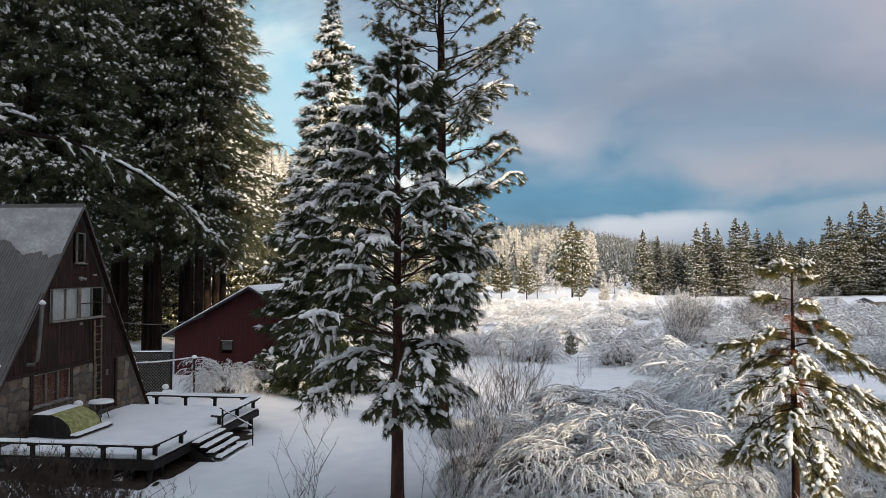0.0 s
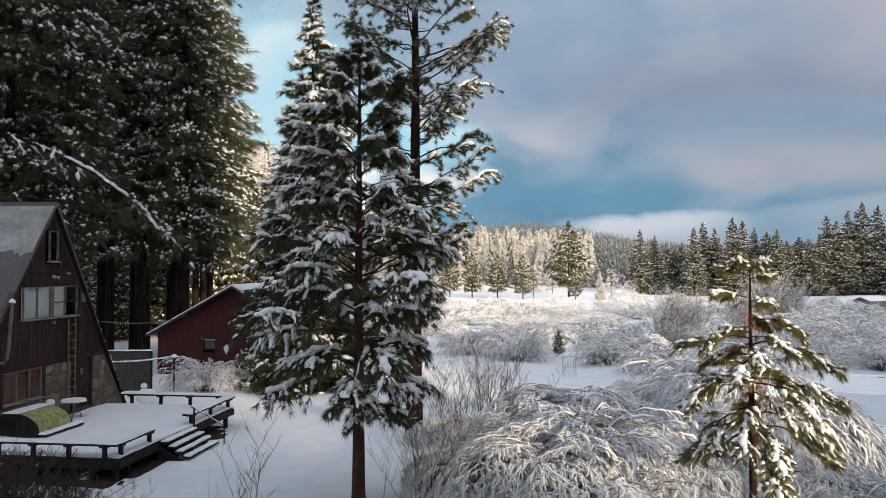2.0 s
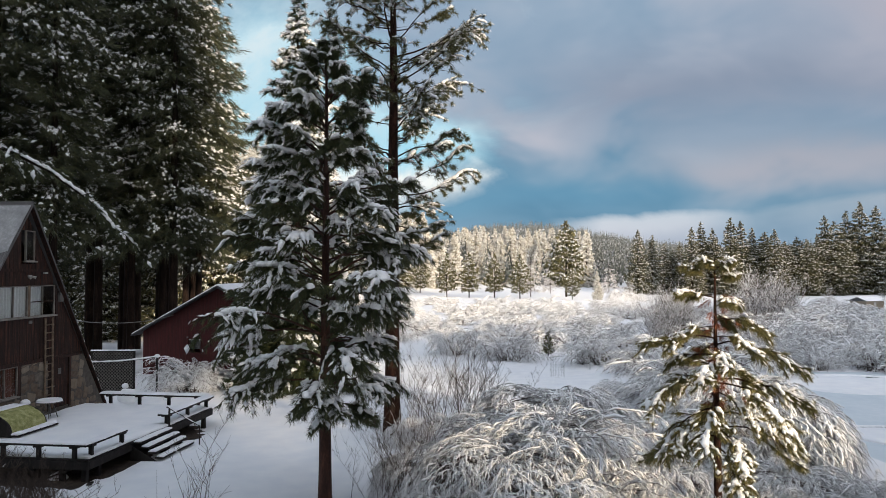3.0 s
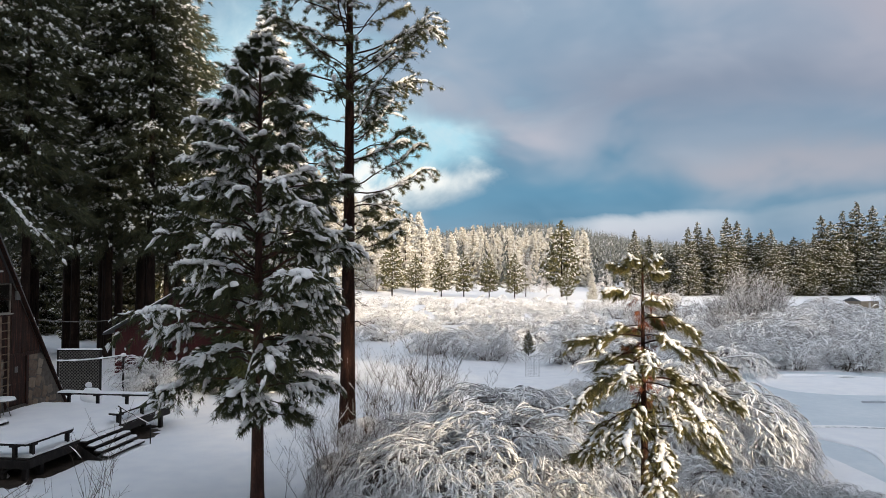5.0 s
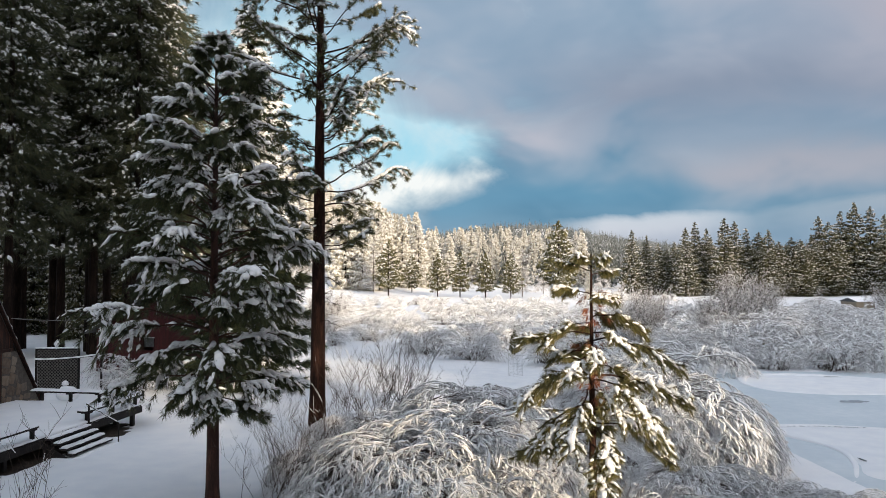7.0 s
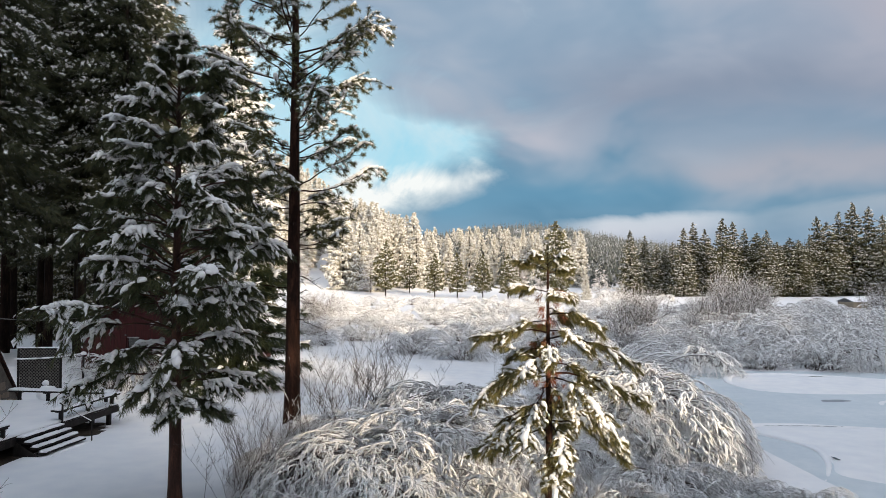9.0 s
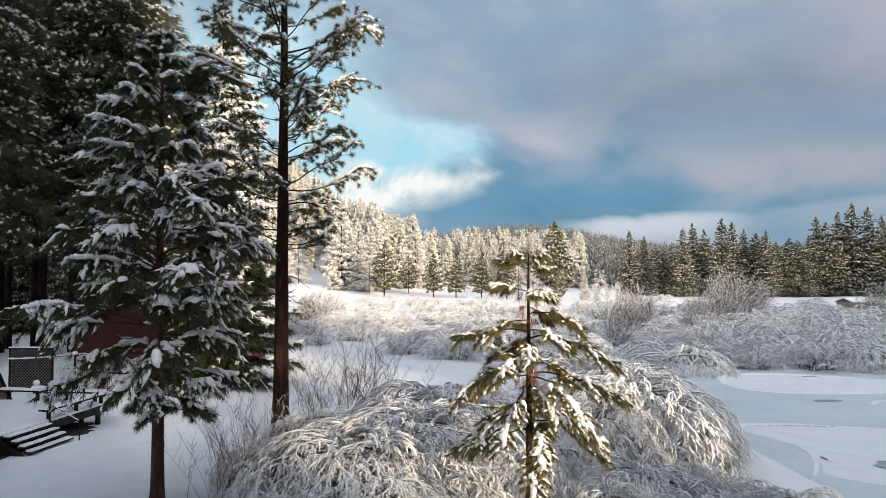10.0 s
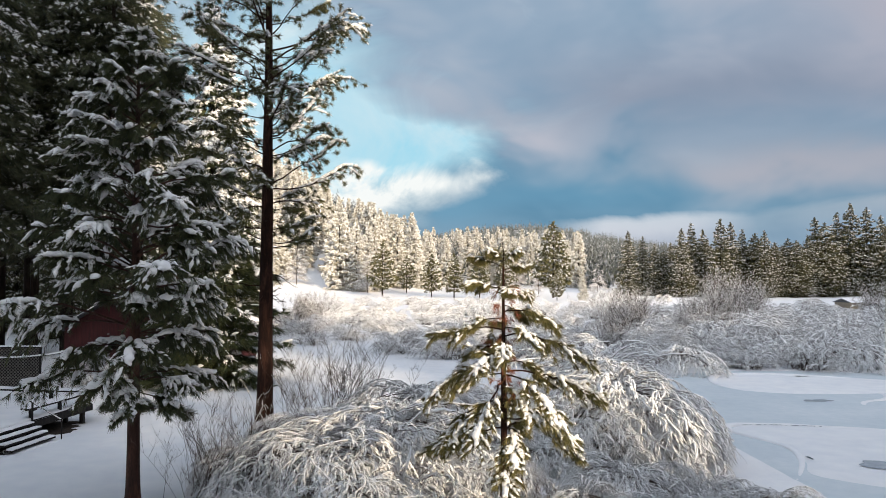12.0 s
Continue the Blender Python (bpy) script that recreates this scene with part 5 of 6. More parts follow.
def roof_sheet(side):
    """Corrugated sheets of one slope, ribs running down it."""
    pitch = 0.11
    n = int(LONG / pitch) * 4
    xs = np.linspace(-LONG, 0, n)
    wave = 0.016 * np.sin(xs / pitch * 2 * np.pi)
    rows = np.array([0.0, 0.36, 0.362, 0.72, 0.722, 1.0])
    lift = np.array([0.0, 0.0, 0.018, 0.018, 0.036, 0.036])
    zs = APEX - 0.02 - rows * (APEX + 0.35)
    nrm = np.array([0, side * SLOPE, 1.0]) / math.hypot(SLOPE, 1)
    over = 0.42 - 0.30 * rows
    x, k = np.meshgrid(xs, np.arange(len(rows)), indexing="ij")
    y = side * half(zs)[k]
    base = np.stack([x + over[k] * (1 + x / LONG), y, zs[k]], -1)
    v = base + nrm * (wave[:, None, None] + (0.04 - lift[k])[..., None])
    under = base - nrm * 0.03
    m = len(rows)
    i, j = np.meshgrid(np.arange(n - 1), np.arange(m - 1), indexing="ij")
    q = np.stack([i * m + j, (i + 1) * m + j, (i + 1) * m + j + 1, i * m + j + 1], -1).reshape(-1, 4)
    e = n * m
    rim = np.stack([(n - 1) * m + np.arange(m - 1), (n - 1) * m + np.arange(1, m), e + (n - 1) * m + np.arange(1, m), e + (n - 1) * m + np.arange(m - 1)], -1)
    return mesh_of("roof", np.concatenate([v.reshape(-1, 3), under.reshape(-1, 3)]), np.concatenate([q, q[:, ::-1] + e, rim]), METAL, False)


def roof_snow(side, seed):
    """What is left of the snow on the slope: along the ridge, with a ragged lower edge, and a slipped heap lower down."""
    p, heap = Pile(), Pile()
    nrm = np.array([0, side * SLOPE, 1.0]) / math.hypot(SLOPE, 1)
    def sheet(p, top, low, xa, xb, seed):
        nx, nz = 70, 14
        xs = np.linspace(xa, xb, nx)
        rr = np.random.default_rng(seed)
        edge = low(xs) + 0.10 * np.sin(xs * 5 + seed) + rr.normal(0, 0.05, nx)
        s = np.linspace(0, 1, nz)
        z = top(xs)[:, None] + (edge - top(xs))[:, None] * s[None]
        x = xs[:, None] + 0.40 * (1 - (APEX - z) / 9.4) * (1 + xs[:, None] / LONG)
        thick = 0.05 * np.sin(np.pi * np.clip(s * 0.97 + 0.03, 0, 1)) ** 0.4 + rr.normal(0, 0.004, (nx, nz))
        v = np.stack([x, side * half(z), z], -1) + nrm * (0.05 + np.clip(thick * 0.6, 0, 1))[..., None]
        i, j = np.meshgrid(np.arange(nx - 1), np.arange(nz - 1), indexing="ij")
        q = np.stack([i * nz + j, (i + 1) * nz + j, (i + 1) * nz + j + 1, i * nz + j + 1], -1).reshape(-1, 4)
        p.add(v.reshape(-1, 3), quads=q)
    sheet(p, lambda x: 0 * x + APEX - 0.08, lambda x: 7.9 - 0.8 * step(-3.3, -0.5, x) + 0.25 * np.sin(x * 0.9), -LONG, 0, seed)
    sheet(heap, lambda x: 4.1 + 0.25 * np.sin(x * 2.2) - 0.9 * step(-1.4, 0, x), lambda x: 0 * x + 0.2, -LONG, -0.25, seed + 1)
    return p.mesh("roof_snow", FROST_SHEET), heap.mesh("roof_snow", SNOW)


TRIM_DULL = two_scale("dull_window_frame", (0.15, 0.135, 0.12), (0.23, 0.21, 0.19), (0.32, 0.30, 0.275), 3, 0.6, 0.002)


def window(parent, y0, y1, z0, z1, panes, behind, x=0.0, bar=0.03):
    """A framed window in the gable: frame bars, a sill, panes, and what hangs behind them."""
    w = part("window", block("frame_head", (x - 0.05, y0, z1 - bar), (x + 0.05, y1, z1), TRIM_DULL), parent, "dull white framed window")
    part("frame_foot", block("frame_foot", (x - 0.05, y0, z0), (x + 0.05, y1, z0 + bar), TRIM_DULL), w)
    part("sill", block("sill", (x - 0.05, y0 - 0.08, z0 - 0.06), (x + 0.12, y1 + 0.08, z0 - 0.003), TRIM_DULL), w)
    step_y = (y1 - y0) / panes
    for i in range(panes + 1):
        c = min(max(y0 + i * step_y, y0 + bar / 2), y1 - bar / 2)
        part("jamb", block("jamb", (x - 0.047, c - bar / 2, z0 + bar), (x + 0.047, c + bar / 2, z1 - bar), TRIM_DULL), w)
    for i in range(panes):
        a, b = y0 + i * step_y + bar / 2, y0 + (i + 1) * step_y - bar / 2
        pane = part("pane", block("pane", (x - 0.005, a, z0 + bar), (x + 0.003, b, z1 - bar), GLASS, 0), w)
        pane.visible_shadow = False
        cur = behind[i % len(behind)]
        if cur:
            k = 26
            ys = np.linspace(a - 0.02, b + 0.02, k)
            fold = x - 0.07 + 0.02 * np.sin(np.arange(k) * 1.3)
            v = np.concatenate([np.stack([fold, ys, np.full(k, z)], -1) for z in (z0, z1)])
            j = np.arange(k - 1)
            part("curtain", mesh_of("curtain", v, np.stack([j, j + 1, k + j + 1, k + j], -1), cur), w)
    return w


def stone_shapes():
    out = []
    for i in range(6):
        rng = np.random.default_rng(300 + i)
        n = 8
        a = np.linspace(0, 2 * np.pi, n, endpoint=False) + rng.normal(0, 0.12, n)
        rad = 0.5 / np.maximum(np.abs(np.cos(a)), np.abs(np.sin(a))) * rng.uniform(0.82, 1.0, n)
        rim = np.stack([np.zeros(n), rad * np.cos(a), rad * np.sin(a)], -1)
        face = rim * 0.8 + np.array([1.0, 0, 0]) * rng.uniform(0.75, 1.05, n)[:, None]
        v = np.concatenate([rim, face, [[1.1, 0, 0]]])
        j = np.arange(n)
        out.append(mesh_of("stone", v, [np.stack([n + j, n + (j + 1) % n, np.full(n, 2 * n)], -1), np.stack([j, (j + 1) % n, n + (j + 1) % n, n + j], -1)], STONE))
    return out


STONES = stone_shapes()


def masonry(parent, name, y0, y1, z0, z1, seed):
    """Rubble stonework up to the roof's slope: mortar behind, every stone proud of it."""
    rng = random.Random(seed)
    wall = part(name, prism(name, [(y0, z0), (y1, z0), (min(y1, half(z1) - 0.1) if y1 > 0 else y1, z1), (max(y0, 0.1 - half(z1)) if y0 < 0 else y0, z1)], 0.10, MORTAR, "x", -0.06), parent)
    z = z0
    while z < z1 - 0.05:
        h = min(rng.uniform(0.26, 0.50), z1 - z)
        y = y0 + rng.uniform(-0.1, 0.02)
        while y < y1 - 0.05:
            w = rng.uniform(0.22, 0.70)
            c = (max(y, y0) + min(y + w, y1)) / 2
            ww = min(y + w, y1) - max(y, y0)
            if ww > 0.06 and abs(c) + ww / 2 < half(z + h) - 0.12:
                s = part("stone", STONES[rng.randrange(6)], wall)
                s.matrix_local = Matrix.Translation((0.03, c, z + h / 2 + rng.uniform(-0.04, 0.04))) @ Matrix.Rotation(rng.uniform(-0.35, 0.35), 4, "X") @ Matrix.Diagonal((rng.uniform(0.025, 0.05), ww * rng.uniform(0.95, 1.2), h * rng.uniform(0.9, 1.2), 1))
            y += w
        z += h


def cabin():
    ob = thing("cabin", pose(-14.59, 29.0, 0, 0, 0, -5.57), "A-frame cabin of brown boards and stone with corrugated metal roof", "house")
    for s, name in ((-1, "slope facing the yard"), (1, "slope facing the woods")):
        r = part("roof", roof_sheet(s), ob)
        frost, heap = roof_snow(s, 7 + s)
        part("frost", frost, r, "thin grey refrozen snow along the ridge")
        part("snow", heap, r, "snow that slid down the metal")
    part("ridge_cap", beam("ridge_cap", (-LONG, 0, APEX + 0.02), (0.40, 0, APEX + 0.02), 0.20, 0.08, METAL), ob)
    part("floor_slab", block("floor_slab", (-LONG, -5.6, -0.4), (0.0, 5.6, 0.1), MORTAR), ob)
    # rear and inner walls close the house
    part("back_wall", prism("back_wall", [(-half(-0.3), -0.3), (half(-0.3), -0.3), (0, APEX - 0.05)], 0.12, WOOD_DARK, "x", -LONG), ob)
    part("inner_wall", prism("inner_wall", [(-half(0.1), 0.1), (half(0.1), 0.1), (0, APEX - 0.1)], 0.06, WOOD_DARK, "x", -0.75), ob)
    openings = [(-1.42, 1.97, 4.50, 5.75), (0.06, 0.68, 6.66, 7.94)]
    rng = random.Random(3)
    y, zb = -half(2.72), 2.72
    while y < half(2.72):
        w = rng.uniform(0.17, 0.23)
        a, b = y + 0.004, min(y + w - 0.004, half(2.72))
        ztop = lambda v: APEX - SLOPE * abs(v) - 0.06
        cuts = [(zb + rng.uniform(-0.01, 0.01), None)]
        spans, lo = [], cuts[0][0]
        for oa, ob_, z0, z1 in openings:
            if b > oa and a < ob_:
                spans.append((lo, z0 - 0.06))
                lo = z1 + 0.0
        spans.append((lo, None))
        out = rng.uniform(0, 0.014)
        for s0, s1 in spans:
            if s1 is None:
                ta, tb = ztop(a), ztop(b)
                if min(ta, tb) < s0 + 0.02:
                    continue
                line = [(a, s0), (b, s0), (b, tb)] + ([(0, ztop(0))] if a < 0 < b else []) + [(a, ta)]
            else:
                line = [(a, s0), (b, s0), (b, s1), (a, s1)]
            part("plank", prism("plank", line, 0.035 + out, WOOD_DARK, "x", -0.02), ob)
        y += w
    part("belt_board", block("belt_board", (-0.02, -half(2.8) + 0.15, 2.62), (0.075, half(2.8) - 0.15, 2.76), WOOD_DARK), ob)
    part("upper_belt_board", block("upper_belt_board", (-0.02, -half(6.4) + 0.12, 6.28), (0.07, half(6.4) - 0.12, 6.40), WOOD_DARK), ob)
    for s in (-1, 1):
        part("rake_board", beam("rake_board", (0.30, s * 0.03, APEX - 0.05), (0.04, s * (half(-0.25) - 0.03), -0.25), 0.06, 0.20, WOOD_DARK), ob)
    p, rr = Pile(), np.random.default_rng(12)
    zz = np.sort(rr.uniform(0.4, APEX - 0.5, 34))
    for s in (1,):
        lumps(p, rr, np.stack([0.34 - 0.26 * (APEX - zz) / APEX + 0 * zz, s * (half(zz) + 0.06), zz], -1), np.tile([0, s * 1.0, -SLOPE], (34, 1)), np.stack([rr.uniform(0.04, 0.16, 34), np.full(34, 0.05), np.full(34, 0.04)], -1), ICO1, 0.2)
    tagged(part("rake_snow", p.mesh("rake_snow", SNOW_LUMP), ob, "crumbs of snow along the roof's edge"), kind="stuff")
    # stonework with the broad window and the door let into it
    masonry(ob, "stone_wall", -half(-0.3) + 0.15, -2.62, -0.3, 2.62, 1)
    masonry(ob, "stone_wall", -2.62, -0.10, -0.3, 1.38, 2)
    masonry(ob, "stone_wall", -0.06, 1.62, -0.3, 2.62, 3)
    masonry(ob, "stone_wall", 3.20, half(-0.3) - 0.1, -0.3, 2.62, 4)
    part("post", block("post", (-0.05, -2.62, 1.38), (0.07, -2.42, 2.62), WOOD_DARK), ob)
    part("post", block("post", (-0.05, -0.24, 1.38), (0.07, -0.06, 2.62), WOOD_DARK), ob)
    window(ob, -2.42, -0.24, 1.46, 2.62, 3, [BLIND], 0.0, 0.035)
    window(ob, -1.42, 0.25, 4.50, 5.72, 2, [CURTAIN], 0.03)
    window(ob, 0.38, 1.97, 4.50, 5.72, 2, [CURTAIN, None], 0.03)
    part("mullion", block("mullion", (-0.02, 0.25, 4.50), (0.09, 0.38, 5.74), WOOD_PALE), ob, "bare orange-brown window post")
    part("sash_bar", block("sash_bar", (0.03, 0.44, 5.06), (0.075, 1.92, 5.10), WOOD_DARK), ob)
    window(ob, 0.10, 0.64, 6.72, 7.92, 1, [None], 0.03)
    # door
    part("door_frame", block("door_frame", (-0.05, 1.62, 0.5), (0.06, 1.80, 2.62), WOOD_DARK), ob)
    part("door_frame", block("door_frame", (-0.05, 3.04, 0.5), (0.06, 3.20, 2.62), WOOD_DARK), ob)
    part("threshold", block("threshold", (-0.05, 1.62, -0.3), (0.04, 3.20, 0.56), MORTAR), ob)
    door = part("door", block("door", (-0.06, 1.80, 0.58), (0.0, 3.04, 2.62), WOOD_DARK), ob, "dark panelled door")
    part("door_pane", block("door_pane", (-0.01, 2.36, 1.95), (0.012, 2.56, 2.2), PIPE), door)
    part("door_panel", block("door_panel", (-0.01, 2.0, 0.8), (0.02, 2.85, 1.5), WOOD_DARK), door)
    part("door_handle", rope("door_handle", [(0.0, 1.92, 1.5), (0.06, 1.92, 1.5), (0.06, 2.04, 1.5)], 0.015, PIPE), door)
    # stove pipe along the wall
    pipe = part("stove_pipe", rope("stove_pipe", [(0.02, -2.75, 3.05), (0.25, -2.70, 3.05), (0.34, -2.66, 3.18), (0.35, -2.60, 3.6), (0.36, -2.45, 5.18)], 0.065, PIPE, 12), ob)
    p = Pile()
    lumps(p, np.random.default_rng(4), np.array([[0.36, -2.45, 5.22]]), np.array([[1.0, 0, 0]]), np.array([[0.12, 0.12, 0.12]]), ICO2, 0.06)
    part("snow_cap", p.mesh("snow_cap", SNOW_LUMP), pipe, "cap of snow on the pipe")
    lamp = part("flood_lamp", block("flood_lamp", (0.03, 0.25, 6.08), (0.10, 0.45, 6.16), TRIM), ob)
    for y in (0.22, 0.48):
        p = Pile()
        tubes(p, np.array([[[0.08, y, 6.1], [0.20, y * 1.1, 6.05]]]), np.array([[0.035, 0.07]]), 10)
        part("lamp_head", p.mesh("lamp_head", TRIM), lamp)
    part("eave_lamp", block("eave_lamp", (0.04, 1.20, 6.20), (0.12, 1.42, 6.27), TRIM), ob)
    part("meter_box", block("meter_box", (0.02, 2.25, 5.02), (0.13, 2.48, 5.40), PIPE), ob)
    # iron strap and vent low on the wall
    part("wall_plate", block("wall_plate", (0.03, 0.35, 4.22), (0.07, 0.55, 4.34), PIPE), ob)
    return ob


def ladder():
    ob = thing("ladder", pose(-14.59, 29.0, 0, 0, 0, -5.57), "wooden ladder hung upright on the cabin's gable", "ladder")
    for y in (1.32, 1.80):
        part("rail", beam("rail", (0.16, y - 0.04, 0.62), (0.10, y, 4.38), 0.05, 0.07, WOOD_PALE), ob)
    for i in range(11):
        z = 0.9 + i * 0.32
        part("rung", rope("rung", [(0.15, 1.30, z), (0.15, 1.80, z)], 0.022, WOOD_PALE), ob)
    return ob


cabin()
ladder()

# ---- deck ----
DECK = pose(-9.0, 22.9, 0, 0, 0, -7.1)


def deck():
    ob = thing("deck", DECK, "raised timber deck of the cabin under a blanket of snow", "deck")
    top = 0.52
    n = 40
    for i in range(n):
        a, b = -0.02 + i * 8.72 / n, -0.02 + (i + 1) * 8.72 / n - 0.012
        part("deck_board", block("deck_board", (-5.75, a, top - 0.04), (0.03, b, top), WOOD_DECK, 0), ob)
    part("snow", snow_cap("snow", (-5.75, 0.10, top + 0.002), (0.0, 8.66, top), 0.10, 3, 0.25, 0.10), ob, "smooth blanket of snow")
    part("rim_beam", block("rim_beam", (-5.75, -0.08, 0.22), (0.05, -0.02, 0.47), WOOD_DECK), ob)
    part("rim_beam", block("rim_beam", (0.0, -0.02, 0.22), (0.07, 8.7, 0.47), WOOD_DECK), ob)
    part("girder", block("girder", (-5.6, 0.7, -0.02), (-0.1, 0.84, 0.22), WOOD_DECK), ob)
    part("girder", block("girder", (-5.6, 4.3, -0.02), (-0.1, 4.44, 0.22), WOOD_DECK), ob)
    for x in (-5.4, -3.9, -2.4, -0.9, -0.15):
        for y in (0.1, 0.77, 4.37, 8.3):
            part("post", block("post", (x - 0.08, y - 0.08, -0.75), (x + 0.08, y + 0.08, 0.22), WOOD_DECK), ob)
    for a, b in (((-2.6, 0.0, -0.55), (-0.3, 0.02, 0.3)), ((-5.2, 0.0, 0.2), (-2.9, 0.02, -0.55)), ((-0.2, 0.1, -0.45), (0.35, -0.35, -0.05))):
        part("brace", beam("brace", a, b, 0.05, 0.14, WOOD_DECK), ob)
    # earth and litter, with the deck's shade put into their near-black colour
    soil = two_scale("shaded_earth_and_litter", (0.012, 0.009, 0.007), (0.030, 0.021, 0.015), (0.07, 0.05, 0.036), 3, 0.95, 0.04)
    n = 60
    a = np.linspace(0, 2 * np.pi, n, endpoint=False)
    r = 1 + 0.05 * np.sin(5 * a + 1) + 0.04 * np.sin(11 * a) + 0.02 * np.sin(23 * a)
    rim = np.stack([-2.75 + 3.35 * r * np.sign(np.cos(a)) * np.abs(np.cos(a)) ** 0.35, 3.9 + 4.75 * r * np.sign(np.sin(a)) * np.abs(np.sin(a)) ** 0.35], -1)
    rings = [np.array([-2.75, 3.9]) + (rim - np.array([-2.75, 3.9])) * k for k in (1.0, 0.94, 0.7, 0.4, 0.15)]
    pts = np.concatenate(rings)
    world_at = np.array([(DECK @ Vector((x, y, 0)))[:2] for x, y in pts])
    z = height(world_at[:, 0], world_at[:, 1]) + np.repeat([-0.03, 0.012, 0.03, 0.03, 0.03], n) + 0.012 * np.sin(pts[:, 0] * 9) * np.sin(pts[:, 1] * 7)
    i, j = np.meshgrid(np.arange(4), np.arange(n), indexing="ij")
    q = np.stack([i * n + j, i * n + (j + 1) % n, (i + 1) * n + (j + 1) % n, (i + 1) * n + j], -1).reshape(-1, 4)
    earth = new("shaded_earth", mesh_of("shaded_earth", np.column_stack([world_at, z]), [q, np.arange(4 * n, 5 * n)[None]], soil))
    tagged(earth, "bare earth and litter under the deck, darkened with the deck's shade", "ground", kind="structure")
    return ob


def bench(name, a, b, wide, top, label, legs, seed):
    """A plank seat on posts along the deck's edge, capped with snow; a and b in the deck's own metres, along x or y."""
    ob = thing(name, DECK, label, "bench", "benches round the deck")
    a, b = np.array(a, float), np.array(b, float)
    d = unit(b - a)
    s = np.array([-d[1], d[0]]) * wide / 2
    lo, hi = np.minimum(np.minimum(a + s, a - s), np.minimum(b + s, b - s)), np.maximum(np.maximum(a + s, a - s), np.maximum(b + s, b - s))
    part("seat", block("seat", (*lo, top - 0.07), (*hi, top), WOOD_DECK), ob)
    part("snow", snow_cap("snow", (*(lo - 0.01), top + 0.002), (*(hi + 0.01), top), 0.075, seed, 0.2, 0.05), ob, "ridge of snow along the seat")
    for i in range(legs):
        c = a + (b - a) * (0.08 + 0.84 * i / max(legs - 1, 1))
        part("leg", block("leg", (c[0] - 0.06, c[1] - 0.06, 0.30), (c[0] + 0.06, c[1] + 0.06, top - 0.07), WOOD_DECK), ob)
        e = d * 0.13 + np.abs([-d[1], d[0]]) * wide * 0.4
        part("bracket", block("bracket", (c[0] - e[0], c[1] - e[1], top - 0.13), (c[0] + e[0], c[1] + e[1], top - 0.07), WOOD_DECK), ob)
    return ob


def stairs():
    ob = thing("deck_stairs", DECK, "wooden steps down from the deck, each tread capped with snow", "stairs")
    n, rise, run = 6, 0.158, 0.27
    for i in range(n):
        z, x = 0.50 - i * rise, 0.06 + i * run
        t = part("tread", block("tread", (x, 2.42, z - 0.06), (x + run + 0.03, 4.72, z), WOOD_DECK), ob)
        part("snow", snow_cap("snow", (x + 0.035, 2.44, z + 0.002), (x + run + 0.01, 4.70, z), 0.065, i, 0.15, 0.03), t)
    for y in (2.40, 3.5, 4.68):
        part("stringer", prism("stringer", [(0.0, 0.40), (0.06 + n * run, 0.40 - n * rise + 0.02), (0.06 + n * run, -0.55), (0.0, -0.3)], 0.05, WOOD_DECK, "y", y), ob)
    part("handrail_post", block("handrail_post", (0.10, 4.80, -0.1), (0.16, 4.86, 1.22), WOOD_DECK), ob)
    part("handrail_post", block("handrail_post", (1.30, 4.80, -0.6), (1.34, 4.84, 0.58), WOOD_DECK), ob)
    rail = part("handrail", rope("handrail", [(0.02, 4.83, 1.25), (0.13, 4.83, 1.2), (1.32, 4.83, 0.58)], 0.022, WOOD_DECK), ob)
    part("snow", rope("snow", [(0.13, 4.83, 1.235), (0.6, 4.83, 0.95), (1.28, 4.83, 0.63)], 0.022, SNOW_LUMP), rail)


deck()
bench("deck_bench", (-5.7, 0.02), (0.0, 0.02), 0.26, 0.99, "long plank bench along the deck's front, capped with snow", 5, 1)
bench("deck_bench", (-0.10, 0.16), (-0.10, 2.2), 0.26, 0.986, "short plank bench beside the deck stairs, capped with snow", 2, 2)
bench("deck_bench", (-0.10, 4.75), (-0.10, 8.74), 0.40, 0.99, "plank bench on the deck's yard side, capped with snow", 3, 3)
bench("deck_bench", (-5.1, 8.95), (-0.31, 8.95), 0.40, 0.985, "plank bench on the deck's far edge, capped with snow", 4, 4)
stairs()


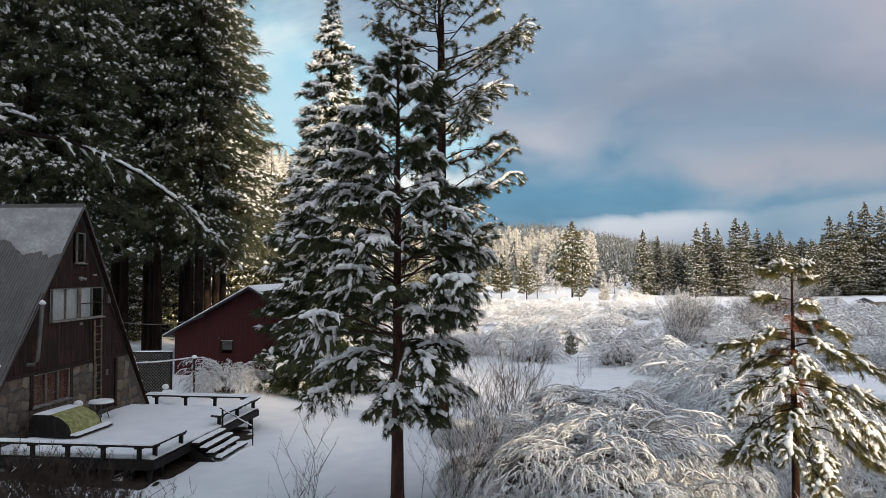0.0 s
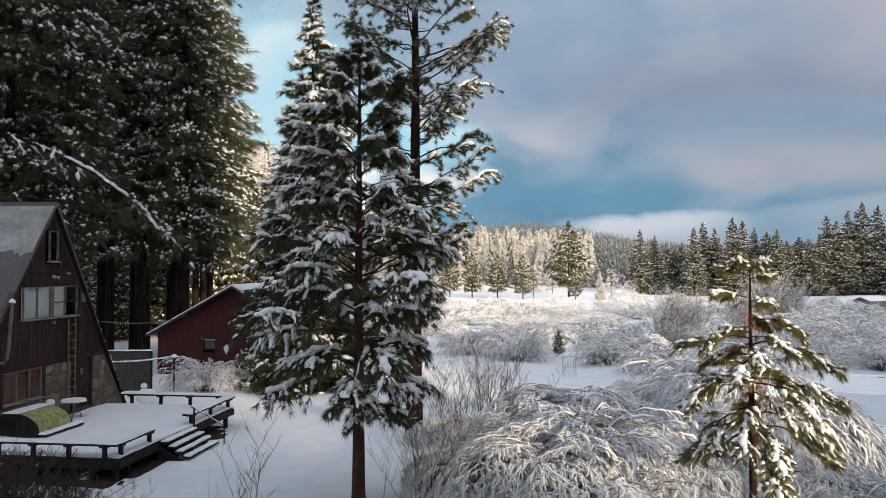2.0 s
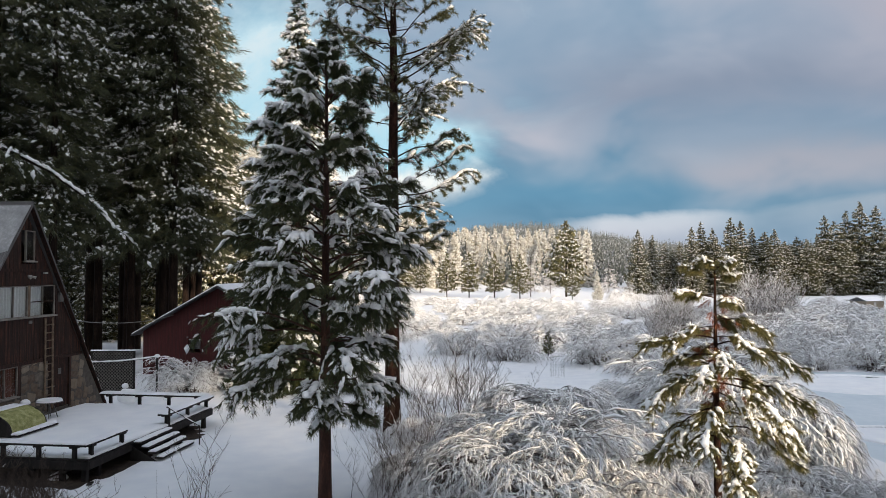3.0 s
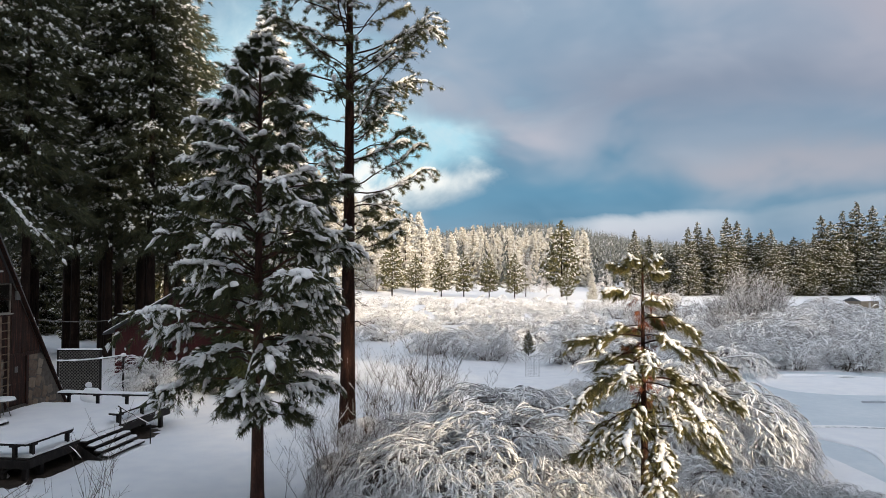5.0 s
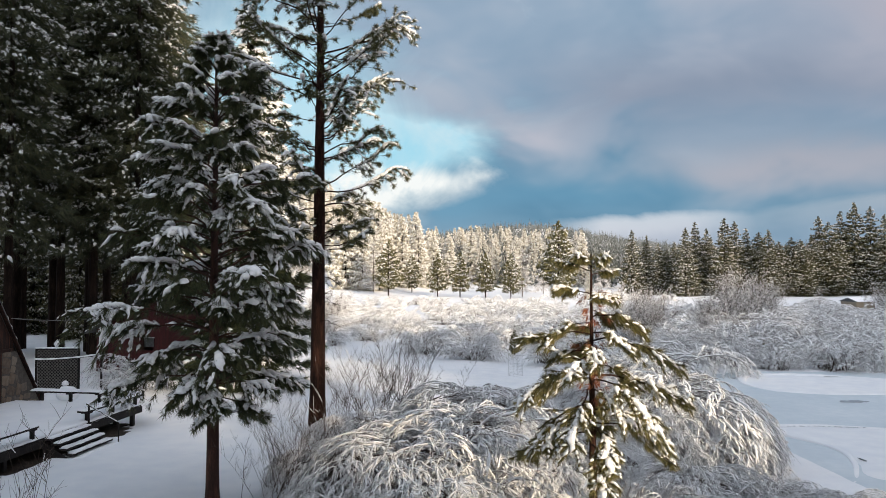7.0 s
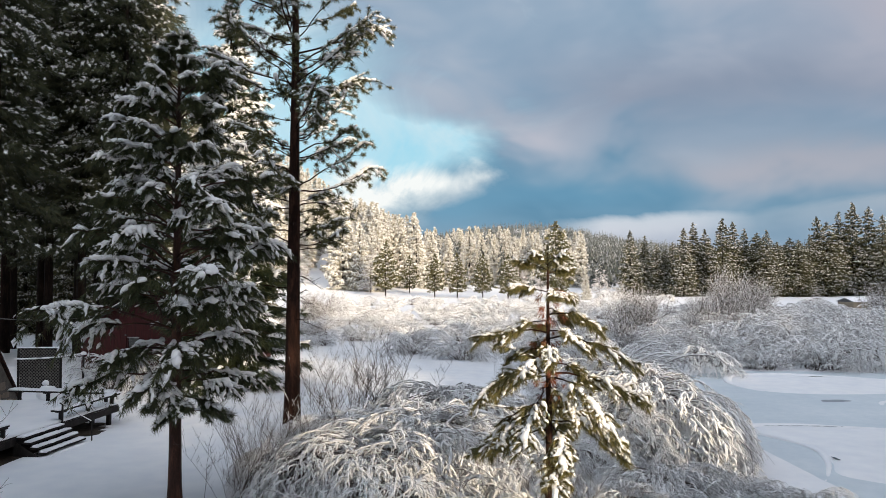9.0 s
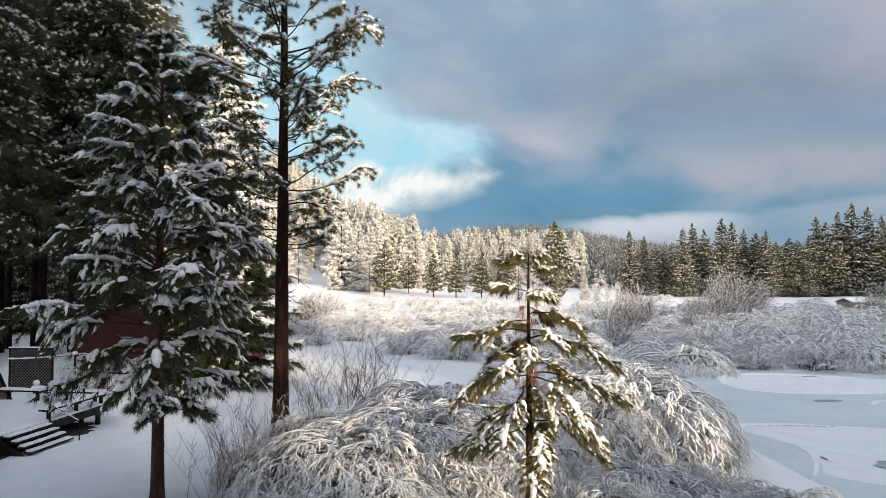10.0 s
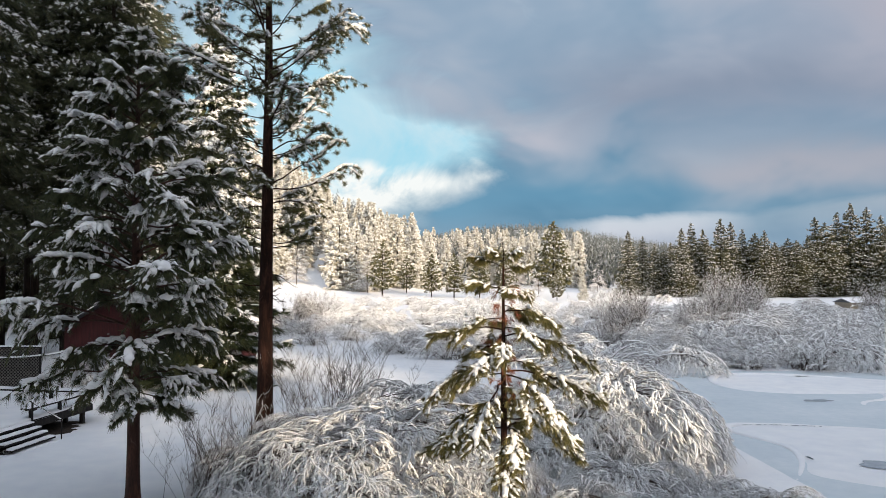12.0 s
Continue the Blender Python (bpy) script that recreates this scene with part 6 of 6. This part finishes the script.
def covered_box():
    """The half-barrel on the deck: a dark curved end, a mossy curved cover, ledges with snow."""
    ob = thing("curved_storage_box", DECK @ pose(-5.75, 2.1, 0.62, 0, 0, 0) @ Matrix.Scale(0.95, 4), "dark half-barrel storage box with a mossy green curved cover", "storage box")
    a = np.linspace(0, math.pi / 2, 14)
    curve = lambda t: (0.70 + 1.0 * math.cos(t), 0.10 + 0.72 * math.sin(t))
    arch = [(0.05, 0.0), (1.70, 0.0)] + [curve(t) for t in a] + [(0.25, 0.82), (0.08, 0.6)]
    deep = 1.85
    part("end_panel", prism("end_panel", arch, 0.06, WOOD_DECK, "y", -0.06), ob)
    part("end_panel", prism("end_panel", arch, 0.06, WOOD_DECK, "y", deep), ob)
    part("body", block("body", (0.27, 0.01, 0.0), (0.75, deep - 0.01, 0.80), WOOD_DECK), ob)
    rows = 20
    v = np.array([[curve(t)[0], y, curve(t)[1]] for y in np.linspace(0.002, deep - 0.002, rows) for t in a])
    i, j = np.meshgrid(np.arange(rows - 1), np.arange(13), indexing="ij")
    q = np.stack([i * 14 + j, i * 14 + j + 1, (i + 1) * 14 + j + 1, (i + 1) * 14 + j], -1).reshape(-1, 4)
    v = v + np.random.default_rng(8).normal(0, 0.006, v.shape)
    part("cover", mesh_of("cover", v, q, MOSS), ob, "mossy yellow-green curved cover")
    part("ledge", block("ledge", (1.66, -0.05, 0.02), (1.98, deep + 0.35, 0.09), WOOD_DECK), ob)
    part("snow", snow_cap("snow", (1.66, -0.05, 0.092), (1.97, deep + 0.35, 0.09), 0.09, 5, 0.12), ob, "snow along the ledge")
    part("snow", snow_cap("snow", (0.25, -0.06, 0.825), (0.85, deep + 0.06, 0.82), 0.045, 6, 0.12), ob, "snow along the top")


def patio_table():
    ob = thing("patio_table", DECK @ pose(-5.1, 5.4, 0.60), "small round patio table with a disc of snow on top", "table")
    p = Pile()
    a = np.linspace(0, 2 * np.pi, 24, endpoint=False)
    for name, r, z0, z1, mat in (("tabletop", 0.48, 0.62, 0.65, PIPE), ("snow", 0.47, 0.653, 0.73, SNOW)):
        bm = bmesh.new()
        bmesh.ops.create_cone(bm, cap_ends=True, segments=28, radius1=r, radius2=r * (1 if mat is PIPE else 0.93), depth=z1 - z0)
        bmesh.ops.translate(bm, vec=(0, 0, (z0 + z1) / 2), verts=bm.verts)
        part(name, bm_mesh(bm, name, mat), ob)
    for i in range(4):
        t = i * math.pi / 2 + 0.5
        part("leg", rope("leg", [(0.1 * math.cos(t), 0.1 * math.sin(t), 0.62), (0.3 * math.cos(t), 0.3 * math.sin(t), 0.0)], 0.018, PIPE), ob)


def snow_heap(name, x, y, z, size, label, seed):
    p = Pile()
    rng = np.random.default_rng(seed)
    lumps(p, rng, np.array([[x, y, z]]), np.array([[1.0, 0.05, 0]]), np.array([size]), ICO2, 0.07)
    return tagged(new(name, p.mesh(name, SNOW_LUMP)), label, "snow")


covered_box()
patio_table()
ob = thing("chopping_block", DECK @ pose(-5.65, 4.75, 0.60), "upright log with a cap of snow on the deck", "log")
part("log", rope("log", [(0, 0, 0), (0, 0, 0.62)], 0.13, BARK, 10), ob)
p = Pile()
lumps(p, np.random.default_rng(3), np.array([[0, 0, 0.66]]), np.array([[1.0, 0, 0]]), np.array([[0.19, 0.19, 0.17]]), ICO2, 0.05)
part("snow", p.mesh("snow", SNOW_LUMP), ob, "cap of snow")


# ---- shed and fence ----
def shed():
    ob = thing("shed", pose(-17.3, 47.4, -0.3, 0, 0, -4.5), "barn-red board shed with a snow-covered gable roof", "shed")
    wide, eave, ridge, deep = 10.0, 2.75, 5.55, 7.5
    line = lambda x: eave + (ridge - eave) * (1 - abs(x - wide / 2) / (wide / 2))
    rng = random.Random(6)
    x = 0.0
    while x < wide - 0.01:
        w = min(rng.uniform(0.17, 0.23), wide - x)
        a, b = x + 0.003, x + w - 0.003
        spans = [(0.0, 1.35), (2.25, None)] if 3.05 < (a + b) / 2 < 3.85 else [(0.0, None)]
        for z0, z1 in spans:
            mid = [(5.0, line(5.0))] if a < 5.0 < b else []
            o = [(a, z0), (b, z0), (b, line(b)), *mid, (a, line(a))] if z1 is None else [(a, z0), (b, z0), (b, z1), (a, z1)]
            part("plank", prism("plank", o, 0.03 + rng.uniform(0, 0.01), WOOD_RED, "y", 0.0), ob)
        x += w
    part("side_wall", block("side_wall", (0.0, 0.05, 0), (0.08, deep, eave), WOOD_RED), ob)
    part("side_wall", block("side_wall", (wide - 0.08, 0.05, 0), (wide, deep, eave), WOOD_RED), ob)
    part("back_wall", prism("back_wall", [(0, 0), (wide, 0), (wide, eave), (wide / 2, ridge), (0, eave)], 0.06, WOOD_RED, "y", deep), ob)
    for s in (-1, 1):
        c = wide / 2
        e = c + s * (c + 0.55)
        ze = eave - 0.55 * (ridge - eave) / c
        r = part("roof", prism("roof", [(c, ridge + 0.02), (e, ze + 0.02), (e, ze + 0.14), (c, ridge + 0.14)], deep + 0.9, SHINGLE, "y", -0.45), ob)
        part("snow", prism("snow", [(c, ridge + 0.143), (e, ze + 0.143), (e, ze + 0.20), (c, ridge + 0.23)], deep + 0.84, SNOW, "y", -0.42), r, "even layer of snow")
        part("fascia", beam("fascia", (c, -0.47, ridge + 0.06), (e, -0.47, ze + 0.06), 0.05, 0.18, SHINGLE), ob)
    w = part("window", block("window_head", (3.05, -0.03, 2.2), (3.85, 0.06, 2.26), TRIM), ob, "small window with a pale head board")
    part("jamb", block("jamb", (3.05, -0.02, 1.35), (3.11, 0.05, 2.2), WOOD_RED), w)
    part("jamb", block("jamb", (3.79, -0.02, 1.35), (3.85, 0.05, 2.2), WOOD_RED), w)
    part("pane", block("pane", (3.11, 0.02, 1.40), (3.79, 0.028, 2.2), GLASS, 0), w)
    part("sill", block("sill", (3.03, -0.05, 1.33), (3.87, 0.05, 1.40), WOOD_RED), w)
    part("curtain", block("curtain", (3.11, 0.06, 1.62), (3.79, 0.075, 2.2), PIPE, 0), w)
    part("vent", block("vent", (5.55, -0.06, 1.15), (5.80, 0.0, 1.42), TRIM), ob)
    part("lamp", block("lamp", (2.9, -0.08, 2.32), (3.0, 0.0, 2.42), PIPE), ob)


shed()


def lattice_fence():
    ob = thing("lattice_fence", pose(-17.0, 39.9, float(height(-16, 40)), 0, 0, 2), "weathered lattice fence panel with snow on its rail", "fence")
    w, z0, z1 = 2.25, 0.15, 2.25
    for x in (0, w):
        part("post", block("post", (x - 0.05, -0.05, -0.3), (x + 0.05, 0.05, z1 + 0.05), WOOD_DECK), ob)
    rail = part("rail", block("rail", (-0.05, -0.04, z1), (w + 0.05, 0.04, z1 + 0.06), WOOD_DECK), ob)
    part("snow", snow_cap("snow", (-0.05, -0.05, z1 + 0.062), (w + 0.05, 0.05, z1 + 0.06), 0.07, 2, 0.1, 0.02), rail)
    # dark board added for the darkness seen between the slats
    part("shade_board", block("shade_board", (0.05, 0.045, 0.0), (w - 0.05, 0.07, z1), WOOD_DECK), ob)
    h = z1 - z0
    for s in (-1, 1):
        c = -h
        while c < w:
            a, b = max(c, 0.0), min(c + h, w)
            if b - a > 0.05:
                za, zb = z0 + (a - c), z0 + (b - c)
                if s > 0:
                    za, zb = z1 - (a - c), z1 - (b - c)
                part("slat", beam("slat", (a, 0.012 * s, za), (b, 0.012 * s, zb), 0.035, 0.008, WOOD_GREY), ob)
            c += 0.17


lattice_fence()
ob = thing("rope_post", pose(-13.45, 39.8, float(height(-13.4, 39.8))), "thin wooden post with a knob of snow on top", "post")
part("post", block("post", (-0.045, -0.045, -0.3), (0.045, 0.045, 2.0), WOOD_DECK), ob)
p = Pile()
lumps(p, np.random.default_rng(2), np.array([[0, 0, 2.06]]), np.array([[1.0, 0, 0]]), np.array([[0.16, 0.14, 0.14]]), ICO2, 0.06)
part("snow", p.mesh("snow", SNOW_LUMP), ob)
s = np.linspace(0, 1, 16)[:, None]
sagging = lambda a, b, k: np.array(a) + (np.array(b) - np.array(a)) * s - np.array([0, 0, 1.0]) * k * 4 * s * (1 - s)
ob = thing("snowy_rope", pose(0, 0, 0), "slack rope thick with snow strung to a post", "rope")
part("rope", rope("rope", sagging((-16.9, 39.6, 1.42), (-13.45, 39.8, 1.68), 0.08), 0.015, WOOD_DECK), ob)
part("snow", rope("snow", sagging((-16.9, 39.6, 1.46), (-13.5, 39.8, 1.73), 0.08), 0.045 + 0.012 * np.sin(np.arange(16) * 2.1), SNOW_LUMP), ob)
tagged(new("power_cable", rope("power_cable", sagging((-14.1, 32.6, 4.1), (-15.2, 46.9, 3.5), 0.25), 0.02, PIPE)), "thin cable strung from cabin to shed", "cable")
snow_heap("snow_covered_grill", -13.6, 36.6, 0.0, (0.55, 0.45, 0.55), "low garden seat buried under a heap of snow", 5)
snow_heap("snowy_boulder", -10.1, 23.3, -0.30, (0.42, 0.30, 0.34), "snow-capped stone at the foot of the deck", 9)
snow_heap("snow_mound", -13.9, 36.9, 0.55, (0.16, 0.16, 0.2), "knob of snow on the buried seat", 6)
for x, y, k in [(-9.3, 17.8, 0.6), (-8.2, 18.6, 0.5), (-10.4, 18.4, 0.68), (-7.3, 17.2, 0.34), (-10.0, 19.6, 0.62), (-11.4, 19.4, 0.72), (-8.9, 19.8, 0.48), (-11.0, 20.6, 0.6), (-9.7, 21.0, 0.5), (-12.2, 20.4, 0.7)]:
    plant("bare_shrub", BARE_DARK, standing(x, y, x * 50, k), "leafless dark brown shrub of tangled spreading branches", "shrub", "bare shrubs")


# ---- far meadow building ----
def pump_house():
    x, y = from_end(0.556, 215)
    ob = thing("pump_house", pose(x, y, float(height(x, y)) - 0.1, 0, 0, 25), "low tan building with a snowy roof across the meadow", "building")
    sand = two_scale("tan_siding", (0.15, 0.125, 0.095), (0.20, 0.17, 0.13), (0.25, 0.215, 0.165), 1, 0.8, 0.01)
    part("wall", block("wall", (-4, -2.5, 0), (4, 2.5, 2.4), sand), ob)
    part("roof", prism("roof", [(-3.0, 2.4), (3.0, 2.4), (0, 3.5)], 8.8, SHINGLE, "x", -4.4), ob)
    part("snow", prism("snow", [(-3.1, 2.42), (-3.0, 2.40), (0, 3.503), (3.0, 2.40), (3.1, 2.42), (0, 3.72)], 8.7, SNOW, "x", -4.35), ob)
    part("door", block("door", (-0.6, -2.54, 0), (0.4, -2.5, 2.0), TRIM), ob)


pump_house()


# ---- pond ----
ICE = two_scale("wet_grey_ice", (0.26, 0.30, 0.34), (0.36, 0.40, 0.44), (0.50, 0.54, 0.58), 0.6, 0.25, 0.01, (1, 1, 1), 0.5)
WATER = two_scale("open_black_water", (0.012, 0.016, 0.018), (0.018, 0.022, 0.024), (0.03, 0.034, 0.036), 1, 0.08, 0.004, (1, 1, 1), 0.5)


def smooth_line(pts, k=12):
    """A curve through a few points (Catmull-Rom)."""
    p = np.array([pts[0], *pts, pts[-1]], float)
    t = np.linspace(0, 1, k, endpoint=False)[:, None]
    seg = [0.5 * (2 * b + (c - a) * t + (2 * a - 5 * b + 4 * c - d) * t ** 2 + (3 * b - a - 3 * c + d) * t ** 3) for a, b, c, d in zip(p, p[1:], p[2:], p[3:])]
    return np.concatenate([*seg, p[-2:-1]])


def drift(pts, wide, high, label, seed):
    """A low rounded rim of snow along an ice edge."""
    c = smooth_line(pts)
    n = len(c)
    d = unit(np.gradient(c, axis=0))
    side = np.stack([-d[:, 1], d[:, 0]], -1)
    a = np.linspace(0, np.pi, 9)
    prof = np.stack([-np.cos(a), np.sin(a) ** 0.7], -1)
    prof[[0, -1], 1] = -0.25
    fade = np.sin(np.linspace(0.0, 1.0, n) * np.pi) ** 0.8 * (1 + 0.10 * np.sin(np.arange(n) * 0.23 + seed))
    xy = c[:, None] + side[:, None] * (prof[None, :, :1] * wide * (0.35 + 0.65 * fade[:, None, None]))
    z = height(c[:, 0], c[:, 1])[:, None] + prof[None, :, 1] * high * fade[:, None]
    v = np.concatenate([xy, z[..., None]], -1).reshape(-1, 3)
    k = len(prof)
    i, j = np.meshgrid(np.arange(n - 1), np.arange(k - 1), indexing="ij")
    q = np.stack([i * k + j, i * k + j + 1, (i + 1) * k + j + 1, (i + 1) * k + j], -1).reshape(-1, 4)[:, ::-1]
    tagged(new("snow_drift", mesh_of("snow_drift", v, q, SNOW)), label, "snow")


def patch(name, x, y, rx, ry, mat, label, seed, lift=0.10):
    """A flat, uneven patch on the pond."""
    n = 40
    a = np.linspace(0, 2 * np.pi, n, endpoint=False)
    r = 1 + 0.16 * np.sin(2 * a + seed) + 0.10 * np.sin(5 * a + 2 * seed) + 0.06 * np.sin(9 * a)
    p = np.stack([rx * r * np.cos(a), ry * r * np.sin(a)], -1)
    p = p + np.array([x, y])
    v = np.concatenate([p, [[x, y]]])
    v = np.concatenate([v, (height(v[:, 0], v[:, 1]) + lift)[:, None]], -1)
    j = np.arange(n)
    tagged(new(name, mesh_of(name, v, np.stack([j, (j + 1) % n, np.full(n, n)], -1), mat)), label, "ice", kind="structure")


THIN_SNOW = two_scale("thin_snow_on_ice", (0.54, 0.61, 0.66), (0.62, 0.68, 0.72), (0.71, 0.75, 0.78), 0.25, 0.6, 0.02)


def sheet(name, outline, centre, lift, mat, label):
    """A sheet that lies on the flat pond, closed round a centre, in rings that follow the ground."""
    c = smooth_line([*outline, outline[0]], 10)[:-1]
    n, k = len(c), 16
    f = np.linspace(1, 0.04, k)[:, None, None]
    p = np.array(centre) + (c - np.array(centre))[None] * f
    z = height(p[..., 0], p[..., 1]) + np.where(np.arange(k) == 0, -0.05, lift)[:, None]
    v = np.concatenate([np.concatenate([p, z[..., None]], -1).reshape(-1, 3), [[*centre, float(height(*centre)) + lift]]])
    i, j = np.meshgrid(np.arange(k - 1), np.arange(n), indexing="ij")
    q = np.stack([i * n + j, i * n + (j + 1) % n, (i + 1) * n + (j + 1) % n, (i + 1) * n + j], -1).reshape(-1, 4)
    j = np.arange(n)
    t = np.stack([(k - 1) * n + j, (k - 1) * n + (j + 1) % n, np.full(n, k * n)], -1)
    if float(np.cross(c - np.array(centre), np.roll(c, -1, 0) - np.array(centre)).sum()) < 0:
        q, t = q[:, ::-1], t[:, ::-1]
    tagged(new(name, mesh_of(name, v, [t, q], mat)), label, "ice", kind="structure")


sheet("pond", [(18.6, 26), (18.4, 32), (18.8, 40), (20.2, 48), (24.5, 54), (32, 55), (42, 53), (56, 48), (60, 34), (56, 20), (34, 15), (21, 19)], (34, 35), 0.02, THIN_SNOW, "frozen pond under thin grey-white snow")
sheet("snow_crust", [(30.4, 33.6), (28.4, 34.0), (26.6, 34.6), (24.3, 35.0), (22.6, 35.3), (21.2, 35.3), (20.3, 34.9), (20.1, 34.0), (20.5, 32.9), (21.1, 31.6), (21.2, 30.2), (20.6, 28.4), (20.4, 26.2), (26, 24), (34, 27)], (26, 30.4), 0.07, SNOW, "pan of thicker white snow on the pond")
sheet("snow_crust", [(37.5, 49.4), (34.6, 50.6), (31.4, 51.6), (28.4, 52.2), (26.0, 51.4), (24.9, 49.4), (24.7, 47.4), (25.6, 45.0), (29, 44), (35, 45)], (30.5, 48), 0.07, SNOW, "pan of thicker white snow on the pond")
SLUSH = two_scale("grey_slush_and_water", (0.085, 0.085, 0.085), (0.15, 0.148, 0.148), (0.26, 0.255, 0.255), 0.12, 0.35, 0.02, (1, 1, 1), 0.5)
sheet("stream", [(66, 214), (80, 206), (96, 196), (120, 193), (150, 196), (158, 172), (130, 165), (104, 168), (86, 181), (72, 197)], (108, 182), 0.05, SLUSH, "grey half-frozen stream across the meadow")
drift([(28.4, 34.0), (26.6, 34.6), (24.3, 35.0), (22.6, 35.3), (21.2, 35.3), (20.3, 34.9), (20.1, 34.0), (20.5, 32.9), (21.1, 31.6), (21.2, 30.2), (20.6, 28.4), (19.4, 26.2)],
      0.20, 0.15, "low curling rim of snow along the pond's ice edge", 1)
drift([(37.5, 49.4), (34.6, 50.6), (31.4, 51.6), (28.4, 52.2), (26.0, 51.4), (24.9, 49.4), (24.7, 47.4), (25.6, 45.0)], 0.30, 0.17, "rounded rim of snow on the far side of the pond", 2)
drift([(32.4, 46.2), (33.2, 44.4), (32.4, 42.6), (30.6, 41.6), (29.9, 40.4)], 0.22, 0.07, "faint crooked rim of snow on the pond", 3)
patch("ice_patch", 28.1, 41.9, 0.75, 0.42, ICE, "patch of wet grey ice on the pond", 1, 0.035)
patch("ice_patch", 23.6, 27.8, 0.9, 0.8, ICE, "dark thawed hole in the pond's ice", 2)
rng = np.random.default_rng(40)
for x in np.cumsum(rng.uniform(0.08, 0.34, 18)) + 20.9:
    x = float(x)
    patch("water_slit", x, float(np.interp(x, [20.3, 21.2, 22.6, 24.3, 26.6], [34.9, 35.3, 35.3, 35.0, 34.6])) - 0.30, rng.uniform(0.03, 0.14), rng.uniform(0.04, 0.10), WATER, "slit of open black water at the ice edge", x)
for x, y, rx, ry in [(21.15, 28.9, 0.06, 0.3), (31.4, 51.0, 0.3, 0.12), (31.9, 51.0, 0.2, 0.1)]:
    patch("water_slit", x, y, rx, ry, WATER, "slit of open black water at the ice edge", x)
ob = thing("marker_stake", pose(15.0, 28.0, float(height(15, 28))), "thin dark stake standing in the snow by the pond", "stake")
part("stake", rope("stake", [(0, 0, -0.3), (0.02, 0, 0.6), (0.0, 0.02, 1.5)], 0.022, WOOD_DECK), ob)
